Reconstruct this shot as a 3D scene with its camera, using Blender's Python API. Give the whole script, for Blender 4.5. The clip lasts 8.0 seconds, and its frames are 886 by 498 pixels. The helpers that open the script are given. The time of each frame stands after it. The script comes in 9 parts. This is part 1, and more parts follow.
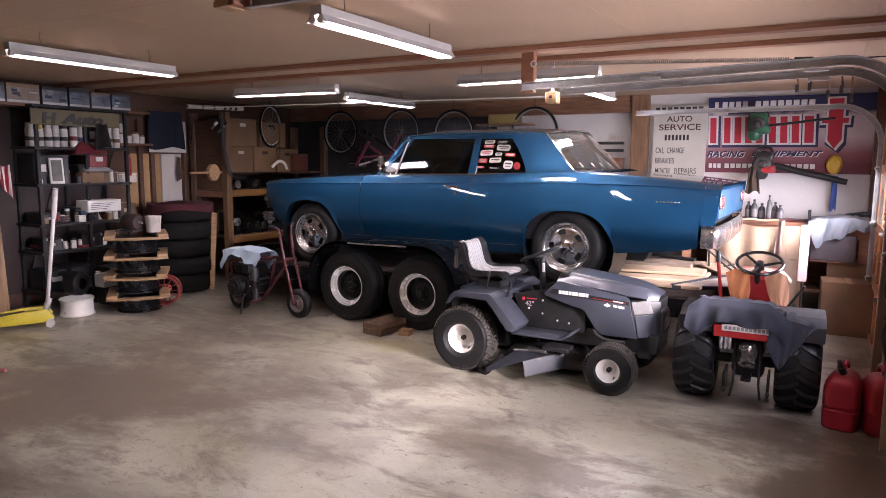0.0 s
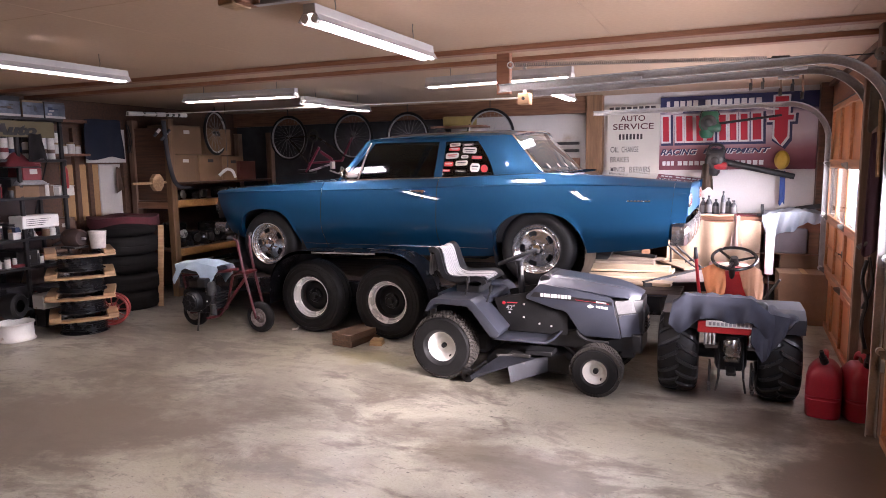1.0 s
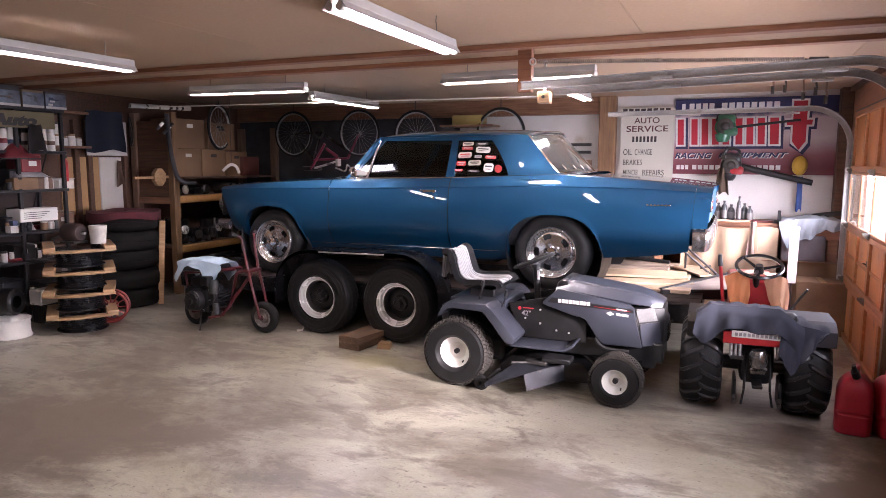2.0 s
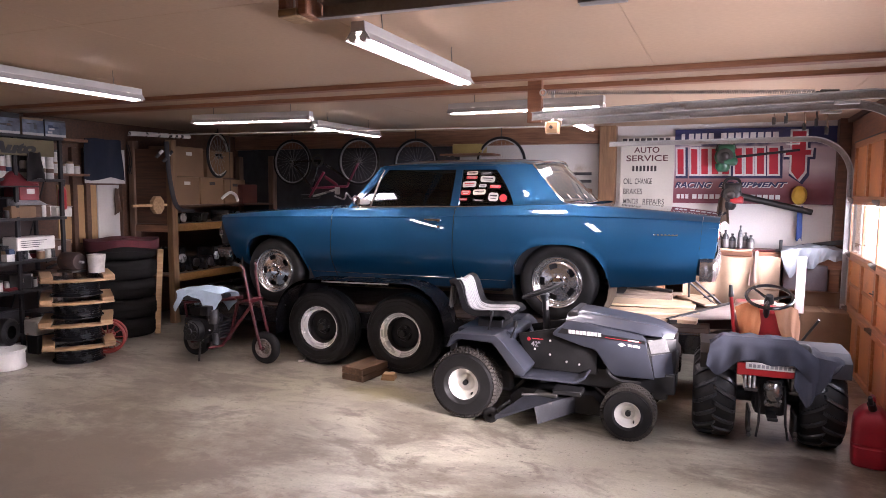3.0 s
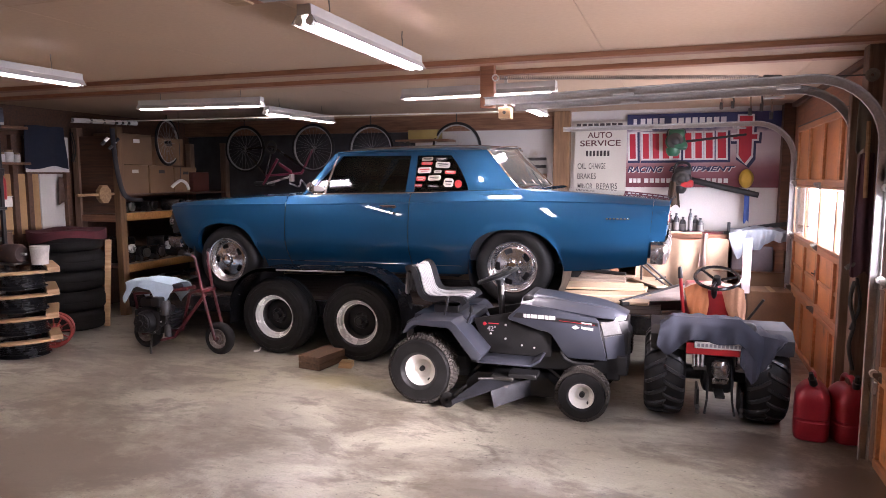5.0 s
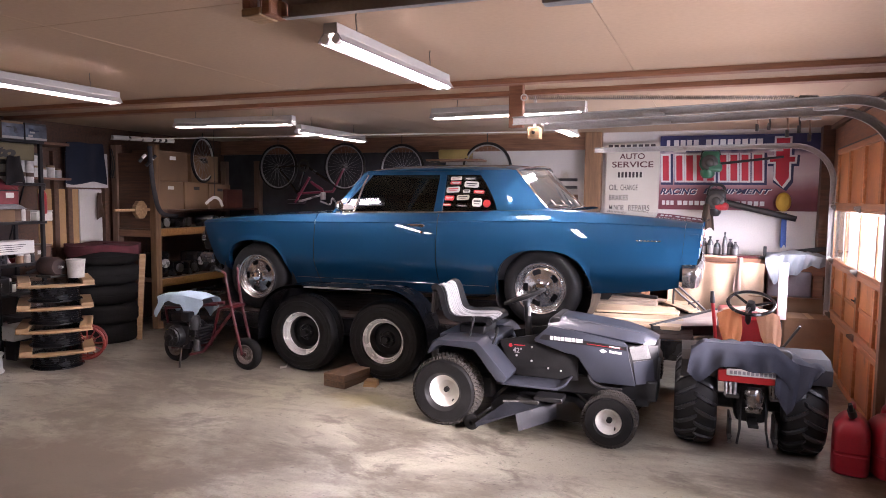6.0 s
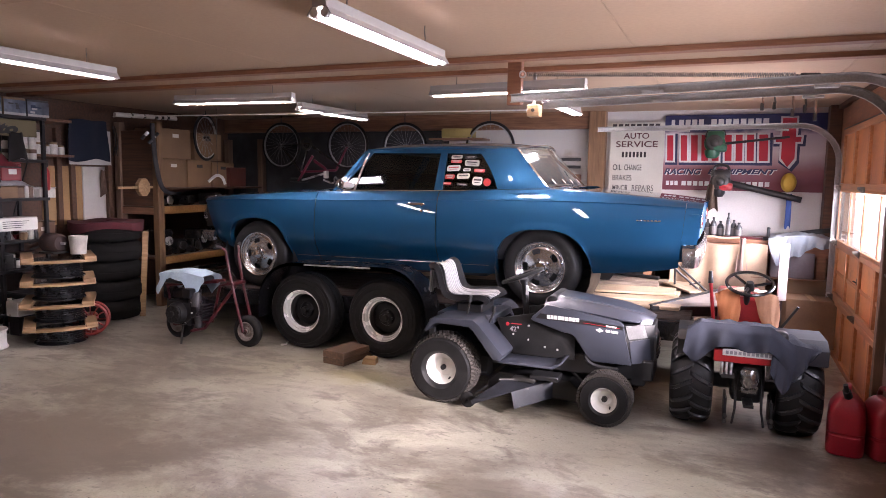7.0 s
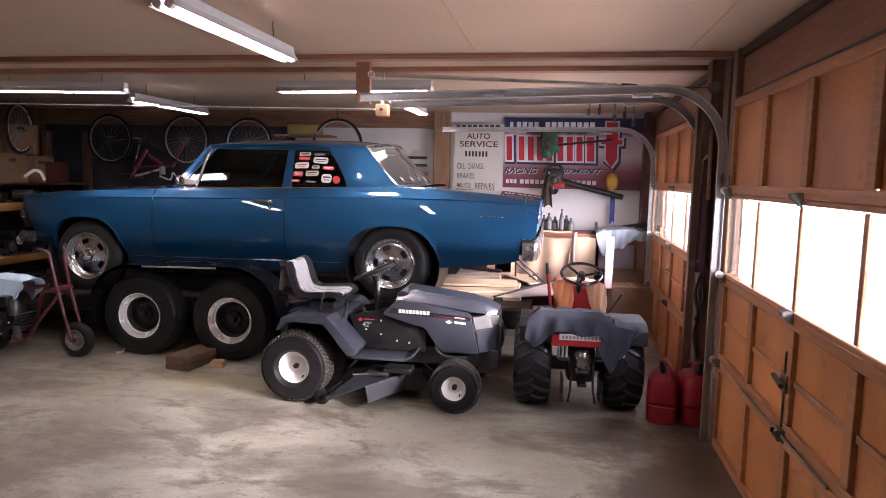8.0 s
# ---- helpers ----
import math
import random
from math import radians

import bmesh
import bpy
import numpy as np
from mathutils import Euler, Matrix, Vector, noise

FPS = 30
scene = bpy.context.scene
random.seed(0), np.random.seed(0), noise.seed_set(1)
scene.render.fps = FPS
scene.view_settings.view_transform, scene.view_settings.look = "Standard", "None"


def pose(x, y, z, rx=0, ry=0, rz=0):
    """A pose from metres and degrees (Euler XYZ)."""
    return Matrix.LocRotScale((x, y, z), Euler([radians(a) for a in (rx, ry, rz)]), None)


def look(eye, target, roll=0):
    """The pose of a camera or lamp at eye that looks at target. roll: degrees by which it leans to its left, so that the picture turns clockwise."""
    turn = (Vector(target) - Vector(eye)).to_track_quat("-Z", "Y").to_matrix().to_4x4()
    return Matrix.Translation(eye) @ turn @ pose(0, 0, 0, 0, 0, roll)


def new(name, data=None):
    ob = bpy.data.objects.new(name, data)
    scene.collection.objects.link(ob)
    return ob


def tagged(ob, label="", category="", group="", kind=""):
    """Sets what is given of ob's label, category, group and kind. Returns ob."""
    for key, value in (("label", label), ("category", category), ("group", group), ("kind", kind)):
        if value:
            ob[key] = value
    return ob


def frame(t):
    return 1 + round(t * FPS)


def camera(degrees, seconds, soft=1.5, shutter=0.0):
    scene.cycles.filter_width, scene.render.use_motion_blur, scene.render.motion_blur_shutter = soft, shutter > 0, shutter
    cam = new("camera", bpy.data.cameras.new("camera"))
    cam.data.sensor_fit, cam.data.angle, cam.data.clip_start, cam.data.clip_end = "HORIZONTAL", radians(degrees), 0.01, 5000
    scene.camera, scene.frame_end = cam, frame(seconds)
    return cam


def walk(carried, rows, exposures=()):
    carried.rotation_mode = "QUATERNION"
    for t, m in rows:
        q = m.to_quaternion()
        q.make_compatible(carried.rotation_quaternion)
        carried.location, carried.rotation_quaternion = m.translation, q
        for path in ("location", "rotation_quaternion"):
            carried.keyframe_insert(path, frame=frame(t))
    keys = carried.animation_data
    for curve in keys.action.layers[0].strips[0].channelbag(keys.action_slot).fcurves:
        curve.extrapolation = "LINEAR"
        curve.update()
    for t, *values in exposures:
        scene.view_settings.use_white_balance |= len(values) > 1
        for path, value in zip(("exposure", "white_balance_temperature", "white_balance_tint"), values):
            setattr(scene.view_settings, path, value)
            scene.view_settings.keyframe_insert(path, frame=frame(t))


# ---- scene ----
cam = camera(66.8, 8.0, 0.5)
EXPOSURE, KELVIN, TINT = 2.07, 6230, 32.0
PATH = [
    (0, (0.26, 0.199, 1.607), (-0.721, 1.922, 1.346), 0.5),
    (0.5, (0.099, 0.214, 1.617), (-0.802, 1.987, 1.402), 1.0),
    (1, (-0.099, 0.159, 1.619), (-0.902, 1.973, 1.365), -0.8),
    (2.3, (-0.331, 0.283, 1.615), (-1.125, 2.101, 1.367), 0.4),
    (2.5, (-0.365, 0.271, 1.621), (-1.15, 2.097, 1.398), -0.3),
    (3, (-0.438, 0.252, 1.634), (-1.205, 2.091, 1.458), 0.4),
    (3.5, (-0.475, 0.244, 1.629), (-1.189, 2.1, 1.422), 0.6),
    (4, (-0.489, 0.238, 1.629), (-1.089, 2.131, 1.392), 0.7),
    (4.5, (-0.451, 0.25, 1.631), (-1.064, 2.139, 1.387), 1.0),
    (4.7, (-0.431, 0.255, 1.632), (-1.069, 2.137, 1.402), 0.3),
    (5.8, (-0.387, 0.309, 1.63), (-1.077, 2.177, 1.451), 0.2),
    (6, (-0.382, 0.311, 1.625), (-1.127, 2.161, 1.468), 0.6),
    (6.5, (-0.351, 0.339, 1.624), (-1.098, 2.184, 1.426), 0.2),
    (7, (-0.311, 0.348, 1.607), (-1.077, 2.183, 1.393), 0.9),
    (7.5, (-0.294, 0.328, 1.606), (-0.801, 2.252, 1.403), 1.7),
    (8, (-0.321, 0.261, 1.612), (-0.651, 2.222, 1.398), 1.3),
]
walk(cam, [(t, look(eye, target, roll)) for t, eye, target, roll in PATH], [(0.0, EXPOSURE - 0.2, KELVIN, TINT), (0.7, EXPOSURE, KELVIN, TINT), (7.5, EXPOSURE, KELVIN, TINT), (8.0, EXPOSURE - 0.42, KELVIN, TINT)])

# ---- daylight outside, tubes inside ----
world = bpy.data.worlds.new("sky")
scene.world = world
world.use_nodes = True
wn = world.node_tree.nodes
sky = wn.new("ShaderNodeTexSky")
sky.sky_type, sky.sun_disc = "NISHITA", False
sky.sun_elevation, sky.sun_rotation = radians(20.6), radians(116.6)
wn["Background"].inputs[1].default_value = 0.12
world.node_tree.links.new(sky.outputs[0], wn["Background"].inputs[0])
sun = new("sun", bpy.data.lights.new("sun", "SUN"))
sun.data.energy, sun.data.angle, sun.data.color = 4.6, radians(12), (1, 0.95, 0.88)
sun.matrix_world = look((20, -10, 8.4), (0, 0, 0))
TUBE_GLOW, SKY_WATTS, SNOW_WATTS = 21.0, (11.0, 15.0), (4.6, 6.0)


# ---- helpers of this scene ----
def link(nt, a, b):
    nt.links.new(a, b)


def mat(name, col, rough=0.5, metal=0.0, var=0.25, scale=6.0, fine=90.0, bump=0.15, col2=None, coat=0.0, wear=0.0, wear_col=(0.3, 0.25, 0.2), stretch=(1, 1, 1), spec=0.5, obvar=0.0):
    """A surface with a tone that drifts at a large and at a fine scale, uneven gloss and fine relief."""
    m = bpy.data.materials.new(name)
    m.use_nodes = True
    nt = m.node_tree
    b = nt.nodes["Principled BSDF"]
    tc = nt.nodes.new("ShaderNodeTexCoord")
    mp = nt.nodes.new("ShaderNodeMapping")
    mp.inputs["Scale"].default_value = stretch
    link(nt, tc.outputs["Object"], mp.inputs[0])
    big = nt.nodes.new("ShaderNodeTexNoise")
    big.inputs["Scale"].default_value, big.inputs["Detail"].default_value = scale, 5
    small = nt.nodes.new("ShaderNodeTexNoise")
    small.inputs["Scale"].default_value, small.inputs["Detail"].default_value = fine, 3
    for n in (big, small):
        link(nt, mp.outputs[0], n.inputs["Vector"])
    c2 = col2 or tuple(c * (1 - var) for c in col)
    ramp = nt.nodes.new("ShaderNodeValToRGB")
    ramp.color_ramp.elements[0].position, ramp.color_ramp.elements[1].position = 0.32, 0.68
    ramp.color_ramp.elements[0].color, ramp.color_ramp.elements[1].color = (*c2, 1), (*col, 1)
    link(nt, big.outputs["Fac"], ramp.inputs[0])
    mul = nt.nodes.new("ShaderNodeMix")
    mul.data_type, mul.blend_type = "RGBA", "MULTIPLY"
    mul.inputs[0].default_value = 1.0
    fr = nt.nodes.new("ShaderNodeMapRange")
    fr.inputs["From Min"].default_value, fr.inputs["From Max"].default_value = 0.3, 0.7
    fr.inputs["To Min"].default_value, fr.inputs["To Max"].default_value = 1 - var * 0.6, 1.0
    link(nt, small.outputs["Fac"], fr.inputs["Value"])
    link(nt, ramp.outputs[0], mul.inputs[6])
    link(nt, fr.outputs[0], mul.inputs[7])
    out = mul.outputs[2]
    if obvar:
        oi = nt.nodes.new("ShaderNodeObjectInfo")
        r2 = nt.nodes.new("ShaderNodeMapRange")
        r2.inputs["To Min"].default_value, r2.inputs["To Max"].default_value = 1 - obvar, 1.0
        link(nt, oi.outputs["Random"], r2.inputs["Value"])
        m2 = nt.nodes.new("ShaderNodeMix")
        m2.data_type, m2.blend_type = "RGBA", "MULTIPLY"
        m2.inputs[0].default_value = 1.0
        link(nt, out, m2.inputs[6])
        link(nt, r2.outputs[0], m2.inputs[7])
        out = m2.outputs[2]
    if wear:
        wz = nt.nodes.new("ShaderNodeTexNoise")
        wz.inputs["Scale"].default_value, wz.inputs["Detail"].default_value = scale * 2.3, 7
        link(nt, mp.outputs[0], wz.inputs["Vector"])
        wr = nt.nodes.new("ShaderNodeMapRange")
        wr.inputs["From Min"].default_value, wr.inputs["From Max"].default_value = 0.68 - wear * 0.2, 0.76 - wear * 0.1
        link(nt, wz.outputs["Fac"], wr.inputs["Value"])
        m3 = nt.nodes.new("ShaderNodeMix")
        m3.data_type = "RGBA"
        m3.inputs[7].default_value = (*wear_col, 1)
        link(nt, wr.outputs[0], m3.inputs[0])
        link(nt, out, m3.inputs[6])
        out = m3.outputs[2]
    link(nt, out, b.inputs["Base Color"])
    rr = nt.nodes.new("ShaderNodeMapRange")
    rr.inputs["To Min"].default_value, rr.inputs["To Max"].default_value = max(0.02, rough - 0.12), min(1, rough + 0.12)
    link(nt, big.outputs["Fac"], rr.inputs["Value"])
    link(nt, rr.outputs[0], b.inputs["Roughness"])
    b.inputs["Metallic"].default_value = metal
    b.inputs["Coat Weight"].default_value = coat
    b.inputs["Specular IOR Level"].default_value = spec
    if bump:
        bp = nt.nodes.new("ShaderNodeBump")
        bp.inputs["Strength"].default_value, bp.inputs["Distance"].default_value = bump, 0.004
        link(nt, small.outputs["Fac"], bp.inputs["Height"])
        link(nt, bp.outputs[0], b.inputs["Normal"])
    return m


def wood(name, light, dark, rough=0.6, grain=(2, 28, 28), obvar=0.25):
    return mat(name, light, rough, col2=dark, var=0.3, scale=1.6, fine=7, bump=0.25, stretch=grain, obvar=obvar)


def glow(name, col, strength):
    m = bpy.data.materials.new(name)
    m.use_nodes = True
    b = m.node_tree.nodes["Principled BSDF"]
    b.inputs["Base Color"].default_value = (0.8, 0.8, 0.8, 1)
    b.inputs["Emission Color"].default_value = (*col, 1)
    b.inputs["Emission Strength"].default_value = strength
    return m


def glass(name, tint=(0.9, 0.95, 0.93), rough=0.02, clear=0.8, veil=0.0):
    """Thin pane: mostly see-through, with a real reflection and an optional pale film for painted-in reflected light.
    """
    m = bpy.data.materials.new(name)
    m.use_nodes = True
    nt = m.node_tree
    nt.nodes.remove(nt.nodes["Principled BSDF"])
    tr, gl, mx, fr, pw, ma = (nt.nodes.new("ShaderNode" + k) for k in ("BsdfTransparent", "BsdfGlossy", "MixShader", "LayerWeight", "Math", "Math"))
    tr.inputs[0].default_value = (*[c * clear for c in tint], 1)
    gl.inputs["Roughness"].default_value = rough
    pw.operation, ma.operation = "POWER", "MULTIPLY_ADD"
    pw.inputs[1].default_value, ma.inputs[1].default_value, ma.inputs[2].default_value = 4.5, 0.9, 0.045
    link(nt, fr.outputs["Facing"], pw.inputs[0])
    link(nt, pw.outputs[0], ma.inputs[0])
    link(nt, ma.outputs[0], mx.inputs[0])
    link(nt, tr.outputs[0], mx.inputs[1])
    link(nt, gl.outputs[0], mx.inputs[2])
    last = mx
    if veil:
        df, last = nt.nodes.new("ShaderNodeBsdfDiffuse"), nt.nodes.new("ShaderNodeMixShader")
        df.inputs[0].default_value, last.inputs[0].default_value = (0.55, 0.54, 0.5, 1), veil
        link(nt, mx.outputs[0], last.inputs[1])
        link(nt, df.outputs[0], last.inputs[2])
    link(nt, last.outputs[0], nt.nodes["Material Output"].inputs[0])
    return m


AREA = Matrix()


def area(x=0.0, y=0.0, z=0.0):
    """Sets the origin of the part of the garage that is built next."""
    AREA.translation = (x, y, z)


def thing(name, m, label, category, group="", kind=""):
    ob = new(name)
    ob.matrix_world = AREA @ m
    ob.empty_display_size = 0.1
    return tagged(ob, label, category, group, kind)


def finish(name, bm, material, smooth=40):
    me = bpy.data.meshes.new(name)
    bmesh.ops.recalc_face_normals(bm, faces=bm.faces[:])
    bm.to_mesh(me)
    bm.free()
    for mt in material if isinstance(material, (list, tuple)) else (material,):
        me.materials.append(mt)
    if smooth:
        me.shade_smooth()
        me.set_sharp_from_angle(angle=radians(smooth))
    return me


def part(name, bm, material, parent, label="", smooth=40):
    """Links a bmesh as one mesh object under a thing or a part."""
    ob = new(name, finish(name, bm, material, smooth))
    ob.parent = parent
    if label:
        ob["label"] = label
    return ob


def solo(name, bm, material, label, category="", m=None, group="", kind="", smooth=40):
    """A thing that is one mesh."""
    ob = new(name, finish(name, bm, material, smooth))
    ob.matrix_world = AREA @ m if m is not None else AREA.copy()
    return tagged(ob, label, category, group, kind)


def box(bm, x0, x1, y0, y1, z0, z1, bev=0.0, m=None, seg=1):
    g = bmesh.ops.create_cube(bm, size=1)
    vs = g["verts"]
    for v in vs:
        v.co = Vector((x0 + (v.co.x + 0.5) * (x1 - x0), y0 + (v.co.y + 0.5) * (y1 - y0), z0 + (v.co.z + 0.5) * (z1 - z0)))
    if bev:
        es = list({e for v in vs for e in v.link_edges})
        r = bmesh.ops.bevel(bm, geom=es, offset=bev, segments=seg, affect="EDGES", profile=0.5)
        vs = list({v for f in r["faces"] for v in f.verts} | {v for v in vs if v.is_valid})
    if m is not None:
        for v in vs:
            v.co = m @ v.co
    return bm


def boxed(*a, **k):
    return box(bmesh.new(), *a, **k)


def axis_frame(d):
    d = Vector(d).normalized()
    u = d.orthogonal().normalized()
    return u, d.cross(u)


def rod(bm, a, b, r, r2=None, seg=12, cap=True):
    a, b = Vector(a), Vector(b)
    u, w = axis_frame(b - a)
    r2 = r if r2 is None else r2
    rings = [[bm.verts.new(p + (u * math.cos(t) + w * math.sin(t)) * q) for t in (2 * math.pi * i / seg for i in range(seg))] for p, q in ((a, r), (b, r2))]
    for i in range(seg):
        j = (i + 1) % seg
        bm.faces.new((rings[0][i], rings[0][j], rings[1][j], rings[1][i]))
    if cap:
        bm.faces.new(rings[0][::-1])
        bm.faces.new(rings[1])
    return bm


def tube(bm, pts, r, seg=8, closed=False, flat=1.0):
    """A bent pipe through the points."""
    pts = [Vector(p) for p in pts]
    n = len(pts)
    rings, u = [], None
    for i, p in enumerate(pts):
        a = pts[i - 1] if (i or closed) else p
        b = pts[(i + 1) % n] if (i < n - 1 or closed) else p
        d = (b - a).normalized()
        u = d.orthogonal().normalized() if u is None else (u - d * u.dot(d)).normalized()
        w = d.cross(u)
        rings.append([bm.verts.new(p + (u * math.cos(t) + w * math.sin(t) * flat) * r) for t in (2 * math.pi * k / seg for k in range(seg))])
    for i in range(n if closed else n - 1):
        q, s = rings[i], rings[(i + 1) % n]
        for k in range(seg):
            j = (k + 1) % seg
            bm.faces.new((q[k], q[j], s[j], s[k]))
    if not closed:
        bm.faces.new(rings[0][::-1])
        bm.faces.new(rings[-1])
    return bm


def bend(pts, steps=6):
    """Catmull-Rom through the points."""
    P = [Vector(p) for p in pts]
    P = [P[0] * 2 - P[1]] + P + [P[-1] * 2 - P[-2]]
    out = []
    for i in range(1, len(P) - 2):
        a, b, c, d = P[i - 1:i + 3]
        for k in range(steps):
            t = k / steps
            out.append(0.5 * ((2 * b) + (c - a) * t + (2 * a - 5 * b + 4 * c - d) * t * t + (3 * b - a - 3 * c + d) * t ** 3))
    return out + [P[-2]]


def lathe(bm, prof, seg=32, m=None, arc=1.0):
    """Turns (radius, along) about local x; m places it."""
    m = m or Matrix()
    n = seg if arc == 1.0 else seg + 1
    rings = []
    for i in range(n):
        t = 2 * math.pi * arc * i / seg
        rings.append([bm.verts.new(m @ Vector((h, r * math.cos(t), r * math.sin(t)))) for r, h in prof])
    for i in range(n if arc == 1.0 else n - 1):
        q, s = rings[i], rings[(i + 1) % n]
        for k in range(len(prof) - 1):
            bm.faces.new((q[k], q[k + 1], s[k + 1], s[k]))
    bmesh.ops.remove_doubles(bm, verts=[v for r in rings for v in r if v.is_valid], dist=1e-5)
    return bm


UP = Matrix.Rotation(radians(-90), 4, "Y")  # turns the lathe's x to z
SIDE = Matrix.Rotation(radians(90), 4, "Z")  # turns the lathe's x to y


def prism(bm, outline, a, b, plane="xz", bev=0.0):
    """An outline in a plane, given thickness from a to b along the third axis."""
    def at(p, q):
        return {"xz": (p[0], q, p[1]), "yz": (q, p[0], p[1]), "xy": (p[0], p[1], q)}[plane]
    v0 = [bm.verts.new(at(p, a)) for p in outline]
    v1 = [bm.verts.new(at(p, b)) for p in outline]
    n = len(outline)
    fs = [bm.faces.new(v0), bm.faces.new(v1[::-1])] + [bm.faces.new((v0[i], v1[i], v1[(i + 1) % n], v0[(i + 1) % n])) for i in range(n)]
    if bev:
        bmesh.ops.recalc_face_normals(bm, faces=fs)
        bmesh.ops.bevel(bm, geom=list({e for f in fs for e in f.edges}), offset=bev, segments=2, affect="EDGES", profile=0.5)
    return bm


def grid(bm, f, nu, nv, thick=0.0):
    """A sheet from f(u, v), u and v from 0 to 1."""
    vs = [[bm.verts.new(f(i / nu, j / nv)) for j in range(nv + 1)] for i in range(nu + 1)]
    fs = [bm.faces.new((vs[i][j], vs[i + 1][j], vs[i + 1][j + 1], vs[i][j + 1])) for i in range(nu) for j in range(nv)]
    if thick:
        bmesh.ops.recalc_face_normals(bm, faces=fs)
        bmesh.ops.solidify(bm, geom=fs, thickness=thick)
    return bm


def words(name, text, size, material, parent, m, label="", align="LEFT", bold=0.0, sx=1.0):
    """Lettering as a thin mesh, lying in local xy."""
    cu = bpy.data.curves.new(name, "FONT")
    cu.body, cu.size, cu.align_x, cu.extrude, cu.offset = text, size, align, 0.0012, bold
    tmp = new(name, cu)
    me = bpy.data.meshes.new_from_object(tmp.evaluated_get(bpy.context.evaluated_depsgraph_get()))
    bpy.data.objects.remove(tmp)
    me.materials.clear()
    me.materials.append(material)
    ob = new(name, me)
    ob.parent = parent
    ob.matrix_basis = m @ Matrix.Diagonal((sx, 1, 1, 1))
    if label:
        ob["label"] = label
    return ob


# ---- materials ----
M_CEIL = mat("ceiling_paint", (0.475, 0.325, 0.209), 0.62, var=0.12, scale=0.8, fine=40, bump=0.08)
M_TRIM = wood("red_brown_trim", (0.4, 0.18, 0.095), (0.27, 0.11, 0.058), 0.55)
M_LUMBER = wood("pale_lumber", (0.48, 0.31, 0.16), (0.33, 0.19, 0.09))
M_PLANK = wood("bleached_plank", (0.62, 0.47, 0.33), (0.45, 0.32, 0.2))
M_BROWNWOOD = wood("brown_board", (0.3, 0.15, 0.08), (0.17, 0.08, 0.043))
M_DARKWOOD = wood("dark_board", (0.15, 0.072, 0.04), (0.08, 0.04, 0.023))
M_DOORPANEL = mat("door_hardboard", (0.62, 0.255, 0.078), 0.4, col2=(0.38, 0.138, 0.042), var=0.25, scale=2.2, fine=45, bump=0.12, wear=0.22, wear_col=(0.2, 0.085, 0.035))
M_DOORRAIL = wood("door_rail_wood", (0.55, 0.255, 0.11), (0.39, 0.165, 0.068), 0.5, grain=(24, 2, 24))
M_WHITEWALL = mat("white_panel", (0.62, 0.59, 0.555), 0.5, var=0.12, scale=1.5, fine=60, bump=0.06, wear=0.1, wear_col=(0.42, 0.36, 0.3))
M_TAN = mat("tan_hardboard", (0.42, 0.25, 0.11), 0.6, var=0.25, scale=2.0, fine=70)
M_BLACK = mat("black_satin", (0.016, 0.016, 0.017), 0.42, var=0.3, bump=0.05)
M_BLACKRUB = mat("black_rubber", (0.016, 0.0155, 0.0155), 0.52, var=0.4, scale=9, fine=140, bump=0.2, spec=0.22)
M_SOOT = mat("sooty_black", (0.008, 0.008, 0.009), 0.45, var=0.4, scale=14, bump=0.1, spec=0.35)
M_BLACKPAINT = mat("black_gloss_paint", (0.016, 0.016, 0.018), 0.25, var=0.3, bump=0.03, coat=0.4)
M_BLACKCLOTH = mat("black_cloth", (0.056, 0.056, 0.064), 0.95, var=0.4, fine=200, bump=0.4)
M_STEEL = mat("galvanised_steel", (0.7, 0.69, 0.67), 0.3, 0.6, var=0.15, scale=9, bump=0.06)
M_DARKSTEEL = mat("dark_steel", (0.09, 0.085, 0.08), 0.5, 0.7, var=0.35, scale=14, bump=0.1)
M_CHROME = mat("chrome", (0.75, 0.75, 0.76), 0.1, 1.0, var=0.08, bump=0.0)
M_WHITEPAINT = mat("white_enamel", (0.75, 0.73, 0.68), 0.4, var=0.12, scale=8, bump=0.04, wear=0.12, wear_col=(0.35, 0.27, 0.2))
M_RED = mat("red_paint", (0.42, 0.02, 0.022), 0.35, var=0.25, bump=0.05)
M_REDPLASTIC = mat("red_plastic", (0.32, 0.01, 0.022), 0.42, var=0.25, fine=150, bump=0.12)
M_DARKRED = mat("dark_red_paint", (0.085, 0.008, 0.012), 0.4, var=0.35, wear=0.2, wear_col=(0.05, 0.03, 0.025))
M_CARDBOARD = mat("cardboard", (0.26, 0.155, 0.085), 0.8, var=0.2, scale=4, fine=120, obvar=0.25)
M_PAPER = mat("white_paper", (0.68, 0.66, 0.62), 0.7, var=0.1, obvar=0.15)
M_TUBE = glow("lit_tube", (1.0, 0.93, 0.84), TUBE_GLOW)
M_FIXTURE = mat("fixture_enamel", (0.38, 0.365, 0.345), 0.4, var=0.08, bump=0.02)
M_PANE = glass("window_pane", clear=0.97)

# ---- the room ----
X0, X1, Y0, Y1, ZC = -7.24, 0.76, -2.4, 8.55, 2.40


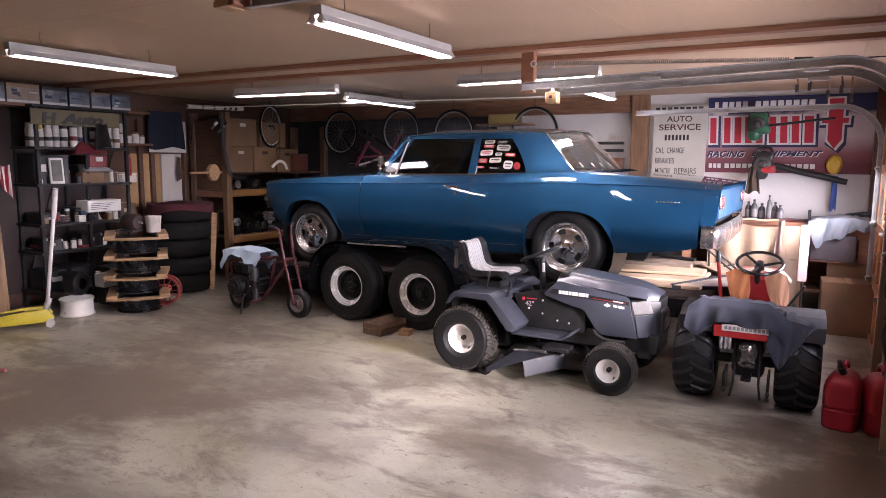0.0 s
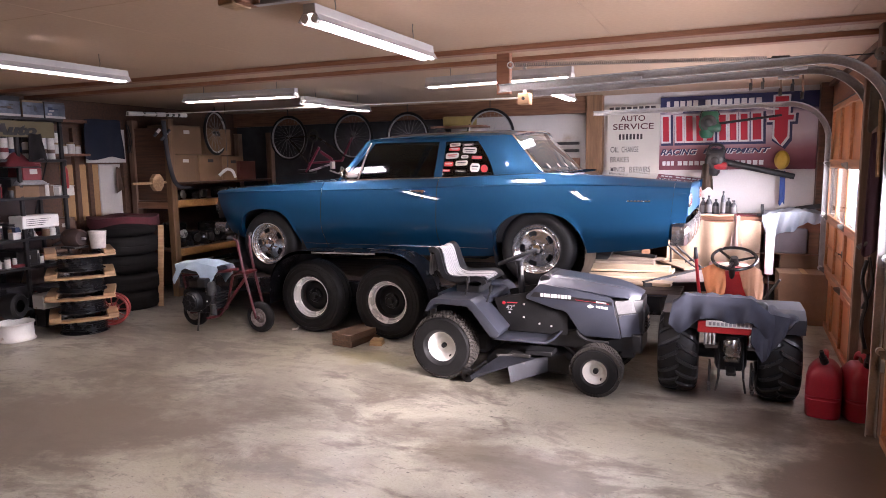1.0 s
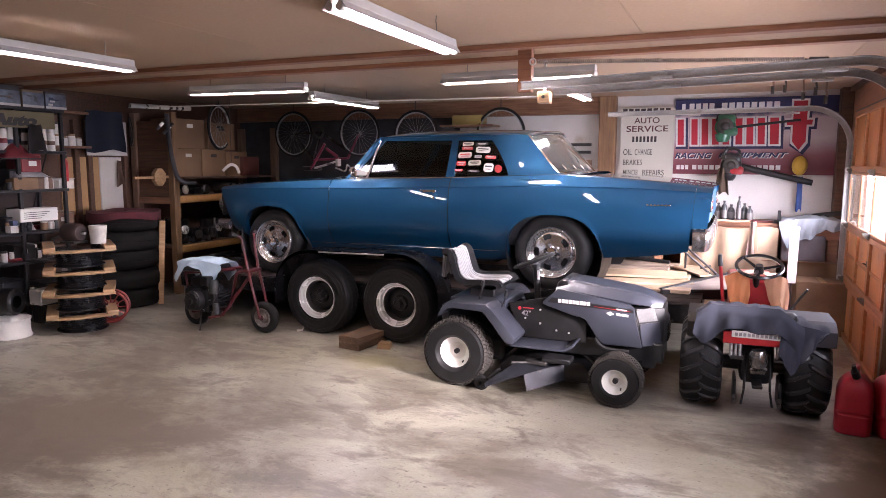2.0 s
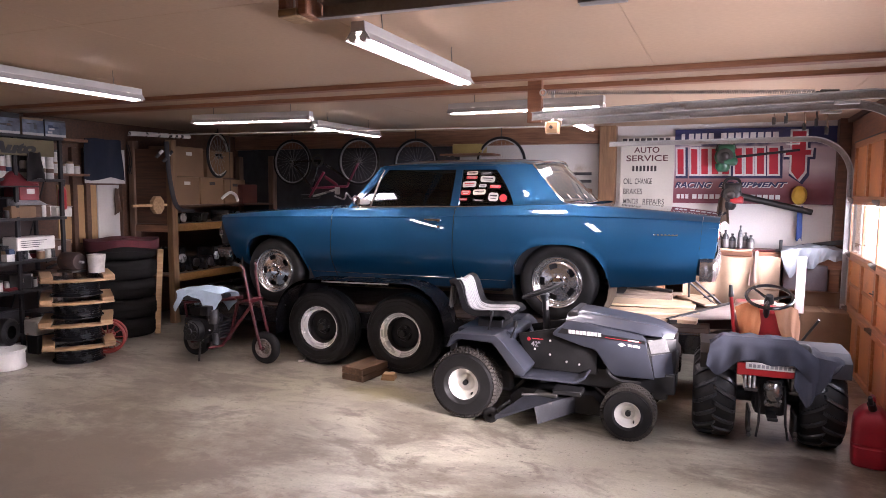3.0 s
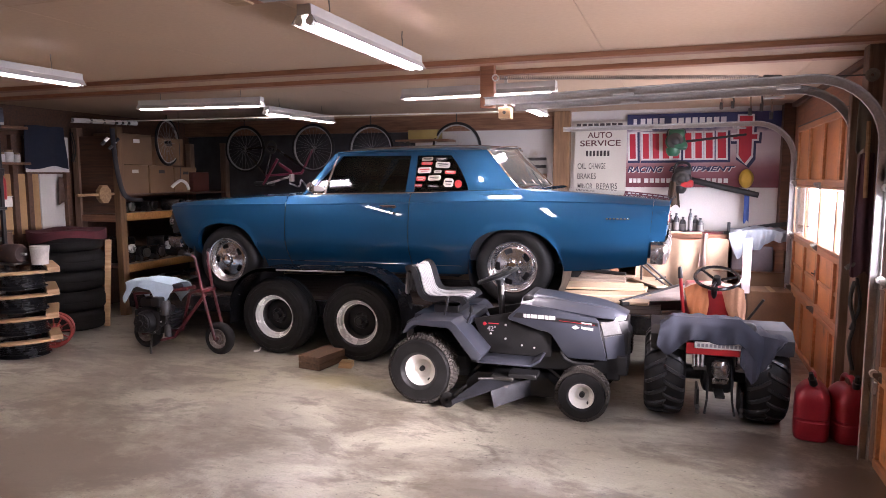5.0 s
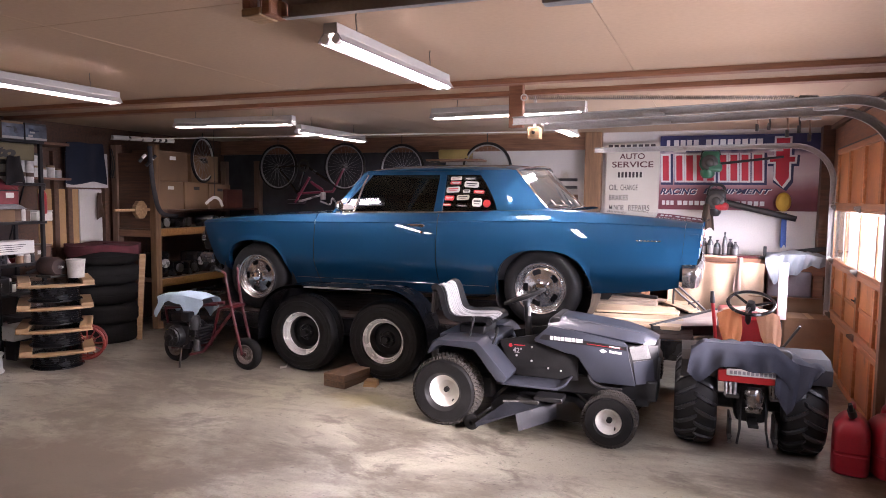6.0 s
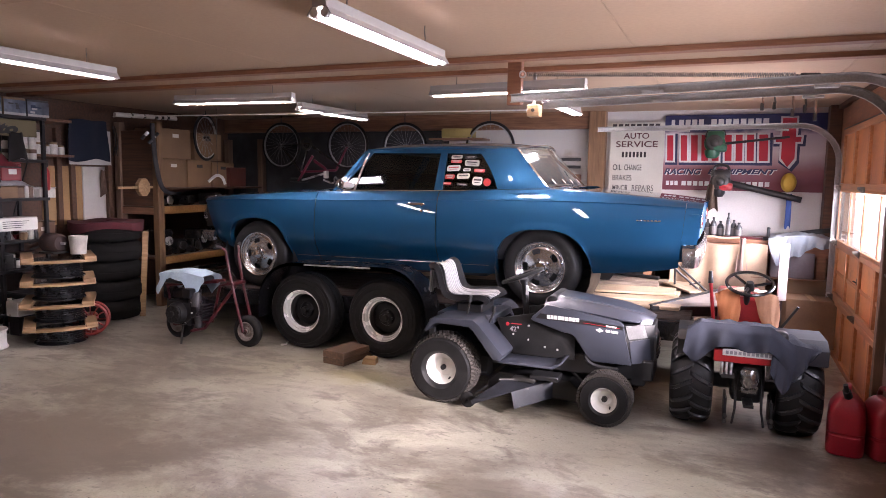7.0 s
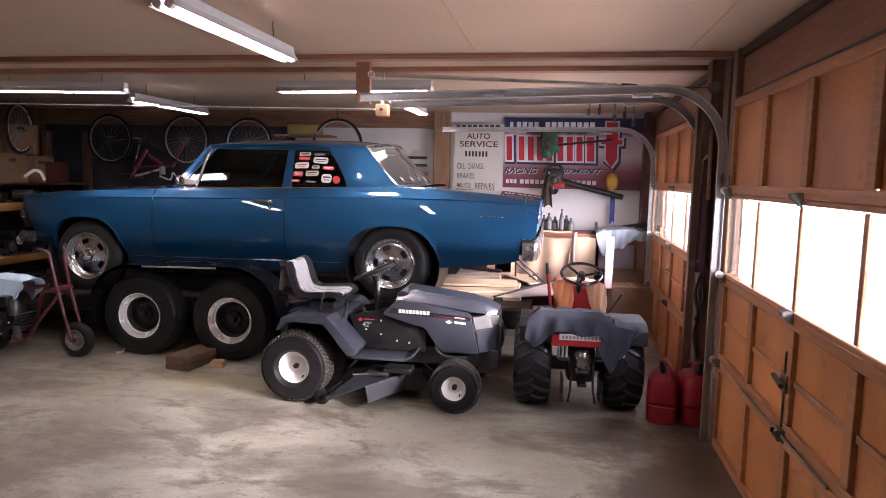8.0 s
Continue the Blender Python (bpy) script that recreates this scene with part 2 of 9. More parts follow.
def concrete():
    m = mat("concrete", (0.45, 0.43, 0.352), 0.33, col2=(0.23, 0.21, 0.165), var=0.22, scale=0.75, fine=60, bump=0.07)
    nt = m.node_tree
    b = nt.nodes["Principled BSDF"]
    src = b.inputs["Base Color"].links[0].from_socket
    tc = nt.nodes["Texture Coordinate"]
    # scale, from, to, colour, amount, detail, roughness, distortion: olive film, brown stains, oil, scuffs, rust, specks
    layers = ((0.55, 0.5, 0.68, (0.225, 0.205, 0.115), 0.55, 5, 0.55, 0.4), (0.7, 0.47, 0.6, (0.13, 0.11, 0.085), 0.8, 13, 0.68, 0.35),
              (1.7, 0.5, 0.59, (0.1, 0.082, 0.06), 0.78, 13, 0.7, 0.5), (4.5, 0.56, 0.66, (0.085, 0.066, 0.048), 0.62, 11, 0.68, 0.6),
              (3.2, 0.55, 0.76, (0.5, 0.455, 0.37), 0.3, 12, 0.7, 0.2), (2.4, 0.67, 0.71, (0.3, 0.15, 0.08), 0.4, 8, 0.65, 0.5),
              (42, 0.67, 0.71, (0.07, 0.058, 0.045), 0.8, 2, 0.5, 0), (7.5, 0.6, 0.64, (0.075, 0.06, 0.048), 0.55, 10, 0.7, 0.8), (26, 0.7, 0.76, (0.55, 0.51, 0.44), 0.2, 2, 0.5, 0),
              (75, 0.5, 0.8, (0.1, 0.085, 0.066), 0.4, 6, 0.75, 0), (11, 0.52, 0.75, (0.46, 0.42, 0.34), 0.26, 12, 0.75, 0.3), (150, 0.62, 0.72, (0.06, 0.05, 0.04), 0.45, 2, 0.5, 0))
    for k, (scale, lo, hi, col, amount, det, rgh, dist) in enumerate(layers):
        mp = nt.nodes.new("ShaderNodeMapping")
        mp.inputs["Scale"].default_value = (0.7, 1.25, 1)
        mp.inputs["Location"].default_value = (k * 4.1 + 7.3, 5.1 - k * 3.3, 0)
        n = nt.nodes.new("ShaderNodeTexNoise")
        n.inputs["Scale"].default_value, n.inputs["Detail"].default_value = scale, det
        n.inputs["Roughness"].default_value, n.inputs["Distortion"].default_value = rgh, dist
        r = nt.nodes.new("ShaderNodeMapRange")
        r.inputs["From Min"].default_value, r.inputs["From Max"].default_value, r.inputs["To Max"].default_value = lo, hi, amount
        x = nt.nodes.new("ShaderNodeMix")
        x.data_type = "RGBA"
        x.inputs[7].default_value = (*col, 1)
        link(nt, tc.outputs["Object"], mp.inputs[0])
        link(nt, mp.outputs[0], n.inputs["Vector"])
        link(nt, n.outputs["Fac"], r.inputs["Value"])
        link(nt, r.outputs[0], x.inputs[0])
        link(nt, src, x.inputs[6])
        src = x.outputs[2]
    # broad old spills and painted shade: x, y, half length, half width, turn, colour, amount
    # third ellipse paints the near door's shade; second only darkens behind the tractor
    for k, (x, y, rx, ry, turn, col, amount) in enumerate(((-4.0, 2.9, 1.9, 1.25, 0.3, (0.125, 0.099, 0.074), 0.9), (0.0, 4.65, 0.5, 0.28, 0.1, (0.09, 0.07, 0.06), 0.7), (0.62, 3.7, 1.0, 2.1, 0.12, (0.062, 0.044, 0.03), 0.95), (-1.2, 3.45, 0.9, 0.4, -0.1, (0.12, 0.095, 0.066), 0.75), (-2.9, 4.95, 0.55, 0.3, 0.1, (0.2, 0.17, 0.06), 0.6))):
        mp = nt.nodes.new("ShaderNodeMapping")
        mp.vector_type = "TEXTURE"
        mp.inputs["Location"].default_value, mp.inputs["Scale"].default_value, mp.inputs["Rotation"].default_value = (x, y, 0), (rx, ry, 4), (0, 0, turn)
        g = nt.nodes.new("ShaderNodeTexGradient")
        g.gradient_type = "SPHERICAL"
        n = nt.nodes.new("ShaderNodeTexNoise")
        n.inputs["Scale"].default_value, n.inputs["Detail"].default_value, n.inputs["Roughness"].default_value = 2.1, 13, 0.72
        a = nt.nodes.new("ShaderNodeMath")
        a.operation = "MULTIPLY_ADD"
        a.inputs[1].default_value = 0.55
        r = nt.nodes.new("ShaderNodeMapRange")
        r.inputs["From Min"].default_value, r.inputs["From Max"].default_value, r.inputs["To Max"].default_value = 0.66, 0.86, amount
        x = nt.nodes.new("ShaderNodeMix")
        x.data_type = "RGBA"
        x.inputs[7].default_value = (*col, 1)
        link(nt, tc.outputs["Object"], mp.inputs[0])
        link(nt, mp.outputs[0], g.inputs[0])
        link(nt, tc.outputs["Object"], n.inputs["Vector"])
        link(nt, g.outputs["Fac"], a.inputs[0])
        link(nt, n.outputs["Fac"], a.inputs[2])
        link(nt, a.outputs[0], r.inputs["Value"])
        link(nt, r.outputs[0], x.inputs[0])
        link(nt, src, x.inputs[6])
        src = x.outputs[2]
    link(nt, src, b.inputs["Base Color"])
    return m


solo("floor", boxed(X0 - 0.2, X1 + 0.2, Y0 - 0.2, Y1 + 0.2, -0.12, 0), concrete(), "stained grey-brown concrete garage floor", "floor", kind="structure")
bm = boxed(X0 - 0.2, X1 + 0.2, Y0 - 0.2, Y1 + 0.2, ZC + 0.008, ZC + 0.12)
xs, ys = [X0 - 0.2, -7.0, -5.77, -4.55, -3.32, -2.1, -0.87, 0.42, X1 + 0.2], [Y0 - 0.2, 0.15, 2.6, 5.03, 7.45, Y1 + 0.2]
for a, b in zip(xs, xs[1:]):
    for c, d in zip(ys, ys[1:]):
        box(bm, a + 0.0015, b - 0.0015, c + 0.0015, d - 0.0015, ZC, ZC + 0.0075)
solo("ceiling", bm, M_CEIL, "off-white painted panel ceiling with a dull sheen", "ceiling", kind="structure")
solo("ground", boxed(X1 + 0.2, 60, -60, 60, -0.14, -0.02), mat("snowy_ground", (0.86, 0.87, 0.88), 0.9, var=0.06), "pale ground outside the garage doors", "ground", kind="structure")
solo("wall_north", boxed(X0 - 0.2, X1 + 0.2, Y1, Y1 + 0.15, 0, ZC), M_WHITEWALL, "white panelled back wall of the garage", "wall", kind="structure")
solo("wall_west", boxed(X0 - 0.15, X0, Y0, Y1, 0, ZC), M_DARKWOOD, "dark brown boarded side wall", "wall", kind="structure")
solo("wall_south", boxed(X0 - 0.2, X1 + 0.2, Y0 - 0.15, Y0, 0, ZC), M_TAN, "plain boarded wall behind the open floor", "wall", kind="structure")

# east wall with two door openings
DOORS = ((2.06, 4.50), (5.21, 7.65))
bm = bmesh.new()
# the outer leaf stands back from the far side of each opening
for a, b in ((Y0, DOORS[0][0]), (DOORS[0][1], DOORS[1][0]), (DOORS[1][1], Y1)):
    box(bm, X1, X1 + 0.035, a, b, 0, 2.13)
    box(bm, X1 + 0.035, X1 + 0.15, a if a < 0 else a + 0.6, b, 0, 2.13)
box(bm, X1, X1 + 0.15, Y0, Y1, 2.13, ZC)
M_HEADER = wood("brown_header_wood", (0.43, 0.2, 0.11), (0.29, 0.13, 0.07), grain=(24, 2, 24))
solo("wall_east", bm, M_HEADER, "brown wood wall holding two overhead garage doors", "wall", kind="structure")


M_HINGE = mat("tarnished_hinge", (0.27, 0.245, 0.215), 0.4, 0.7, var=0.4, scale=20, bump=0.1)


def garage_door(y0, y1, label):
    """Sectional door: panels in rails, stiles and a row of four panes."""
    d = thing("garage_door", pose(0.68, y0, 0), label, "garage door", "overhead doors")
    w = y1 - y0
    rows = ((0.0, 0.53), (0.53, 1.05), (1.05, 1.55), (1.55, 2.1))
    n = 4
    for k, (a, b) in enumerate(rows):
        sec = new("section")
        sec.parent = d
        rail = 0.024 if k == 2 else 0.05
        for z, hgt in ((a + 0.0004, rail), (b - 0.0004 - rail, rail)):
            part("rail", boxed(0, 0.042, 0, w, z, z + hgt, 0.004), M_DOORRAIL, sec, smooth=0)
        for i in range(n + 1):
            c = w * i / n
            half = 0.035 if k != 2 else 0.016
            part("stile", boxed(0.002, 0.04 if k != 2 else 0.016, max(0, c - half), min(w, c + half), a + rail + 0.003, b - rail - 0.003, 0.003), M_DOORRAIL, sec, smooth=0)
        for i in range(n):
            ya, yb = w * i / n + 0.02, w * (i + 1) / n - 0.02
            if k == 2:
                p = part("pane", boxed(0.006, 0.01, ya, yb, a + 0.022, b - 0.022), M_PANE, sec, "clear window pane", smooth=0)
                p.visible_shadow = False
            else:
                part("panel", boxed(0.024, 0.034, ya, yb, a + 0.04, b - 0.04), M_DOORPANEL, sec, smooth=0)
                if k == 1:
                    part("mid_rail", boxed(0.014, 0.026, ya + 0.016, yb - 0.016, 0.755, 0.785, 0.003), M_DOORRAIL, sec, smooth=0)
    for z in (0.53, 1.05, 1.55):
        for i in (0, 2, 4):
            c = min(max(w * i / n, 0.05), w - 0.05)
            bm = boxed(-0.005, 0, c - 0.028, c + 0.028, z - 0.03, z + 0.03, 0.002)
            prism(bm, [(-0.045, z + 0.008), (-0.045, z + 0.026), (-0.004, z + 0.03), (-0.004, z - 0.03)], c - 0.024, c - 0.02, "xz")
            prism(bm, [(-0.045, z + 0.008), (-0.045, z + 0.026), (-0.004, z + 0.03), (-0.004, z - 0.03)], c + 0.02, c + 0.024, "xz")
            rod(bm, (-0.012, c - 0.03, z), (-0.012, c + 0.03, z), 0.007)
            part("hinge", bm, M_HINGE, d, "tarnished roller hinge")
            if i != 2:
                part("roller", rod(bmesh.new(), (-0.035, c - 0.012, z + 0.018), (-0.035, c + 0.012, z + 0.018), 0.022, None, 16), M_STEEL, d)
    return d


garage_door(*DOORS[0], "orange-brown wooden overhead door with a row of windows")
garage_door(*DOORS[1], "orange-brown wooden overhead door beside the banner wall")

# daylight in the two window rows: sky light falling in, and light thrown up by the snow
for k, (a, b) in enumerate(DOORS):
    for name, watts, aim in (("window_skylight", SKY_WATTS[k], 1.0), ("window_snowlight", SNOW_WATTS[k], 2.3)):
        lamp = new(name, bpy.data.lights.new(name, "AREA"))
        lamp.data.shape, lamp.data.size, lamp.data.size_y = "RECTANGLE", b - a - 0.4, 0.4
        lamp.data.energy, lamp.data.color = watts, (0.93, 0.97, 1.0)
        lamp.matrix_world = look((0.67, (a + b) / 2, 1.3), (-1, (a + b) / 2, aim))
        lamp.data.spread = radians(150)

# strips on the ceiling
for y in (4.62, 5.13):
    solo("ceiling_trim", boxed(X0, X1, y, y + 0.09, ZC - 0.035, ZC, 0.003), M_TRIM, "long red-brown wooden ceiling strip", "trim", kind="structure")


def tube_light(x, y, along, label="twin-tube fluorescent shop light, lit, hung under the ceiling", z=2.235):
    """Shop light: housing, flared reflector, sockets, two tubes, hooks."""
    d = thing("shop_light", pose(x, y, z, 0, 0, along), label, "shop light", "fluorescent shop lights")
    L = 0.61
    part("housing", prism(bmesh.new(), [(-0.034, 0.03), (0.034, 0.03), (0.031, 0.072), (-0.031, 0.072)], -L, L, "yz", 0.003), M_FIXTURE, d, smooth=0)
    bm = bmesh.new()
    for e in (-1, 1):
        prism(bm, [(e * 0.035, 0.031), (e * 0.058, -0.004), (e * 0.0555, -0.0055), (e * 0.032, 0.027)], -L, L, "yz")
    part("reflector", bm, M_FIXTURE, d, "white flared reflector", smooth=0)
    for s in (-1, 1):
        part("tube", rod(bmesh.new(), (-L + 0.03, s * 0.024, 0.006), (L - 0.03, s * 0.024, 0.006), 0.0165), M_TUBE, d, "glowing fluorescent tube")
        for e in (-1, 1):
            part("socket", rod(boxed(e * (L - 0.015) - 0.012, e * (L - 0.015) + 0.012, s * 0.024 - 0.012, s * 0.024 + 0.012, -0.012, 0.031, 0.004), (e * (L - 0.03), s * 0.024, 0.006), (e * L, s * 0.024, 0.006), 0.018), M_PAPER, d)
    for e in (-0.4, 0.4):
        part("hook", tube(bmesh.new(), [(e, 0, 0.07), (e + 0.004, 0, 0.1), (e + 0.002, 0.004, 0.14), (e, 0, ZC - z)], 0.003, 6), M_HINGE, d)
    return d


for x, y, along in ((-1.825, 3.28, 90), (-4.185, 3.17, 90), (-4.4, 5.24, 4.5), (-4.15, 6.53, 88), (-1.86, 5.2, -4), (-1.7, 6.46, 90)):
    tube_light(x, y, along)

# bright overcast distance outside the windows
bm = bmesh.new()
grid(bm, lambda u, v: (1.2 + 45 * math.sin(math.pi * u), 5 - 45 * math.cos(math.pi * u), -0.1 + 10 * v), 24, 1)
solo("backdrop", bm, glow("overcast_distance", (0.97, 0.985, 1.0), 11.0), "white overcast daylight outside the windows", "backdrop", kind="structure", smooth=0)

# ---- the blue coupe ----
M_BLUE = mat("metallic_blue_paint", (0.0015, 0.064, 0.15), 0.5, 0.74, var=0.1, scale=1.2, fine=900, bump=0.006, coat=1.0)
M_CARGLASS = glass("car_glass", (0.8, 0.88, 0.85), 0.01, 0.55)
# pale diffuse film stands in for the ceiling's reflection on the rear window
M_VEILEDGLASS = glass("veiled_rear_glass", (0.8, 0.88, 0.85), 0.03, 0.6, 0.06)
M_MAG = mat("polished_mag", (0.6, 0.6, 0.6), 0.17, 0.95, var=0.05, scale=20, bump=0.02)
M_DULLCHROME = mat("hazy_chrome", (0.33, 0.31, 0.3), 0.25, 0.9, var=0.1, bump=0.0)
M_VINYL = mat("black_vinyl", (0.02, 0.02, 0.022), 0.45, var=0.3, fine=160, bump=0.2)
M_LAMPRED = mat("red_lens", (0.35, 0.01, 0.012), 0.15, var=0.2, coat=0.6)
M_WINPAPER = mat("dusty_sticker", (0.34, 0.33, 0.31), 0.6, var=0.2)


def curve(pts):
    xs, ys = [p[0] for p in pts], [p[1] for p in pts]
    ts = [(ys[min(i + 1, len(pts) - 1)] - ys[max(i - 1, 0)]) / (xs[min(i + 1, len(pts) - 1)] - xs[max(i - 1, 0)]) for i in range(len(pts))]

    def f(x):
        x = min(max(x, xs[0]), xs[-1])
        i = max(k for k in range(len(xs) - 1) if xs[k] <= x)
        h = xs[i + 1] - xs[i]
        t = (x - xs[i]) / h
        return ys[i] * (1 + 2 * t) * (1 - t) ** 2 + ts[i] * h * t * (1 - t) ** 2 + ys[i + 1] * t * t * (3 - 2 * t) + ts[i + 1] * h * t * t * (t - 1)
    return f


TOPLINE = curve([(-0.72, 0.885), (-0.2, 0.925), (0.34, 0.955), (0.75, 0.972), (1.3, 0.985), (2.0, 1.0), (2.6, 1.028), (3.0, 1.036), (3.5, 1.007), (3.9, 0.973), (4.22, 0.938)])
CREASE = curve([(-0.72, 0.86), (-0.2, 0.882), (0.7, 0.897), (1.56, 0.912), (2.63, 0.94), (3.57, 0.937), (4.22, 0.905)])
HALF = curve([(-0.72, 0.86), (-0.55, 0.905), (-0.2, 0.94), (0.5, 0.958), (1.5, 0.962), (2.6, 0.962), (3.3, 0.958), (3.8, 0.94), (4.22, 0.9)])
SILL = curve([(-0.72, 0.44), (-0.5, 0.4), (-0.3, 0.31), (0.4, 0.268), (1.0, 0.265), (2.5, 0.285), (3.38, 0.353), (3.9, 0.408), (4.05, 0.44), (4.22, 0.5)])
ARCHES = ((0.0, 0.395, 0.705, 2.5), (2.935, 0.415, 0.705, 2.6))


def lower_edge(s):
    z = SILL(s)
    for c, hw, top, e in ARCHES:
        q = abs(s - c) / hw
        if q < 1:
            z = max(z, 0.3 + (top - 0.3) * (1 - q ** e) ** (1 / e))
    return z


def side_y(s, z):
    """Half width of the body at length s and height z."""
    w, zt, zc = HALF(s), TOPLINE(s), CREASE(s)
    if z > zc:
        return w * (1.01 - 0.05 * ((zc - 0.62) / 0.33) ** 2 - 0.045 * ((z - zc) / (zt - zc)) ** 1.4)
    t = (z - 0.62) / 0.33
    y = w * (1.01 - 0.05 * t * t) if z > 0.62 else w * (1.01 - 0.06 * ((0.62 - z) / 0.33) ** 2)
    return y - 0.42 * max(0, 0.5 + 0.012 * s - z)


def nose(s, z):
    """The front leans forward towards the top; the tail leans a little too."""
    f = min(max((-0.25 - s) / 0.47, 0), 1)
    r = min(max((s - 3.7) / 0.52, 0), 1)
    return s + f * (0.88 - z) * 0.42 + r * (z - 0.75) * 0.12


def stations(a, b, step=0.09):
    out = {a, b}
    n = max(2, round((b - a) / step))
    out |= {a + (b - a) * i / n for i in range(n + 1)}
    for c, hw, *_ in ARCHES:
        out |= {s for s in (c - hw * math.cos(math.pi * i / 40) * 0.9995 for i in range(41)) if a < s < b}
        out |= {s for s in (c - hw - 0.001, c + hw + 0.001) if a < s < b}
    ss = sorted(out)
    return [s for i, s in enumerate(ss) if i == 0 or s - ss[i - 1] > 0.0006]


def side_panel(name, a, b, side, parent, label="", foot=0.0):
    bm = bmesh.new()
    cols = []
    for s in stations(a, b):
        zb, zc, zt = max(lower_edge(s), foot), CREASE(s), TOPLINE(s)
        zs = [zb + (zc - 0.02 - zb) * k / 9 for k in range(10)] + [zc - 0.006, zc + 0.004] + [zc + 0.004 + (zt - zc - 0.004) * k / 4 for k in range(1, 5)]
        pts = [(nose(s, zb), side_y(s, zb) - 0.05, zb + 0.012), (nose(s, zb), side_y(s, zb) - 0.02, zb - 0.002)]
        for z in zs:
            y = side_y(s, z) + (0.006 if abs(z - zc) < 0.005 else 0)
            if z - zb < 0.03 and zb > SILL(s) + 0.02:
                y += 0.006
            pts.append((nose(s, z), y, z))
        y = side_y(s, zt)
        pts += [(nose(s, zt), y - 0.02, zt + 0.008), (nose(s, zt), y - 0.07, zt + 0.012)]
        cols.append([bm.verts.new((x, side * yy, z)) for x, yy, z in pts])
    for p, q in zip(cols, cols[1:]):
        for k in range(len(p) - 1):
            bm.faces.new((p[k], p[k + 1], q[k + 1], q[k]))
    return part(name, bm, M_BLUE, parent, label, smooth=32)


def top_sheet(name, a, b, parent, crown, label=""):
    def f(u, v):
        s = a + (b - a) * u
        w = side_y(s, TOPLINE(s)) - 0.072
        y = (2 * v - 1) * w
        q = abs(2 * v - 1)
        z = TOPLINE(s) + 0.012 + crown(s) * (1 - q ** 2.2) - 0.004 * (1 if 0.86 < q < 0.9 else 0)
        return (nose(s, TOPLINE(s)) + (0.05 if a > 2 else -0.02) * (1 - q * q) * (1 if abs(s - b) < 0.4 else 0.3) * (1 if a > 2 else -1), y, z)
    return part(name, grid(bmesh.new(), f, 14, 26), M_BLUE, parent, label)


def car_wheel(x, side, parent, tyre_w=0.23, r=0.335, lift=0.0):
    """Slotted alloy wheel with its tyre."""
    m = pose(x, side * 0.80, r + lift) @ (Matrix.Rotation(radians(-90 if side < 0 else 90), 4, "Z")) @ Matrix.Diagonal((1, 1.1, 1.1, 1))
    r = r / 1.1
    w = part("wheel", lathe(bmesh.new(), [(0.03, 0.02), (0.178, 0.02), (0.178, 0.09), (0.19, 0.09), (0.19, -0.08), (0.03, -0.08)], 32, m), M_BLACK, parent)
    h = tyre_w / 2
    pr = [(0.19, -h + 0.03), (0.2, -h + 0.012), (0.235, -h - 0.004), (0.275, -h + 0.004), (r - 0.012, -h + 0.022), (r, -h + 0.045), (r, 0)]
    pr += [(a, -b) for a, b in pr[-2::-1]]
    part("tyre", lathe(bmesh.new(), pr, 56, m), M_BLACKRUB, w, "black tyre")
    lip = [(0.164, 0.05), (0.166, 0.078), (0.17, 0.082), (0.174, 0.08), (0.177, 0.098), (0.182, 0.102), (0.186, 0.1), (0.19, 0.112), (0.199, 0.116), (0.204, 0.106), (0.199, 0.09)]
    part("rim", lathe(bmesh.new(), lip, 56, m), M_MAG, w, "polished alloy rim lip")
    bm = bmesh.new()
    n = 120
    face = ((0.04, 0.086), (0.052, 0.082), (0.07, 0.079), (0.088, 0.077), (0.1, 0.076), (0.106, 0.0755), (0.114, 0.075), (0.122, 0.0745), (0.13, 0.074), (0.138, 0.073), (0.146, 0.072), (0.152, 0.07), (0.162, 0.066), (0.176, 0.058))
    vs = [[bm.verts.new(m @ Vector((h0, q * math.cos(2 * math.pi * i / n), q * math.sin(2 * math.pi * i / n)))) for q, h0 in face] for i in range(n)]
    for i in range(n):
        j = (i + 1) % n
        ang = ((i + 0.5) / n * 5 % 1 - 0.5) * 72
        for k in range(len(face) - 1):
            mid = (face[k][0] + face[k + 1][0]) / 2
            if abs((mid - 0.125) / 0.0215) ** 3 + abs(ang / 16.5) ** 3 > 1:
                bm.faces.new((vs[i][k], vs[i][k + 1], vs[j][k + 1], vs[j][k]))
    rim_edges = [e for e in bm.edges if e.is_boundary and 0.1 < (m.inverted() @ e.verts[0].co).yz.length < 0.155]
    walls = bmesh.ops.extrude_edge_only(bm, edges=rim_edges)["geom"]
    back = m.to_3x3() @ Vector((-0.03, 0, 0))
    for v in walls:
        if isinstance(v, bmesh.types.BMVert):
            v.co += back
    part("slotted_face", bm, M_MAG, w, "polished five-slot wheel face", smooth=50)
    part("centre_cap", lathe(bmesh.new(), [(0.046, 0.08), (0.044, 0.1), (0.036, 0.118), (0.0, 0.122)], 24, m), M_CHROME, w)
    for i in range(5):
        t = 2 * math.pi * (i + 0.5) / 5
        c = Vector((0.082, 0.064 * math.cos(t), 0.064 * math.sin(t)))
        part("lug_nut", rod(bmesh.new(), m @ c, m @ (c + Vector((0.026, 0, 0))), 0.011, 0.008, 6), M_CHROME, w)
    return w


def glass_y(z):
    return 0.845 - 0.40 * (z - 1.0)


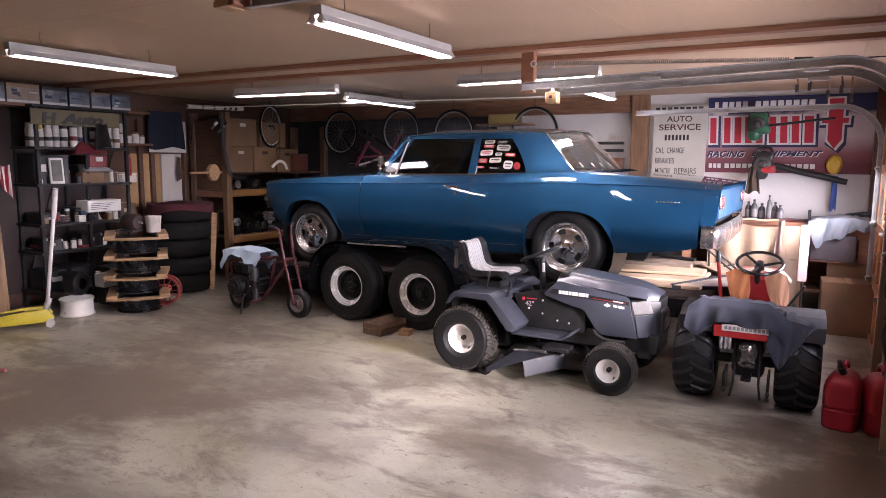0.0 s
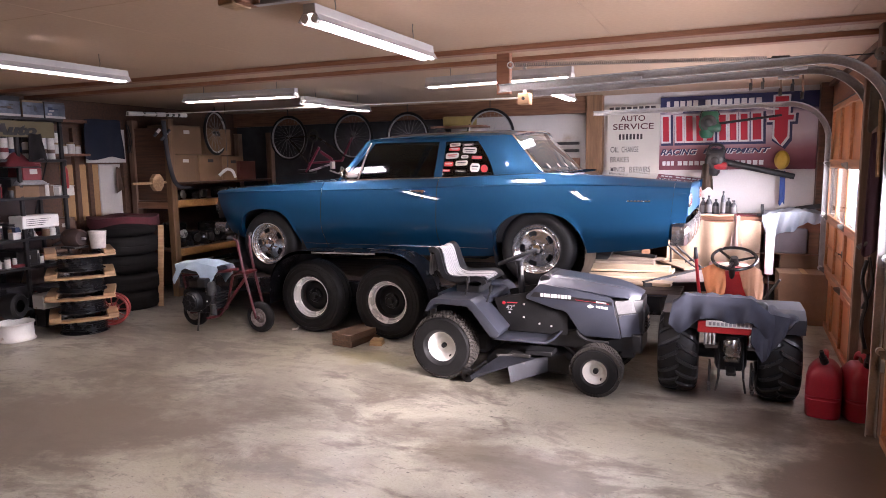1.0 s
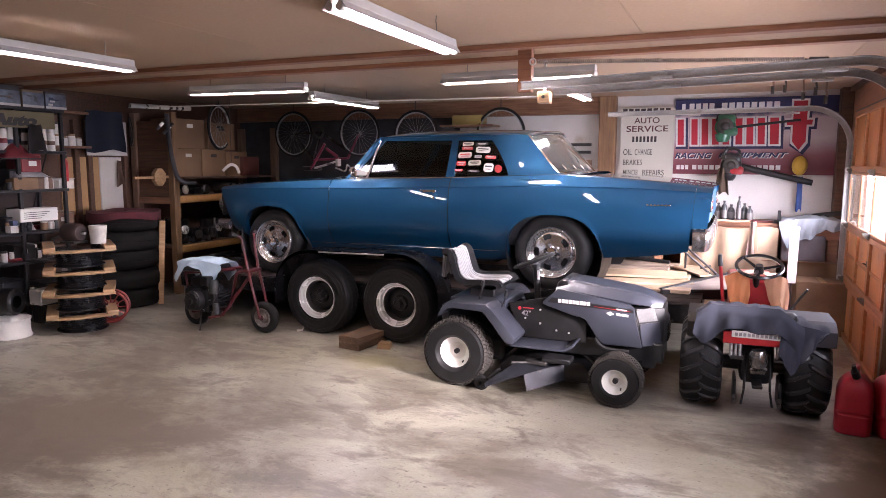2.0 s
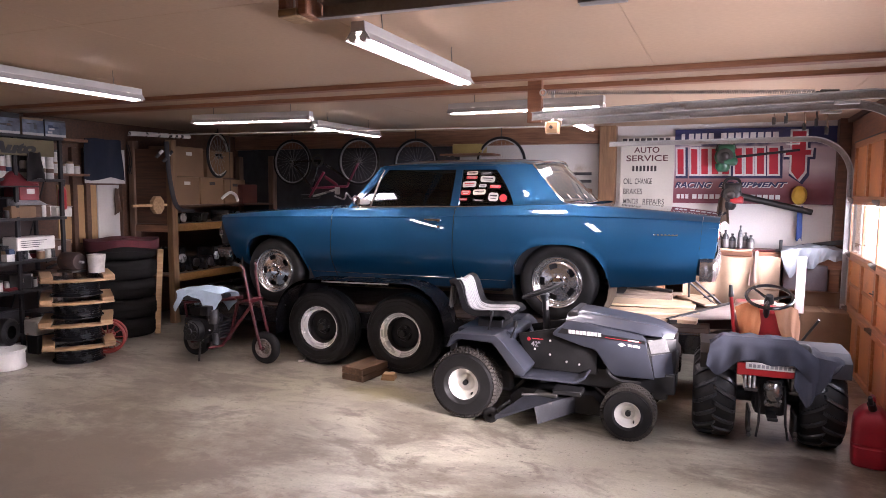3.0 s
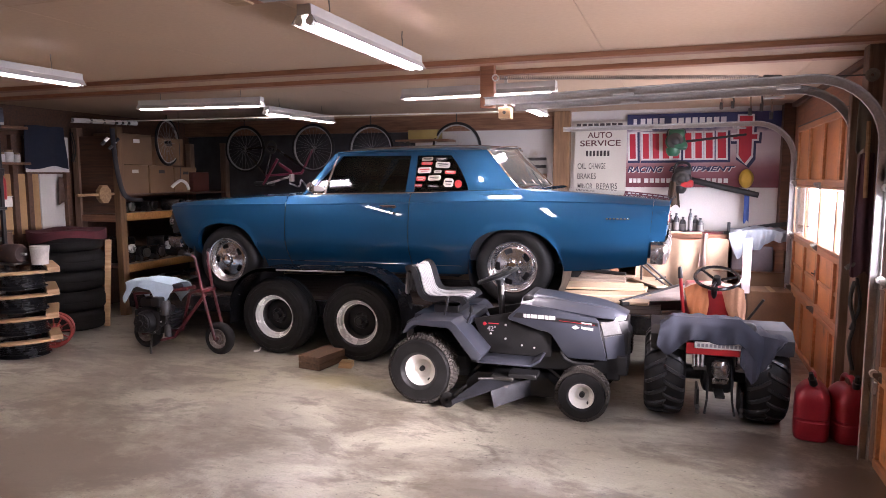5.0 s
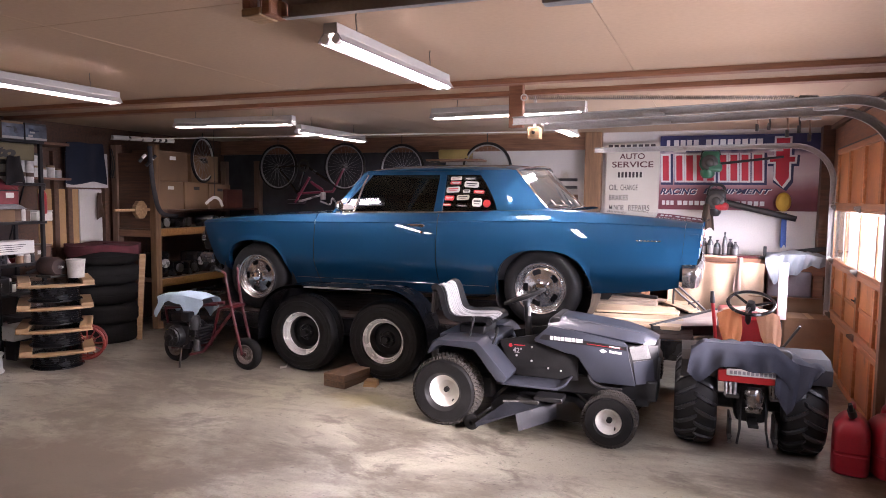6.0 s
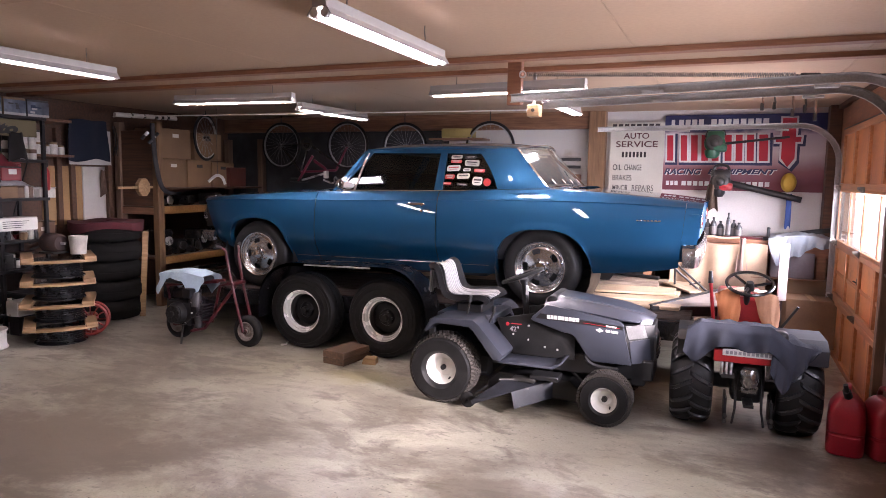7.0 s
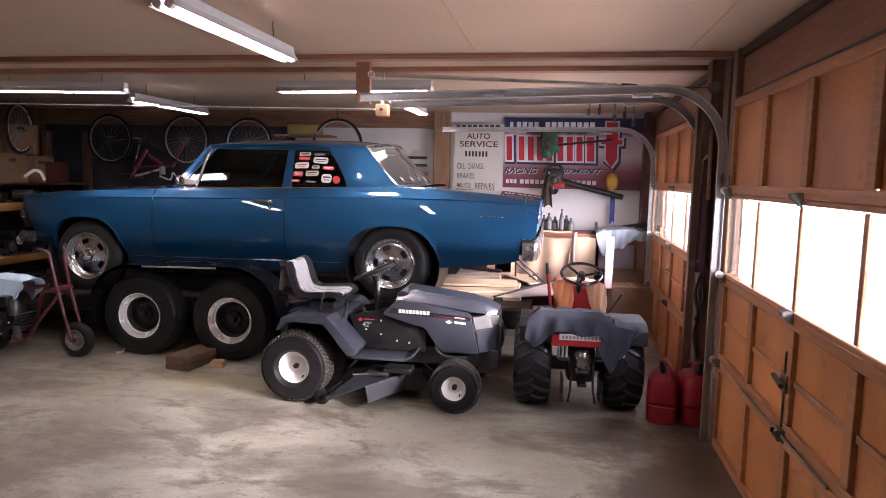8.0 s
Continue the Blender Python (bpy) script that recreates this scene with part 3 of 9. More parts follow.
def slab(outline, side, inset=0.0, thick=0.02):
    """A pillar or pane lying in the leaning plane of the side windows; outline in (s, z)."""
    bm = bmesh.new()
    o = [bm.verts.new((s, side * (glass_y(z) - inset), z)) for s, z in outline]
    i = [bm.verts.new((s, side * (glass_y(z) - inset - thick), z)) for s, z in outline]
    n = len(outline)
    bm.faces.new(o)
    bm.faces.new(i[::-1])
    for k in range(n):
        j = (k + 1) % n
        bm.faces.new((o[k], i[k], i[j], o[j]))
    return bm


SAIL_FRONT = curve([(0.99, 2.53), (1.15, 2.45), (1.27, 2.37), (1.4, 2.26)])
SAIL_REAR = curve([(0.99, 3.06), (1.03, 3.0), (1.07, 2.935), (1.2, 2.805), (1.4, 2.63)])


def coupe():
    car = thing("car", pose(-4.647, 6.785, 0.464, 0, -0.22, 0), "glossy metallic blue two-door classic coupe parked on a trailer", "car")
    for side in (-1, 1):
        side_panel("front_fender", -0.72, 0.705, side, car)
        door = side_panel("door", 0.713, 1.975, side, car, "blue door with chrome handle")
        side_panel("quarter_panel", 1.983, 4.0495, side, car)
        side_panel("quarter_extension", 4.0515, 4.17, side, car, "blue tail end cap of the quarter panel", 0.632)
        bm = boxed(1.72, 1.86, side * 0.945 - 0.006, side * 0.945 + 0.006, 0.878, 0.893, 0.004)
        rod(bm, (1.84, side * 0.93, 0.884), (1.84, side * 0.964, 0.884), 0.011)
        box(bm, 1.70, 1.86, side * 0.962 - 0.006, side * 0.962 + 0.006, 0.888, 0.9, 0.004)
        rod(bm, (1.84, side * 0.95, 0.83), (1.84, side * 0.968, 0.83), 0.011)
        part("handle", bm, M_CHROME, door, "chrome door handle and lock")
        # moulding along the sill
        bm = bmesh.new()
        tube(bm, [(s, side * (side_y(s, 0.36) + 0.003), 0.352 + 0.005 * s) for s in (0.45, 1.0, 1.5, 2.0, 2.45)], 0.004, 6, flat=0.6)
        part("sill_moulding", bm, M_CHROME, car, "thin bright sill moulding")
        bm = boxed(3.7, 3.88, side * 0.944 - 0.004, side * 0.944 + 0.004, 0.805, 0.809, 0.001)
        for k in range(7):
            box(bm, 3.7 + k * 0.028, 3.716 + k * 0.028, side * 0.945 - 0.004, side * 0.945 + 0.004, 0.803, 0.814, 0.001)
        part("badge", bm, M_CHROME, car, "small chrome badge")
        # side glass, pillars and frames
        part("pillar", slab([(0.84, 0.985), (0.9, 0.985), (1.205, 1.352), (1.155, 1.38), (1.12, 1.375)], side, 0, 0.045), M_BLUE, car)
        part("pillar", slab([(1.905, 1.0), (1.985, 1.0), (1.975, 1.385), (1.915, 1.385)], side, 0, 0.04), M_BLUE, car)
        def sail(u, v):
            z = 0.995 + 0.395 * v
            a, b = SAIL_FRONT(z), SAIL_REAR(z)
            return (a + (b - a) * u, side * (glass_y(z) + 0.006 + 0.014 * math.sin(math.pi * u) + 0.04 * max(0, (1.1 - z) / 0.1) ** 2), z)
        part("pillar", grid(bmesh.new(), sail, 12, 14, 0.03), M_BLUE, car, "wide blue rear roof pillar")
        part("roof_rail", slab([(1.13, 1.352), (2.35, 1.345), (2.33, 1.395), (1.15, 1.392)], side, 0, 0.04), M_BLUE, car)
        part("side_window", slab([(1.085, 1.0), (1.905, 1.01), (1.915, 1.35), (1.21, 1.352), (1.14, 1.25)], side, 0.016, 0.005), M_CARGLASS, car, "clear door window")
        part("vent_window", slab([(0.9, 0.995), (1.07, 1.0), (1.125, 1.24)], side, 0.014, 0.005), M_CARGLASS, car)
        part("quarter_window", slab([(1.985, 1.01), (2.53, 1.02), (2.39, 1.27), (2.3, 1.345), (1.978, 1.35)], side, 0.016, 0.005), M_CARGLASS, car)
        bm = bmesh.new()
        tube(bm, [(1.078, side * (glass_y(1.0) - 0.006), 0.995), (1.13, side * (glass_y(1.25) - 0.006), 1.25), (1.165, side * (glass_y(1.35) - 0.004), 1.352)], 0.011, 6)
        part("vent_bar", bm, M_CHROME, car, "chrome vent window bar")
        bm = bmesh.new()
        tube(bm, bend([(0.885, side * (glass_y(0.99) + 0.002), 0.99), (1.04, side * (glass_y(1.18) + 0.004), 1.185), (1.15, side * (glass_y(1.33) + 0.008), 1.345), (1.23, side * (glass_y(1.37) + 0.01), 1.386), (1.9, side * (glass_y(1.38) + 0.012), 1.398), (2.28, side * (glass_y(1.38) + 0.01), 1.388), (2.4, side * (glass_y(1.33) + 0.01), 1.31)], 5), 0.006, 6)
        part("drip_moulding", bm, M_BLUE, car, "blue painted drip rail")
        bm = bmesh.new()
        tube(bm, [(0.9, side * 0.862, 0.992), (1.9, side * 0.862, 1.004), (2.44, side * 0.862, 1.018)], 0.009, 6)
        part("belt_moulding", bm, M_CHROME, car)
        # mirror on the door
        bm = bmesh.new()
        rod(bm, (0.98, side * 0.9, 0.985), (0.99, side * 0.945, 1.03), 0.011, 0.009)
        lathe(bm, [(0.0, -0.03), (0.03, -0.028), (0.048, -0.01), (0.052, 0.012), (0.046, 0.018), (0.0, 0.016)], 20, pose(0.995, side * 0.965, 1.055))
        part("mirror", bm, M_CHROME, door, "round chrome side mirror")
        for x in (0.0, 2.92):
            car_wheel(x, side, car, lift=0.0147 * x)
        for c, hw, top, _ in ARCHES:
            part("wheel_well", lathe(bmesh.new(), [(0.42, -0.9 * side), (0.44, -0.5 * side), (0.05, -0.48 * side)][::1], 24, pose(c, 0, 0.36) @ SIDE @ Matrix.Scale(-1, 4, (1, 0, 0))), M_BLACK, car)
        # lamps
        for yy in (0.72, 0.5):
            part("headlight", lathe(bmesh.new(), [(0.0, -0.03), (0.05, -0.026), (0.075, -0.01), (0.085, 0.0), (0.085, 0.05)], 24, pose(-0.78 + (0.8 - yy) * -0.06, side * yy, 0.70)), M_CHROME, car)
        lamp = part("tail_light", boxed(4.165, 4.184, side * 0.73 - 0.11, side * 0.73 + 0.11, 0.755, 0.865, 0.008, seg=2), M_DULLCHROME, car, "chrome-framed tail light")
        part("lens", boxed(4.178, 4.1875, side * 0.73 - 0.08, side * 0.73 + 0.08, 0.775, 0.845, 0.004), M_LAMPRED, lamp, "red lens")
        part("wrap_lens", boxed(4.07, 4.166, side * 0.88 - 0.02, side * 0.88 + 0.016, 0.72, 0.87, 0.012, seg=2), M_BLUE, lamp)
    # bonnet, boot, cowl, roof
    top_sheet("hood", -0.71, 0.62, car, lambda s: 0.028, "long flat blue hood")
    top_sheet("cowl", 0.628, 0.86, car, lambda s: 0.018)
    top_sheet("trunk_lid", 3.12, 4.165, car, lambda s: 0.006, "blue trunk lid")
    top_sheet("rear_shelf", 2.88, 3.115, car, lambda s: 0.02)

    def roof(u, v):
        q = 2 * v - 1
        s0, s1 = 1.15 + 0.06 * (1 - q * q) * -1, 2.63 + 0.1 * (1 - q * q)
        s = s0 + (s1 - s0) * u
        crown = 0.05 * (1 - abs(q) ** 2.4)
        edge = 0.035 * (1 - (2 * u - 1) ** 4)
        return (s, q * 0.7, 1.378 + crown + edge * (1 - abs(q) ** 7) + 0.004 * u)
    part("roof", grid(bmesh.new(), roof, 20, 48), M_BLUE, car, "blue steel roof")

    def sheet(b0, b1, t0, t1, bow_b, bow_t, yb, yt):
        def f(u, v):
            q = 2 * v - 1
            bot = Vector((b0 + bow_b * (1 - q * q), q * yb, b1))
            top = Vector((t0 + bow_t * (1 - q * q), q * yt, t1 + 0.045 * (1 - q * q)))
            return bot.lerp(top, u)
        return f
    part("windshield", grid(bmesh.new(), sheet(0.86, 0.985, 1.16, 1.375, -0.2, -0.06, 0.82, 0.69), 4, 16), M_CARGLASS, car, "raked windshield")
    part("rear_window", grid(bmesh.new(), sheet(2.93, 1.05, 2.63, 1.385, 0.15, 0.1, 0.80, 0.69), 4, 16), M_VEILEDGLASS, car, "sloping rear window with a pale painted-in reflection")
    bm = bmesh.new()
    f = sheet(2.93, 1.05, 2.63, 1.385, 0.15, 0.1, 0.80, 0.69)
    loop = [f(0, k / 16) for k in range(17)] + [f(k / 4, 1) for k in range(1, 4)] + [f(1, 1 - k / 16) for k in range(17)] + [f(1 - k / 4, 0) for k in range(1, 4)]
    tube(bm, [p + Vector((0.008, 0, 0.006)) for p in loop], 0.01, 6, closed=True)
    part("rear_window_moulding", bm, M_CHROME, car, "bright rear window moulding")
    # papers and stickers at the rear window's foot
    for k, (v, w) in enumerate(((0.1, 0.06), (0.22, 0.05), (0.33, 0.05), (0.47, 0.06))):
        p = f(0.13, v)
        part("sticker", lathe(bmesh.new(), [(0.0, 0.0), (w / 2, 0.0), (w / 2, 0.003), (0.0, 0.003)], 20, Matrix.Translation(p + Vector((0.012, 0, 0.008))) @ Matrix.Rotation(radians(-42), 4, "Y")), M_WINPAPER, car, "round grey-white window sticker")
    # bumpers, grille, tail panel
    for name, pts, z, lab in (("front_bumper", [(-0.56, 0.9), (-0.66, 0.89), (-0.74, 0.85), (-0.82, 0.5), (-0.85, 0)], 0.5, "chrome front bumper"), ("rear_bumper", [(4.052, 0.893), (4.11, 0.888), (4.165, 0.855), (4.185, 0.5), (4.19, 0)], 0.535, "hazy chrome rear bumper")):
        half = bend([(x, y, 0) for x, y in pts], 5)
        line = [Vector((p.x, -p.y, 0)) for p in half] + [Vector((p.x, p.y, 0)) for p in half[::-1][1:]]
        bm = bmesh.new()
        prof = [(-0.012, 0.05), (0.006, 0.04), (0.016, 0.02), (0.018, 0), (0.012, -0.025), (0.0, -0.05), (-0.025, -0.055)]
        cols = []
        for i, p in enumerate(line):
            d = (line[min(i + 1, len(line) - 1)] - line[max(i - 1, 0)]).normalized()
            out = Vector((-d.y, d.x, 0)) * (-1 if name == "rear_bumper" else 1)
            if out.dot(p - Vector((1.7, 0, 0))) < 0:
                out = -out
            cols.append([bm.verts.new(p + out * o + Vector((0, 0, z + h * (1.75 if name == "rear_bumper" else 1)))) for o, h in prof])
        for p, q in zip(cols, cols[1:]):
            for k in range(len(p) - 1):
                bm.faces.new((p[k], p[k + 1], q[k + 1], q[k]))
        for col in (cols[0], cols[-1]):
            bm.faces.new(col)
        part(name, bm, M_DULLCHROME, car, lab)
    part("grille", boxed(-0.76, -0.66, -0.8, 0.8, 0.58, 0.82, 0.01), M_BLACK, car, "dark grille")
    part("tail_panel", boxed(4.06, 4.17, -0.86, 0.86, 0.66, 0.925, 0.02), mat("blue_tail_paint", (0.0065, 0.07, 0.15), 0.45, 0.4, var=0.15, scale=3, bump=0.02), car)
    part("valance", boxed(3.95, 4.07, -0.82, 0.82, 0.48, 0.67, 0.02), M_BLUE, car)
    # chassis, running gear, exhaust
    bm = boxed(-0.55, 3.3, -0.58, 0.58, 0.26, 0.5, 0.03)
    box(bm, 0.5, 2.4, -0.74, 0.74, 0.24, 0.42, 0.03)
    box(bm, -0.62, 0.6, -0.56, 0.56, 0.5, 0.86)
    box(bm, 3.28, 4.1, -0.7, 0.7, 0.55, 0.9)
    part("underbody", bm, M_BLACK, car)
    part("exhaust", tube(bmesh.new(), bend([(2.2, -0.5, 0.3), (3.0, -0.55, 0.36), (3.3, -0.56, 0.36), (3.5, -0.6, 0.37)], 5), 0.03, 10), M_DARKSTEEL, car)
    # inside
    for x in (1.55, 2.35):
        bm = boxed(x - 0.1, x + 0.42, -0.7, 0.7, 0.45, 0.66, 0.06, seg=3)
        box(bm, x + 0.34, x + 0.52, -0.7, 0.7, 0.6, 1.04 if x < 2 else 1.08, 0.06, seg=3)
        part("seat", bm, M_VINYL, car, "black vinyl bench seat")
    part("dashboard", boxed(0.82, 1.12, -0.8, 0.8, 0.72, 0.985, 0.04, seg=2), M_VINYL, car)
    part("parcel_shelf", boxed(2.6, 2.9, -0.74, 0.74, 0.96, 1.02, 0.01), M_VINYL, car)
    part("cabin_floor", boxed(0.72, 3.0, -0.84, 0.84, 0.42, 0.47), M_BLACK, car)
    for side in (-1, 1):
        part("door_card", boxed(0.75, 3.0, side * 0.84 - 0.02, side * 0.84 + 0.02, 0.47, 0.985), M_VINYL, car)
    part("headliner", boxed(1.25, 2.58, -0.62, 0.62, 1.352, 1.362), M_VINYL, car)
    part("steering_wheel", tube(bmesh.new(), [Vector((1.3, -0.36, 0.95)) + Vector((0.07 * math.cos(t), 0.19 * math.sin(t), 0.17 * math.cos(t))) for t in (2 * math.pi * k / 24 for k in range(24))], 0.012, 8, closed=True), M_BLACK, car, "thin black steering wheel")
    # decals on the rear side glass: plain coloured plates
    def plate(s, z, w, h, col, rim=None):
        w, h, c, k = w * 0.92, h * 0.92, h * 0.2, 0.05 * math.sin(s * 37 + z * 53)
        ring = [(-w / 2 + c, -h / 2), (w / 2 - c, -h / 2), (w / 2, -h / 2 + c), (w / 2, h / 2 - c), (w / 2 - c, h / 2), (-w / 2 + c, h / 2), (-w / 2, h / 2 - c), (-w / 2, -h / 2 + c)]
        bm = slab([(s + a, z + b + k * a) for a, b in ring], -1, 0.008, 0.003)
        ob = part("decal", bm, col, car, smooth=0)
        if rim:
            for lo, hi, e in ((0.05, 0.24, 0.36), (-0.22, -0.12, 0.26)):
                part("decal_bar", slab([(s + a * w, z + b * h + k * a * w) for a, b in ((-e, lo), (e, lo), (e, hi), (-e, hi))], -1, 0.005, 0.003), rim, ob, smooth=0)
    red, yel, blk, wht = (mat("decal_" + n, c, 0.5, var=0.12) for n, c in (("red", (0.4, 0.03, 0.03)), ("cream", (0.42, 0.38, 0.32)), ("black", (0.02, 0.02, 0.02)), ("white", (0.44, 0.43, 0.41))))
    for s, z, w, h, a, b in ((2.075, 1.315, 0.115, 0.035, yel, blk), (2.075, 1.275, 0.115, 0.032, red, wht), (2.21, 1.312, 0.12, 0.03, blk, wht), (2.23, 1.26, 0.15, 0.06, wht, blk), (2.06, 1.213, 0.14, 0.058, wht, red), (2.19, 1.2, 0.075, 0.03, wht, blk), (2.31, 1.193, 0.11, 0.032, red, wht), (2.035, 1.137, 0.1, 0.048, red, wht), (2.165, 1.143, 0.13, 0.05, yel, blk), (2.305, 1.1, 0.1, 0.082, wht, blk), (2.015, 1.076, 0.09, 0.022, red, wht), (2.165, 1.068, 0.11, 0.02, blk, wht)):
        plate(s, z, w, h, a, b)
    part("decal", lathe(bmesh.new(), [(0.0, 0.0), (0.035, 0.0), (0.035, 0.003), (0.0, 0.003)], 20, pose(2.4, -(glass_y(1.09) - 0.004), 1.09) @ Matrix.Rotation(radians(-90), 4, "Z")), red, car)
    part("decal", lathe(bmesh.new(), [(0.0, 0.0), (0.055, 0.0), (0.055, 0.003), (0.0, 0.003)], 24, pose(1.0, -(glass_y(1.05) - 0.006), 1.042) @ Matrix.Rotation(radians(-90), 4, "Z") @ Matrix.Diagonal((1, 1.25, 0.6, 1))), wht, car, "oval white window sticker")
    return car


coupe()

# ---- the tandem trailer under it ----
M_SILVERRIM = mat("silver_rim_paint", (0.82, 0.81, 0.79), 0.26, 0.3, var=0.1, scale=9, bump=0.02)

M_BLACKDECK = wood("near_black_deck_plank", (0.05, 0.031, 0.022), (0.028, 0.018, 0.013))
M_EDGEGLINT = mat("edge_glint_grey", (0.45, 0.44, 0.42), 0.4, 0.6, var=0.5, scale=12, bump=0.05)


def trailer_tyre(x, z, y, parent):
    m = pose(x, y, z) @ Matrix.Rotation(radians(-90), 4, "Z")
    w = part("wheel", lathe(bmesh.new(), [(0.0, 0.03), (0.06, 0.03), (0.075, 0.01), (0.125, 0.005), (0.143, -0.012), (0.146, -0.1), (0.0, -0.1)], 36, m), M_SOOT, parent, "black recessed wheel centre")
    r, h = 0.352, 0.115
    pr = [(0.19, -h + 0.02), (0.2, -h + 0.006), (0.215, -h - 0.002), (0.22, -h + 0.002), (0.262, -h - 0.006), (0.268, -h - 0.002), (0.3, -h - 0.002), (0.303, -h + 0.003), (0.325, -h + 0.005), (r - 0.014, -h + 0.02), (r, -h + 0.045)]
    pr += [(r, -0.04), (r - 0.008, -0.038), (r - 0.008, -0.03), (r, -0.028), (r, 0.0)]
    pr += [(a, -b) for a, b in pr[-2::-1]]
    part("tyre", lathe(bmesh.new(), pr, 60, m), M_BLACKRUB, w, "black trailer tyre")
    part("barrel", lathe(bmesh.new(), [(0.143, -0.03), (0.146, 0.01), (0.15, 0.04), (0.156, 0.05)], 56, m), M_DARKSTEEL, w)
    part("rim", lathe(bmesh.new(), [(0.156, 0.05), (0.168, 0.054), (0.171, 0.078), (0.175, 0.083), (0.184, 0.084), (0.187, 0.1), (0.192, 0.107), (0.199, 0.107), (0.204, 0.1), (0.199, 0.08)], 56, m), M_SILVERRIM, w, "silver-painted steel rim")
    for k in range(5):
        t = 2 * math.pi * k / 5
        c = Vector((0.025, 0.06 * math.cos(t), 0.06 * math.sin(t)))
        part("lug_nut", rod(bmesh.new(), m @ c, m @ (c + Vector((0.02, 0, 0))), 0.011, 0.01, 6), M_BLACK, w)
    part("hub", rod(bmesh.new(), m @ Vector((0.02, 0, 0)), m @ Vector((0.075, 0, 0)), 0.035, 0.03, 16), M_BLACK, w)


def trailer():
    t = thing("car_trailer", pose(-4.747, 0.07, 0.464, 0, -1.06, 0), "black steel tandem-axle car trailer with plank deck", "trailer")
    x0, x1, y0, y1 = -1.0, 4.24, 5.62, 7.95
    for y in (y0, y1 - 0.06):
        part("side_rail", boxed(x0, x1, y, y + 0.06, -0.16, -0.005, 0.006), M_BLACKPAINT, t)
    for x in (x0, 0.2, 1.2, 2.2, 3.2, x1 - 0.06):
        part("cross_member", boxed(x, x + 0.06, y0 + 0.06, y1 - 0.06, -0.15, -0.045), M_BLACKPAINT, t)
    n = 12
    for k in range(n):
        a = y0 + 0.07 + (y1 - y0 - 0.14) * k / n
        # first eight planks are coloured near black, the rest pale
        part("deck_plank", boxed(x0, x1, a, a + (y1 - y0 - 0.14) / n - 0.012, -0.04, 0.0, 0.003), M_BLACKDECK if k < 8 else M_PLANK, t, smooth=0)
    # fender over both wheels
    def fender(y0f, y1f):
        a, b, r = 0.86, 1.78, 0.4
        line = [(a - r * 1.0, -0.2)] + [(a - r * math.cos(q), -0.07 + r * math.sin(q)) for q in (math.pi / 2 * k / 8 for k in range(1, 9))] + [(b + r * math.sin(q), -0.07 + r * math.cos(q)) for q in (math.pi / 2 * k / 8 for k in range(9))] + [(b + r, -0.2)]
        bm = bmesh.new()
        v = [[bm.verts.new((x, y, z)) for y, dz in ((y0f, -0.03), (y0f, 0), (y1f, 0)) for z in (zz + dz,)] for x, zz in line]
        fs = [bm.faces.new((p[k], p[k + 1], q[k + 1], q[k])) for p, q in zip(v, v[1:]) for k in range(2)]
        bmesh.ops.solidify(bm, geom=fs, thickness=0.006)
        return bm
    part("fender", fender(5.33, 5.63), M_BLACKPAINT, t, "black sheet-steel fender")
    part("fender", fender(7.94, 8.27), M_BLACKPAINT, t)
    # pale strip drawn as the highlight along the black fender's edge
    part("fender_highlight", boxed(0.98, 1.66, 5.322, 5.33, 0.31, 0.324, 0.002), M_EDGEGLINT, t, "pale strip standing in for the fender edge highlight")
    for x, z in ((0.884, -0.13), (1.724, -0.142)):
        trailer_tyre(x, z + 0.002, 5.515, t)
        trailer_tyre(x, z + 0.002, 8.1, t)
        part("axle", rod(bmesh.new(), (x, 5.5, z), (x, 8.1, z), 0.035), M_DARKSTEEL, t)
    part("tongue", tube(bmesh.new(), [(x0, 6.0, -0.1), (x0 - 0.9, 6.78, -0.1)], 0.045, 8), M_BLACKPAINT, t)
    part("tongue", tube(bmesh.new(), [(x0, 7.55, -0.1), (x0 - 0.9, 6.78, -0.1)], 0.045, 8), M_BLACKPAINT, t)
    part("front_rail", tube(bmesh.new(), [(x0 + 0.02, y0, 0.1), (x0 + 0.02, y1, 0.1)], 0.025, 8), M_BLACKPAINT, t)
    return t


trailer()

M_BLOCK = wood("worn_block", (0.17, 0.1, 0.055), (0.075, 0.042, 0.024), grain=(28, 2, 28))
for k, rz in enumerate((-7, -9)):
    solo("wood_block", boxed(-0.112, 0.112, -0.23, 0.23, 0, 0.058, 0.005), M_BLOCK, "worn brown timber stacked by the trailer tyres", "timber", pose(-3.28 + 0.01 * k, 5.37 - 0.01 * k, 0.0585 * k, 0, 0, rz), "stacked timbers")
solo("wood_chock", prism(bmesh.new(), [(-0.06, 0), (0.06, 0), (0.055, 0.05), (-0.045, 0.055)], -0.05, 0.05, "xz", 0.003), M_LUMBER, "small pale wooden wheel chock", "wheel chock", pose(-3.05, 5.32, 0, 0, 0, 12))
solo("bent_strip", tube(bmesh.new(), [(0.0, 0.0, 0.006), (0.05, 0.01, 0.012), (0.09, 0.02, 0.09), (0.095, 0.02, 0.12)], 0.012, 6, flat=0.4), M_WHITEPAINT, "bent pale strip lying by the trailer tyre", "strip", pose(-4.1, 5.49, 0.0, 0, 0, 15))

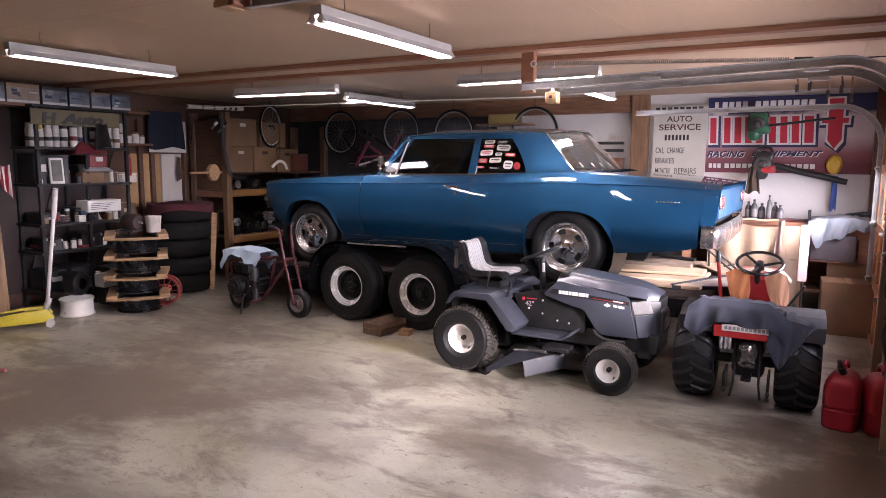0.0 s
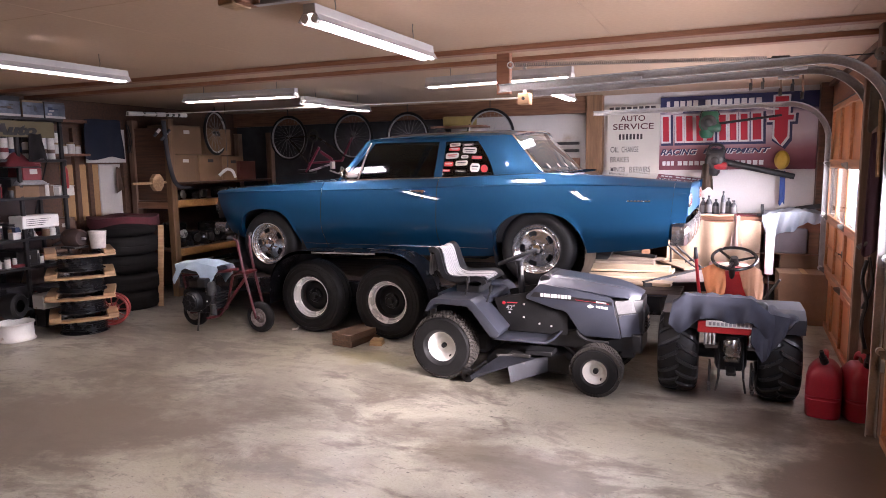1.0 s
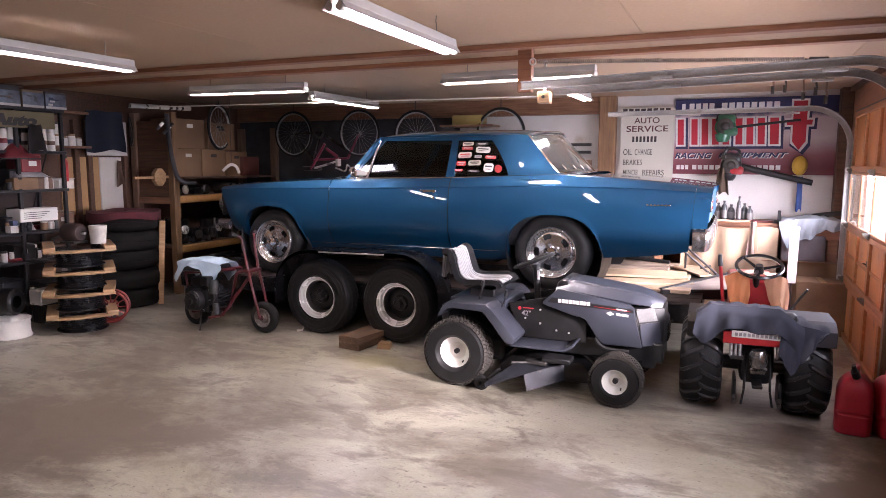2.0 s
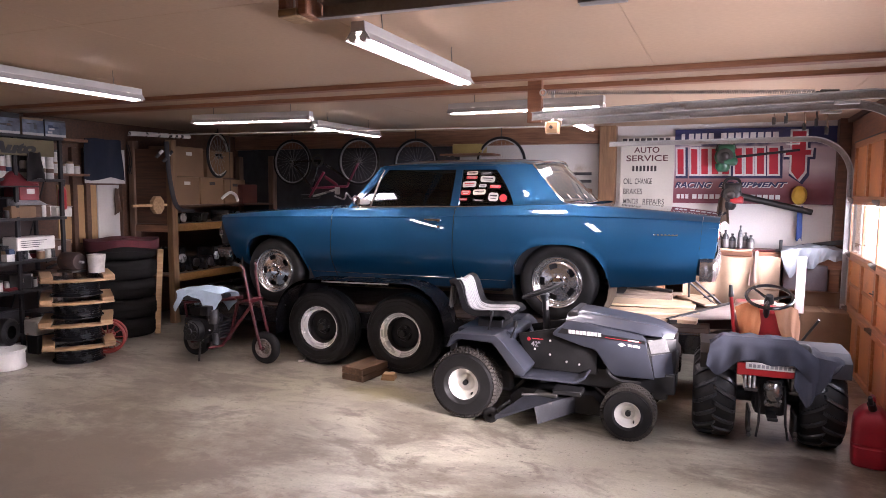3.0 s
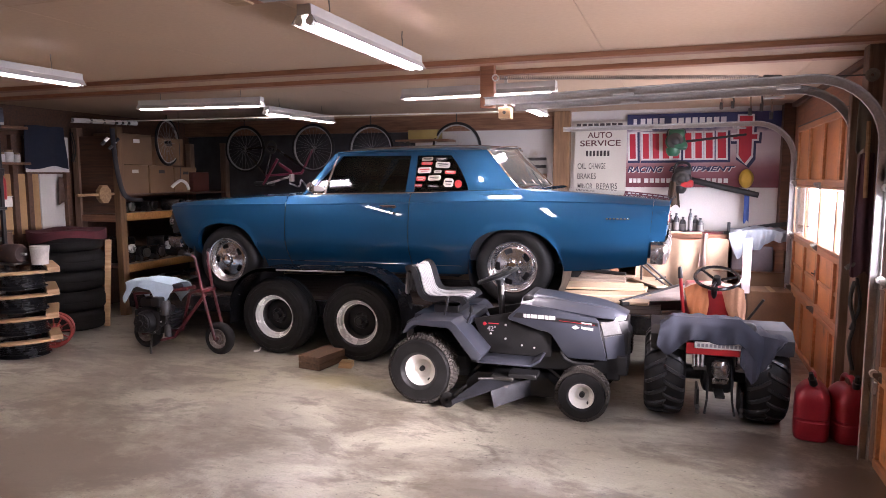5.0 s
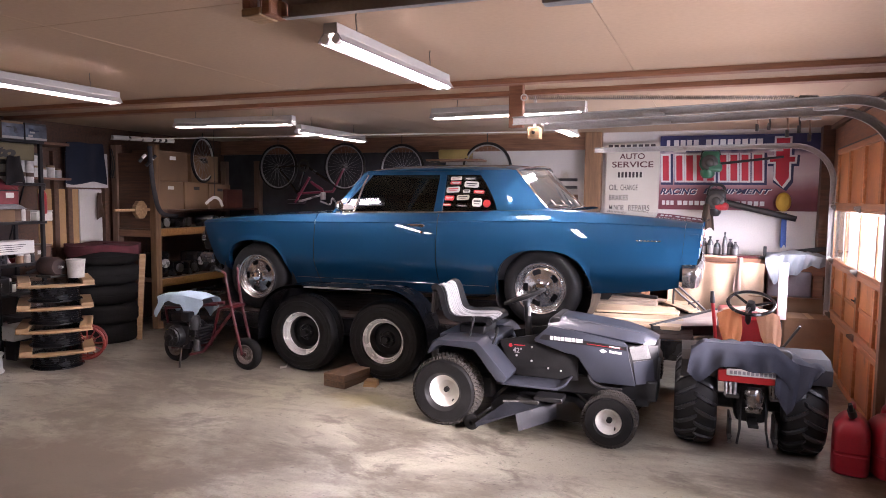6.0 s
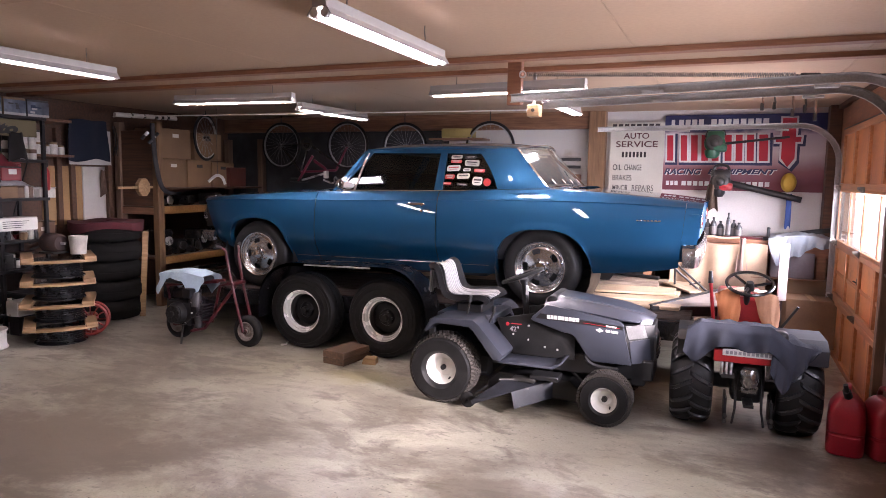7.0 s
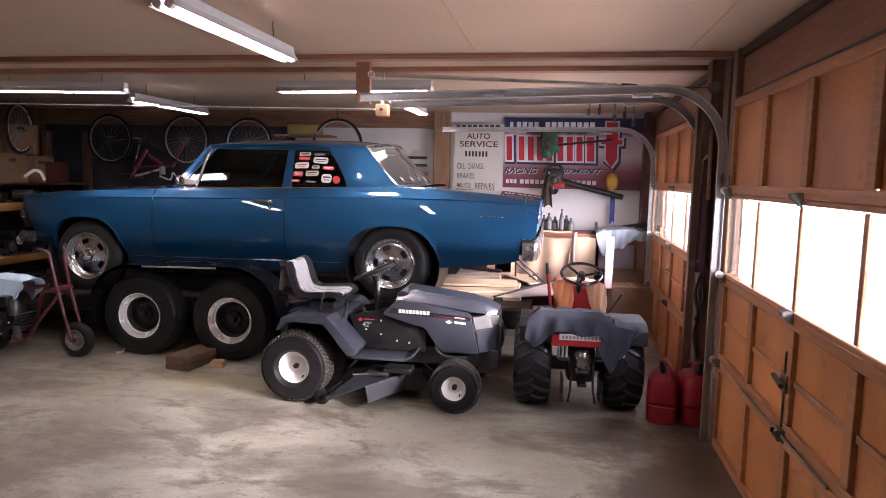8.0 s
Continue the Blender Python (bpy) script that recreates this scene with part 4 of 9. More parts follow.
# ---- lawn tractor ----
M_GREY = mat("grey_mower_paint", (0.052, 0.058, 0.077), 0.34, 0.2, var=0.2, scale=5, fine=300, bump=0.03, coat=0.3, wear=0.08, wear_col=(0.07, 0.065, 0.06))
M_DECK = mat("dark_deck_paint", (0.05, 0.053, 0.064), 0.36, 0.2, var=0.4, scale=9, fine=200, bump=0.08, wear=0.25, wear_col=(0.11, 0.1, 0.09))
M_LENS = mat("cloudy_lens", (0.2, 0.2, 0.2), 0.25, var=0.3, coat=0.5)
M_WHITEMARK = mat("white_marking", (0.72, 0.71, 0.69), 0.5, var=0.08)
M_GREYLETTER = mat("grey_lettering", (0.3, 0.29, 0.3), 0.5, var=0.1)
M_REDMARK = mat("red_marking", (0.45, 0.02, 0.03), 0.5, var=0.1)


M_DUSTYTREAD = mat("dusty_tread", (0.05, 0.043, 0.036), 0.8, var=0.4, scale=14, fine=140, bump=0.2)


def turf_tyre(r, h, rim, parent, x, y, side, lugs):
    """White-rimmed turf wheel with rows of small tread blocks."""
    m = pose(x, y, r) @ Matrix.Rotation(radians(-90 if side < 0 else 90), 4, "Z")
    w = part("wheel", lathe(bmesh.new(), [(0.0, 0.02), (0.03, 0.02), (rim * 0.55, 0.012), (rim * 0.8, 0.03), (rim * 0.9, 0.06), (rim, 0.075), (rim * 1.03, 0.07), (rim, 0.05), (rim * 0.9, -0.05), (0.0, -0.05)], 40, m), M_WHITEPAINT, parent, "white steel wheel")
    pr = [(rim * 0.98, h - 0.03), (rim * 1.05, h - 0.008), (rim * 1.2, h + 0.006), (r * 0.85, h + 0.002), (r - 0.024, h - 0.02), (r - 0.016, h - 0.05), (r - 0.015, 0.0)]
    pr += [(a, -b) for a, b in pr[-2::-1]]
    part("tyre", lathe(bmesh.new(), pr, 48, m), M_BLACKRUB, w, "black turf tyre")
    bm = bmesh.new()
    for row, off in ((h - 0.028, 0), (h * 0.52, 0.5), (h * 0.18, 0), (-h * 0.18, 0.5), (-h * 0.52, 0), (-h + 0.028, 0.5)):
        edge = abs(row) > h * 0.7
        for k in range(lugs):
            q = m @ Matrix.Rotation(2 * math.pi * (k + off) / lugs, 4, "X") @ Matrix.Translation((row, 0, r - (0.016 if edge else 0.009)))
            if edge:
                q = q @ Matrix.Rotation(math.copysign(0.6, row), 4, "Y")
            a = math.pi * r / lugs * 0.66
            box(bm, -0.013, 0.013, -a, a, -0.012, 0.009, m=q)
    part("tread", bm, M_DUSTYTREAD, w, "dusty tread blocks", smooth=0)
    bm = rod(bmesh.new(), m @ Vector((0.01, 0, 0)), m @ Vector((0.045, 0, 0)), 0.02, 0.018, 14)
    part("hub_cap", bm, M_BLACK, w)
    part("valve", rod(bmesh.new(), m @ Vector((0.03, rim * 0.45, -rim * 0.6)), m @ Vector((0.06, rim * 0.48, -rim * 0.62)), 0.006, 0.005, 8), M_BLACK, w)
    return w


def lawn_tractor():
    t = thing("lawn_tractor", pose(-2.112, 5.085, 0, 0, 0, 0.6), "grey and black riding lawn tractor with white wheels", "lawn tractor")
    for s in (-1, 1):
        turf_tyre(0.25, 0.105, 0.115, t, 0, s * 0.36, s, 54)
        turf_tyre(0.178, 0.08, 0.082, t, 1.142, s * 0.37, s, 46)
    # rear fenders with the seat deck
    band = [(-0.125, 0.52), (-0.09, 0.585), (-0.05, 0.62), (0.24, 0.628), (0.28, 0.6), (0.462, 0.4), (0.445, 0.362), (0.39, 0.366), (0.24, 0.553), (0.215, 0.575), (-0.03, 0.583), (-0.068, 0.56), (-0.105, 0.516)]
    for s in (-1, 1):
        bm = prism(bmesh.new(), band, s * 0.465, s * 0.2, "xz", 0.006)
        part("rear_fender", bm, M_GREY, t, "angular grey rear fender")
    part("seat_deck", boxed(-0.12, 0.32, -0.24, 0.24, 0.56, 0.618, 0.015, seg=2), M_GREY, t)
    part("rear_plate", boxed(-0.16, -0.1, -0.3, 0.3, 0.3, 0.57, 0.01), M_BLACK, t)
    # frame, transaxle, side panels
    bm = boxed(-0.14, 1.42, -0.17, 0.17, 0.26, 0.4, 0.012)
    box(bm, -0.08, 0.3, -0.2, 0.2, 0.16, 0.34, 0.03)
    part("frame", bm, M_BLACK, t)
    side = [(0.33, 0.6), (0.42, 0.4), (0.47, 0.36), (0.9, 0.36), (0.9, 0.62), (0.66, 0.68), (0.6, 0.66)]
    for s in (-1, 1):
        part("side_panel", prism(bmesh.new(), side, s * 0.205, s * 0.18, "xz", 0.004), M_BLACKRUB, t, "black lower side panel")
        for x, z in ((0.57, 0.57), (0.57, 0.47), (0.69, 0.43), (0.78, 0.42), (0.46, 0.5)):
            part("bolt", rod(bmesh.new(), (x, s * 0.2, z), (x, s * 0.212, z), 0.009, 0.007, 6), M_STEEL, t)
        foot = [(0.42, 0.342), (0.8, 0.342), (0.86, 0.379), (0.865, 0.39), (0.85, 0.393), (0.79, 0.356), (0.42, 0.356)]
        part("footrest", prism(bmesh.new(), foot, s * 0.44, s * 0.2, "xz", 0.004), M_GREY, t, "grey footrest plate")
    # hood
    def hood_top(u, v):
        x = 0.68 + 0.735 * u
        q = 2 * v - 1
        w = 0.236 * (1 - 0.5 * max(0, (u - 0.72) / 0.28))
        y = q * w
        shoulder = max(0, abs(q) - 0.66) / 0.34
        z = 0.8 - 0.082 * u - 0.038 * u ** 6 - 0.008 * q * q - 0.05 * shoulder ** 1.15 + (0.007 if abs(q) < 0.6 else 0) * min(u * 5, 1) * min((1 - u) * 6, 1) - 0.03 * (1 - min(u * 8, 1))
        return (x - 0.03 * abs(q) ** 3 * (1 if u > 0.9 else 0), y, z)
    part("hood", grid(bmesh.new(), hood_top, 24, 50, 0.012), M_GREY, t, "grey sloping hood", smooth=30)
    panel = [(0.594, 0.622), (0.6, 0.645), (0.7, 0.738), (0.75, 0.735), (1.2, 0.668), (1.226, 0.645), (1.24, 0.56), (1.285, 0.376), (1.03, 0.376), (0.995, 0.4), (0.9, 0.535), (0.87, 0.55), (0.82, 0.556)]
    for s in (-1, 1):
        part("hood_side", prism(bmesh.new(), panel, s * 0.245, s * 0.215, "xz", 0.007), M_GREY, t, "grey hood side panel")
        part("stripe", prism(bmesh.new(), [(0.66, 0.676), (1.222, 0.636), (1.222, 0.612), (0.63, 0.64)], s * 0.2465, s * 0.244, "xz"), M_BLACK, t, "black hood stripe", smooth=0)
        part("stripe_line", prism(bmesh.new(), [(0.96, 0.638), (1.2, 0.622), (1.2, 0.619), (0.96, 0.635)], s * 0.248, s * 0.244, "xz"), M_REDMARK, t, smooth=0)
        # plain marking bars where the maker's name stands
        for k in range(9):
            x = 0.708 + k * 0.0252
            z = 0.6435 - k * 0.0006
            part("marking", prism(bmesh.new(), [(x, z), (x + 0.0205, z - 0.0008), (x + 0.0205, z + 0.025), (x, z + 0.0258)], s * 0.249, s * 0.244, "xz"), M_WHITEMARK, t, "white marking block", smooth=0)
        for x, w in ((1.11, 0.03), (1.145, 0.045)):
            part("marking", prism(bmesh.new(), [(x, 0.584 - (x - 1.16) * 0.1), (x + w, 0.58 - (x - 1.16) * 0.1), (x + w, 0.596 - (x - 1.16) * 0.1), (x, 0.6 - (x - 1.16) * 0.1)], s * 0.2485 + s * 0.0005 * (x > 1.2), s * 0.244, "xz"), M_WHITEMARK, t, smooth=0)
        part("marking", prism(bmesh.new(), [(1.045, 0.597), (1.068, 0.582), (1.096, 0.594), (1.07, 0.61)], s * 0.25, s * 0.244, "xz"), M_WHITEMARK, t, "pale diamond mark", smooth=0)
        part("marking", prism(bmesh.new(), [(1.11, 0.624), (1.18, 0.619), (1.18, 0.63), (1.11, 0.635)], s * 0.2478, s * 0.244, "xz"), M_WHITEMARK, t, smooth=0)
        # slanted nose corner with its lamp
        def nose(x, z, lift=0.0):
            k = (x - 1.235) / 0.185
            return Vector((x + 0.55 * lift, s * (0.243 - 0.125 * k + 0.83 * lift), z))
        for name, quad, deep, m, lab in (("headlight", ((1.258, 0.548), (1.372, 0.556), (1.345, 0.65), (1.238, 0.63)), 0.004, M_LENS, "cloudy white headlight lens"), ("nose_panel", ((1.285, 0.38), (1.4, 0.386), (1.385, 0.545), (1.262, 0.535)), 0.003, M_GREY, "grey nose panel")):
            bm = bmesh.new()
            v = [[bm.verts.new(nose(x, z, l)) for x, z in quad] for l in (-0.01, deep)]
            bm.faces.new(v[0])
            bm.faces.new(v[1][::-1])
            for i in range(4):
                bm.faces.new((v[0][i], v[1][i], v[1][(i + 1) % 4], v[0][(i + 1) % 4]))
            part(name, bm, m, t, lab)
    part("badge", rod(bmesh.new(), (0.415, -0.205, 0.57), (0.415, -0.209, 0.57), 0.013, None, 16), M_REDMARK, t)
    part("badge_bar", boxed(0.44, 0.52, -0.209, -0.204, 0.572, 0.578), M_REDMARK, t, smooth=0)
    words("lettering", '42"', 0.05, M_GREYLETTER, t, pose(0.432, -0.2065, 0.52, 90, 0, 0), "white deck-size lettering", bold=0.0006)
    # grille and front
    part("grille", prism(bmesh.new(), [(1.38, 0.385), (1.43, 0.395), (1.435, 0.545), (1.38, 0.63)], -0.115, 0.115, "xz", 0.01), M_BLACK, t, "black front grille")
    part("nose", prism(bmesh.new(), [(1.18, -0.236), (1.24, -0.238), (1.415, -0.118), (1.415, 0.118), (1.24, 0.238), (1.18, 0.236)], 0.385, 0.64, "xy", 0.004), M_BLACK, t, "black nose behind the lamps")
    for k in range(5):
        part("grille_bar", boxed(1.429, 1.443, -0.105, 0.105, 0.41 + 0.024 * k, 0.418 + 0.024 * k, 0.002), M_BLACKPAINT, t, smooth=0)
    part("front_bumper", boxed(1.27, 1.37, -0.17, 0.17, 0.22, 0.41, 0.012), M_BLACK, t)
    part("front_axle", tube(bmesh.new(), [(1.156, -0.34, 0.18), (1.156, -0.25, 0.27), (1.156, 0.25, 0.27), (1.156, 0.34, 0.18)], 0.026, 8), M_BLACK, t)
    part("tie_rod", rod(bmesh.new(), (1.04, -0.33, 0.22), (0.7, 0.05, 0.3), 0.009), M_DARKSTEEL, t)
    bm = boxed(0.95, 1.28, -0.15, 0.15, 0.38, 0.64, 0.03)
    for k in range(6):
        box(bm, 0.94, 1.1, -0.17, 0.17, 0.44 + 0.03 * k, 0.452 + 0.03 * k)
    part("engine", bm, M_DARKSTEEL, t, "dark finned engine block")
    part("exhaust", tube(bmesh.new(), bend([(1.0, -0.17, 0.45), (0.98, -0.24, 0.4), (1.05, -0.25, 0.35), (1.2, -0.24, 0.34)], 4), 0.013, 8), M_BLACK, t)
    # dash, column, wheel
    part("dash", prism(bmesh.new(), [(0.7, 0.6), (0.685, 0.77), (0.71, 0.795), (0.76, 0.79), (0.8, 0.62)], -0.19, 0.19, "xz", 0.012), M_BLACK, t)
    part("column", rod(bmesh.new(), (0.52, -0.02, 0.4), (0.475, 0, 0.87), 0.024), M_BLACK, t)
    q = pose(0.465, 0, 0.882, 0, -22, 0)
    bm = tube(bmesh.new(), [q @ Vector((0.15 * math.cos(a), 0.15 * math.sin(a), 0.012)) for a in (2 * math.pi * k / 32 for k in range(32))], 0.014, 8, closed=True)
    part("steering_wheel", bm, M_BLACKRUB, t, "black steering wheel")
    for a in (0.5, 2.6, 4.7):
        part("spoke", rod(bmesh.new(), q @ Vector((0.02, 0, -0.015)), q @ Vector((0.145 * math.cos(a), 0.145 * math.sin(a), 0.01)), 0.012, 0.009, 6), M_BLACK, t)
    part("wheel_hub", rod(bmesh.new(), q @ Vector((0, 0, -0.04)), q @ Vector((0, 0, 0.012)), 0.036, 0.03), M_BLACK, t)
    part("key_tag", boxed(0.5, 0.52, -0.055, -0.045, 0.76, 0.83, 0.004), M_PAPER, t, "white hanging tag")
    # seat
    line = bend([(0.25, 0, 0.695), (0.225, 0, 0.725), (0.12, 0, 0.722), (0.0, 0, 0.715), (-0.075, 0, 0.745), (-0.11, 0, 0.825), (-0.135, 0, 0.905), (-0.16, 0, 0.94), (-0.19, 0, 0.927)], 4)

    def surf(u, v, w=0.215, lift_by=0.0, hang=0.0):
        q = 2 * v - 1
        k = min(int(u * (len(line) - 1)), len(line) - 2)
        p = line[k].lerp(line[k + 1], u * (len(line) - 1) - k)
        d = (line[k + 1] - line[k]).normalized()
        n = Vector((d.z, 0, -d.x))
        if n.z < 0 and abs(n.z) > 0.3:
            n = -n
        if n.z < 0:
            n = Vector((abs(n.x), 0, n.z))
        return p + n * (0.035 * abs(q) ** 2.5 + lift_by) + Vector((0, q * w * (1 - 0.18 * max(0, u - 0.55)), 0))
    part("seat", grid(bmesh.new(), surf, 32, 16, 0.04), mat("worn_seat_vinyl", (0.009, 0.009, 0.01), 0.55, var=0.4, fine=160, bump=0.2, spec=0.2), t, "black vinyl bucket seat")

    def towel(u, v):
        p = surf(0.08 + 0.91 * u, 0.21 + 0.58 * v, 0.215, 0.014)
        return p + Vector((0, 0.01 * math.sin(u * 9), 0.006 * math.sin(v * 34)))
    m_t = mat("striped_towel", (0.42, 0.415, 0.41), 0.95, var=0.2, fine=220, bump=0.5)
    nt = m_t.node_tree
    wv = nt.nodes.new("ShaderNodeTexWave")
    wv.bands_direction = "Y"
    wv.inputs["Scale"].default_value, wv.inputs["Distortion"].default_value = 17, 0.5
    mx = nt.nodes.new("ShaderNodeMix")
    mx.data_type = "RGBA"
    mx.inputs[7].default_value = (0.17, 0.17, 0.175, 1)
    b = nt.nodes["Principled BSDF"]
    src = b.inputs["Base Color"].links[0].from_socket
    rg = nt.nodes.new("ShaderNodeMapRange")
    rg.inputs["From Min"].default_value, rg.inputs["From Max"].default_value = 0.45, 0.75
    link(nt, nt.nodes["Texture Coordinate"].outputs["Object"], wv.inputs["Vector"])
    link(nt, wv.outputs["Fac"], rg.inputs["Value"])
    link(nt, rg.outputs[0], mx.inputs[0])
    link(nt, src, mx.inputs[6])
    link(nt, mx.outputs[2], b.inputs["Base Color"])
    tw = solo("towel", grid(bmesh.new(), towel, 40, 24, 0.008), m_t, "striped grey and white towel draped over the mower seat", "towel", pose(-2.112, 5.085, 0, 0, 0, 0.6))
    def flap(u, v):
        p = surf(0.985, 0.21 + 0.58 * v, 0.215, 0.014)
        return p + Vector((-0.025 - 0.02 * u + 0.006 * math.sin(v * 30), 0, -0.2 * u - 0.015 * u * math.sin(v * 9)))
    part("fringe", grid(bmesh.new(), flap, 10, 24, 0.006), m_t, tw, "hanging towel end")
    part("seat_bracket", boxed(0.0, 0.2, -0.14, 0.14, 0.61, 0.68, 0.01), M_BLACK, t)
    for x, z in ((0.12, 0.72), (0.3, 0.66)):
        part("lever", rod(rod(bmesh.new(), (x, -0.27, 0.58), (x + 0.03, -0.27, z), 0.007), (x + 0.03, -0.27, z), (x + 0.035, -0.27, z + 0.045), 0.014, 0.012), M_BLACK, t)
    # mowing deck
    deck = [(0.28, 0.07), (0.28, 0.14), (0.36, 0.215), (0.88, 0.215), (0.95, 0.15), (0.95, 0.07)]
    part("mowing_deck", prism(bmesh.new(), deck, -0.22, 0.48, "xz", 0.012), M_BLACK, t, "black mowing deck")
    tip, back, mid, inner = Vector((0.28, -0.575, 0.1)), Vector((0.44, -0.4, 0.212)), Vector((0.53, -0.47, 0.16)), Vector((0.76, -0.235, 0.205))
    low, low_in, lip = Vector((0.57, -0.53, 0.066)), Vector((0.765, -0.245, 0.085)), Vector((0.29, -0.585, 0.075))
    bm = bmesh.new()
    v = {k: bm.verts.new(p) for k, p in (("t", tip), ("b", back), ("m", mid), ("i", inner), ("l", low), ("n", low_in), ("p", lip))}
    fs = [bm.faces.new([v[k] for k in ks]) for ks in ("tmb", "bmi", "mlni", "tpm")]
    bmesh.ops.solidify(bm, geom=fs, thickness=0.006)
    part("discharge_chute", bm, M_DECK, t, "grey folded discharge chute", smooth=20)
    part("chute_hinge", rod(bmesh.new(), back + Vector((-0.02, 0, 0.004)), inner + Vector((0, 0, 0.006)), 0.01), M_DARKSTEEL, t)
    part("chute_bracket", boxed(0.5, 0.66, -0.36, -0.28, 0.205, 0.23, 0.004), M_DARKSTEEL, t)
    part("deck_bracket", boxed(0.62, 0.82, -0.34, -0.2, 0.225, 0.26, 0.006), M_BLACK, t)
    part("gauge_wheel", lathe(bmesh.new(), [(0.012, 0.02), (0.04, 0.022), (0.055, 0.012), (0.055, -0.012), (0.04, -0.022), (0.012, -0.02), (0.012, 0.02)], 20, pose(0.21, -0.44, 0.056) @ SIDE), M_BLACKRUB, t, "small black deck wheel")
    part("deck_arm", rod(bmesh.new(), (0.21, -0.44, 0.056), (0.34, -0.4, 0.16), 0.012), M_BLACK, t)
    for x in (0.45, 0.68):
        part("pulley", lathe(bmesh.new(), [(0.0, 0.215), (0.09, 0.215), (0.09, 0.235), (0.07, 0.245), (0.09, 0.255), (0.09, 0.265), (0.0, 0.265)], 20, pose(x, 0, 0) @ UP), M_DARKSTEEL, t)
    return t


lawn_tractor()

# ---- small red garden tractor, seen from behind ----
M_DENIM = mat("dark_blue_cloth", (0.037, 0.042, 0.062), 0.95, var=0.3, scale=5, fine=260, bump=0.45)
M_LUG = mat("worn_lug_rubber", (0.022, 0.023, 0.025), 0.34, var=0.4, scale=12, fine=140, bump=0.15, spec=0.5)
M_ORANGECLOTH = mat("faded_orange_cloth", (0.72, 0.27, 0.11), 0.9, var=0.25, scale=6, fine=200, bump=0.3)


def bar_tyre(x, side, parent, r=0.295, h=0.132):
    m = pose(x, 0, r)
    w = part("wheel", lathe(bmesh.new(), [(0.0, -0.03), (0.1, -0.03), (0.14, -0.08), (0.15, -0.08), (0.15, 0.08), (0.14, 0.08), (0.1, 0.03), (0.0, 0.03)], 28, m), M_WHITEPAINT, parent, "white wheel centre")
    pr = [(0.145, h - 0.04), (0.16, h - 0.012), (0.2, h), (0.238, h - 0.004), (0.262, h - 0.022), (r - 0.021, h - 0.05), (r - 0.015, h - 0.08), (r - 0.012, 0)]
    pr += [(a, -b) for a, b in pr[-2::-1]]
    part("tyre", lathe(bmesh.new(), pr, 52, m), M_BLACKRUB, w, "black tractor tyre")
    bm = bmesh.new()
    ground = curve([(0.0, r - 0.012), (h - 0.08, r - 0.015), (h - 0.05, r - 0.021), (h - 0.022, 0.262), (h - 0.004, 0.238)])
    n, steps = 18, 8
    for s in (-1, 1):
        for k in range(n):
            rows = []
            for j in range(steps + 1):
                f = j / steps
                x = -0.012 + f * 0.136
                a = 2 * math.pi * (k + (0.5 if s > 0 else 0)) / n + f * 0.27
                base, up = ground(abs(x)), 0.015 * min(1, f * 7, 0.35 + (1 - f) * 3)
                row = []
                for da, dr in ((-0.058, -0.006), (-0.04, up), (0.034, up), (0.05, -0.006)):
                    c = base + dr * (0.75 if f > 0.8 else 1)
                    row.append(bm.verts.new(m @ Vector((s * (x + (dr if f > 0.6 else 0) * 0.5), -c * math.sin(a + da), c * math.cos(a + da)))))
                rows.append(row)
            for p, q in zip(rows, rows[1:]):
                for i in range(3):
                    bm.faces.new((p[i], p[i + 1], q[i + 1], q[i]))
            bm.faces.new(rows[0])
            bm.faces.new(rows[-1][::-1])
    part("tread_bar", bm, M_LUG, w, "chevron tread bars", smooth=0)


def drape(bm, f, nu, nv, thick=0.006):
    return grid(bm, f, nu, nv, thick)


M_GREYMARK = mat("faded_grey_mark", (0.3, 0.28, 0.3), 0.6, var=0.3)


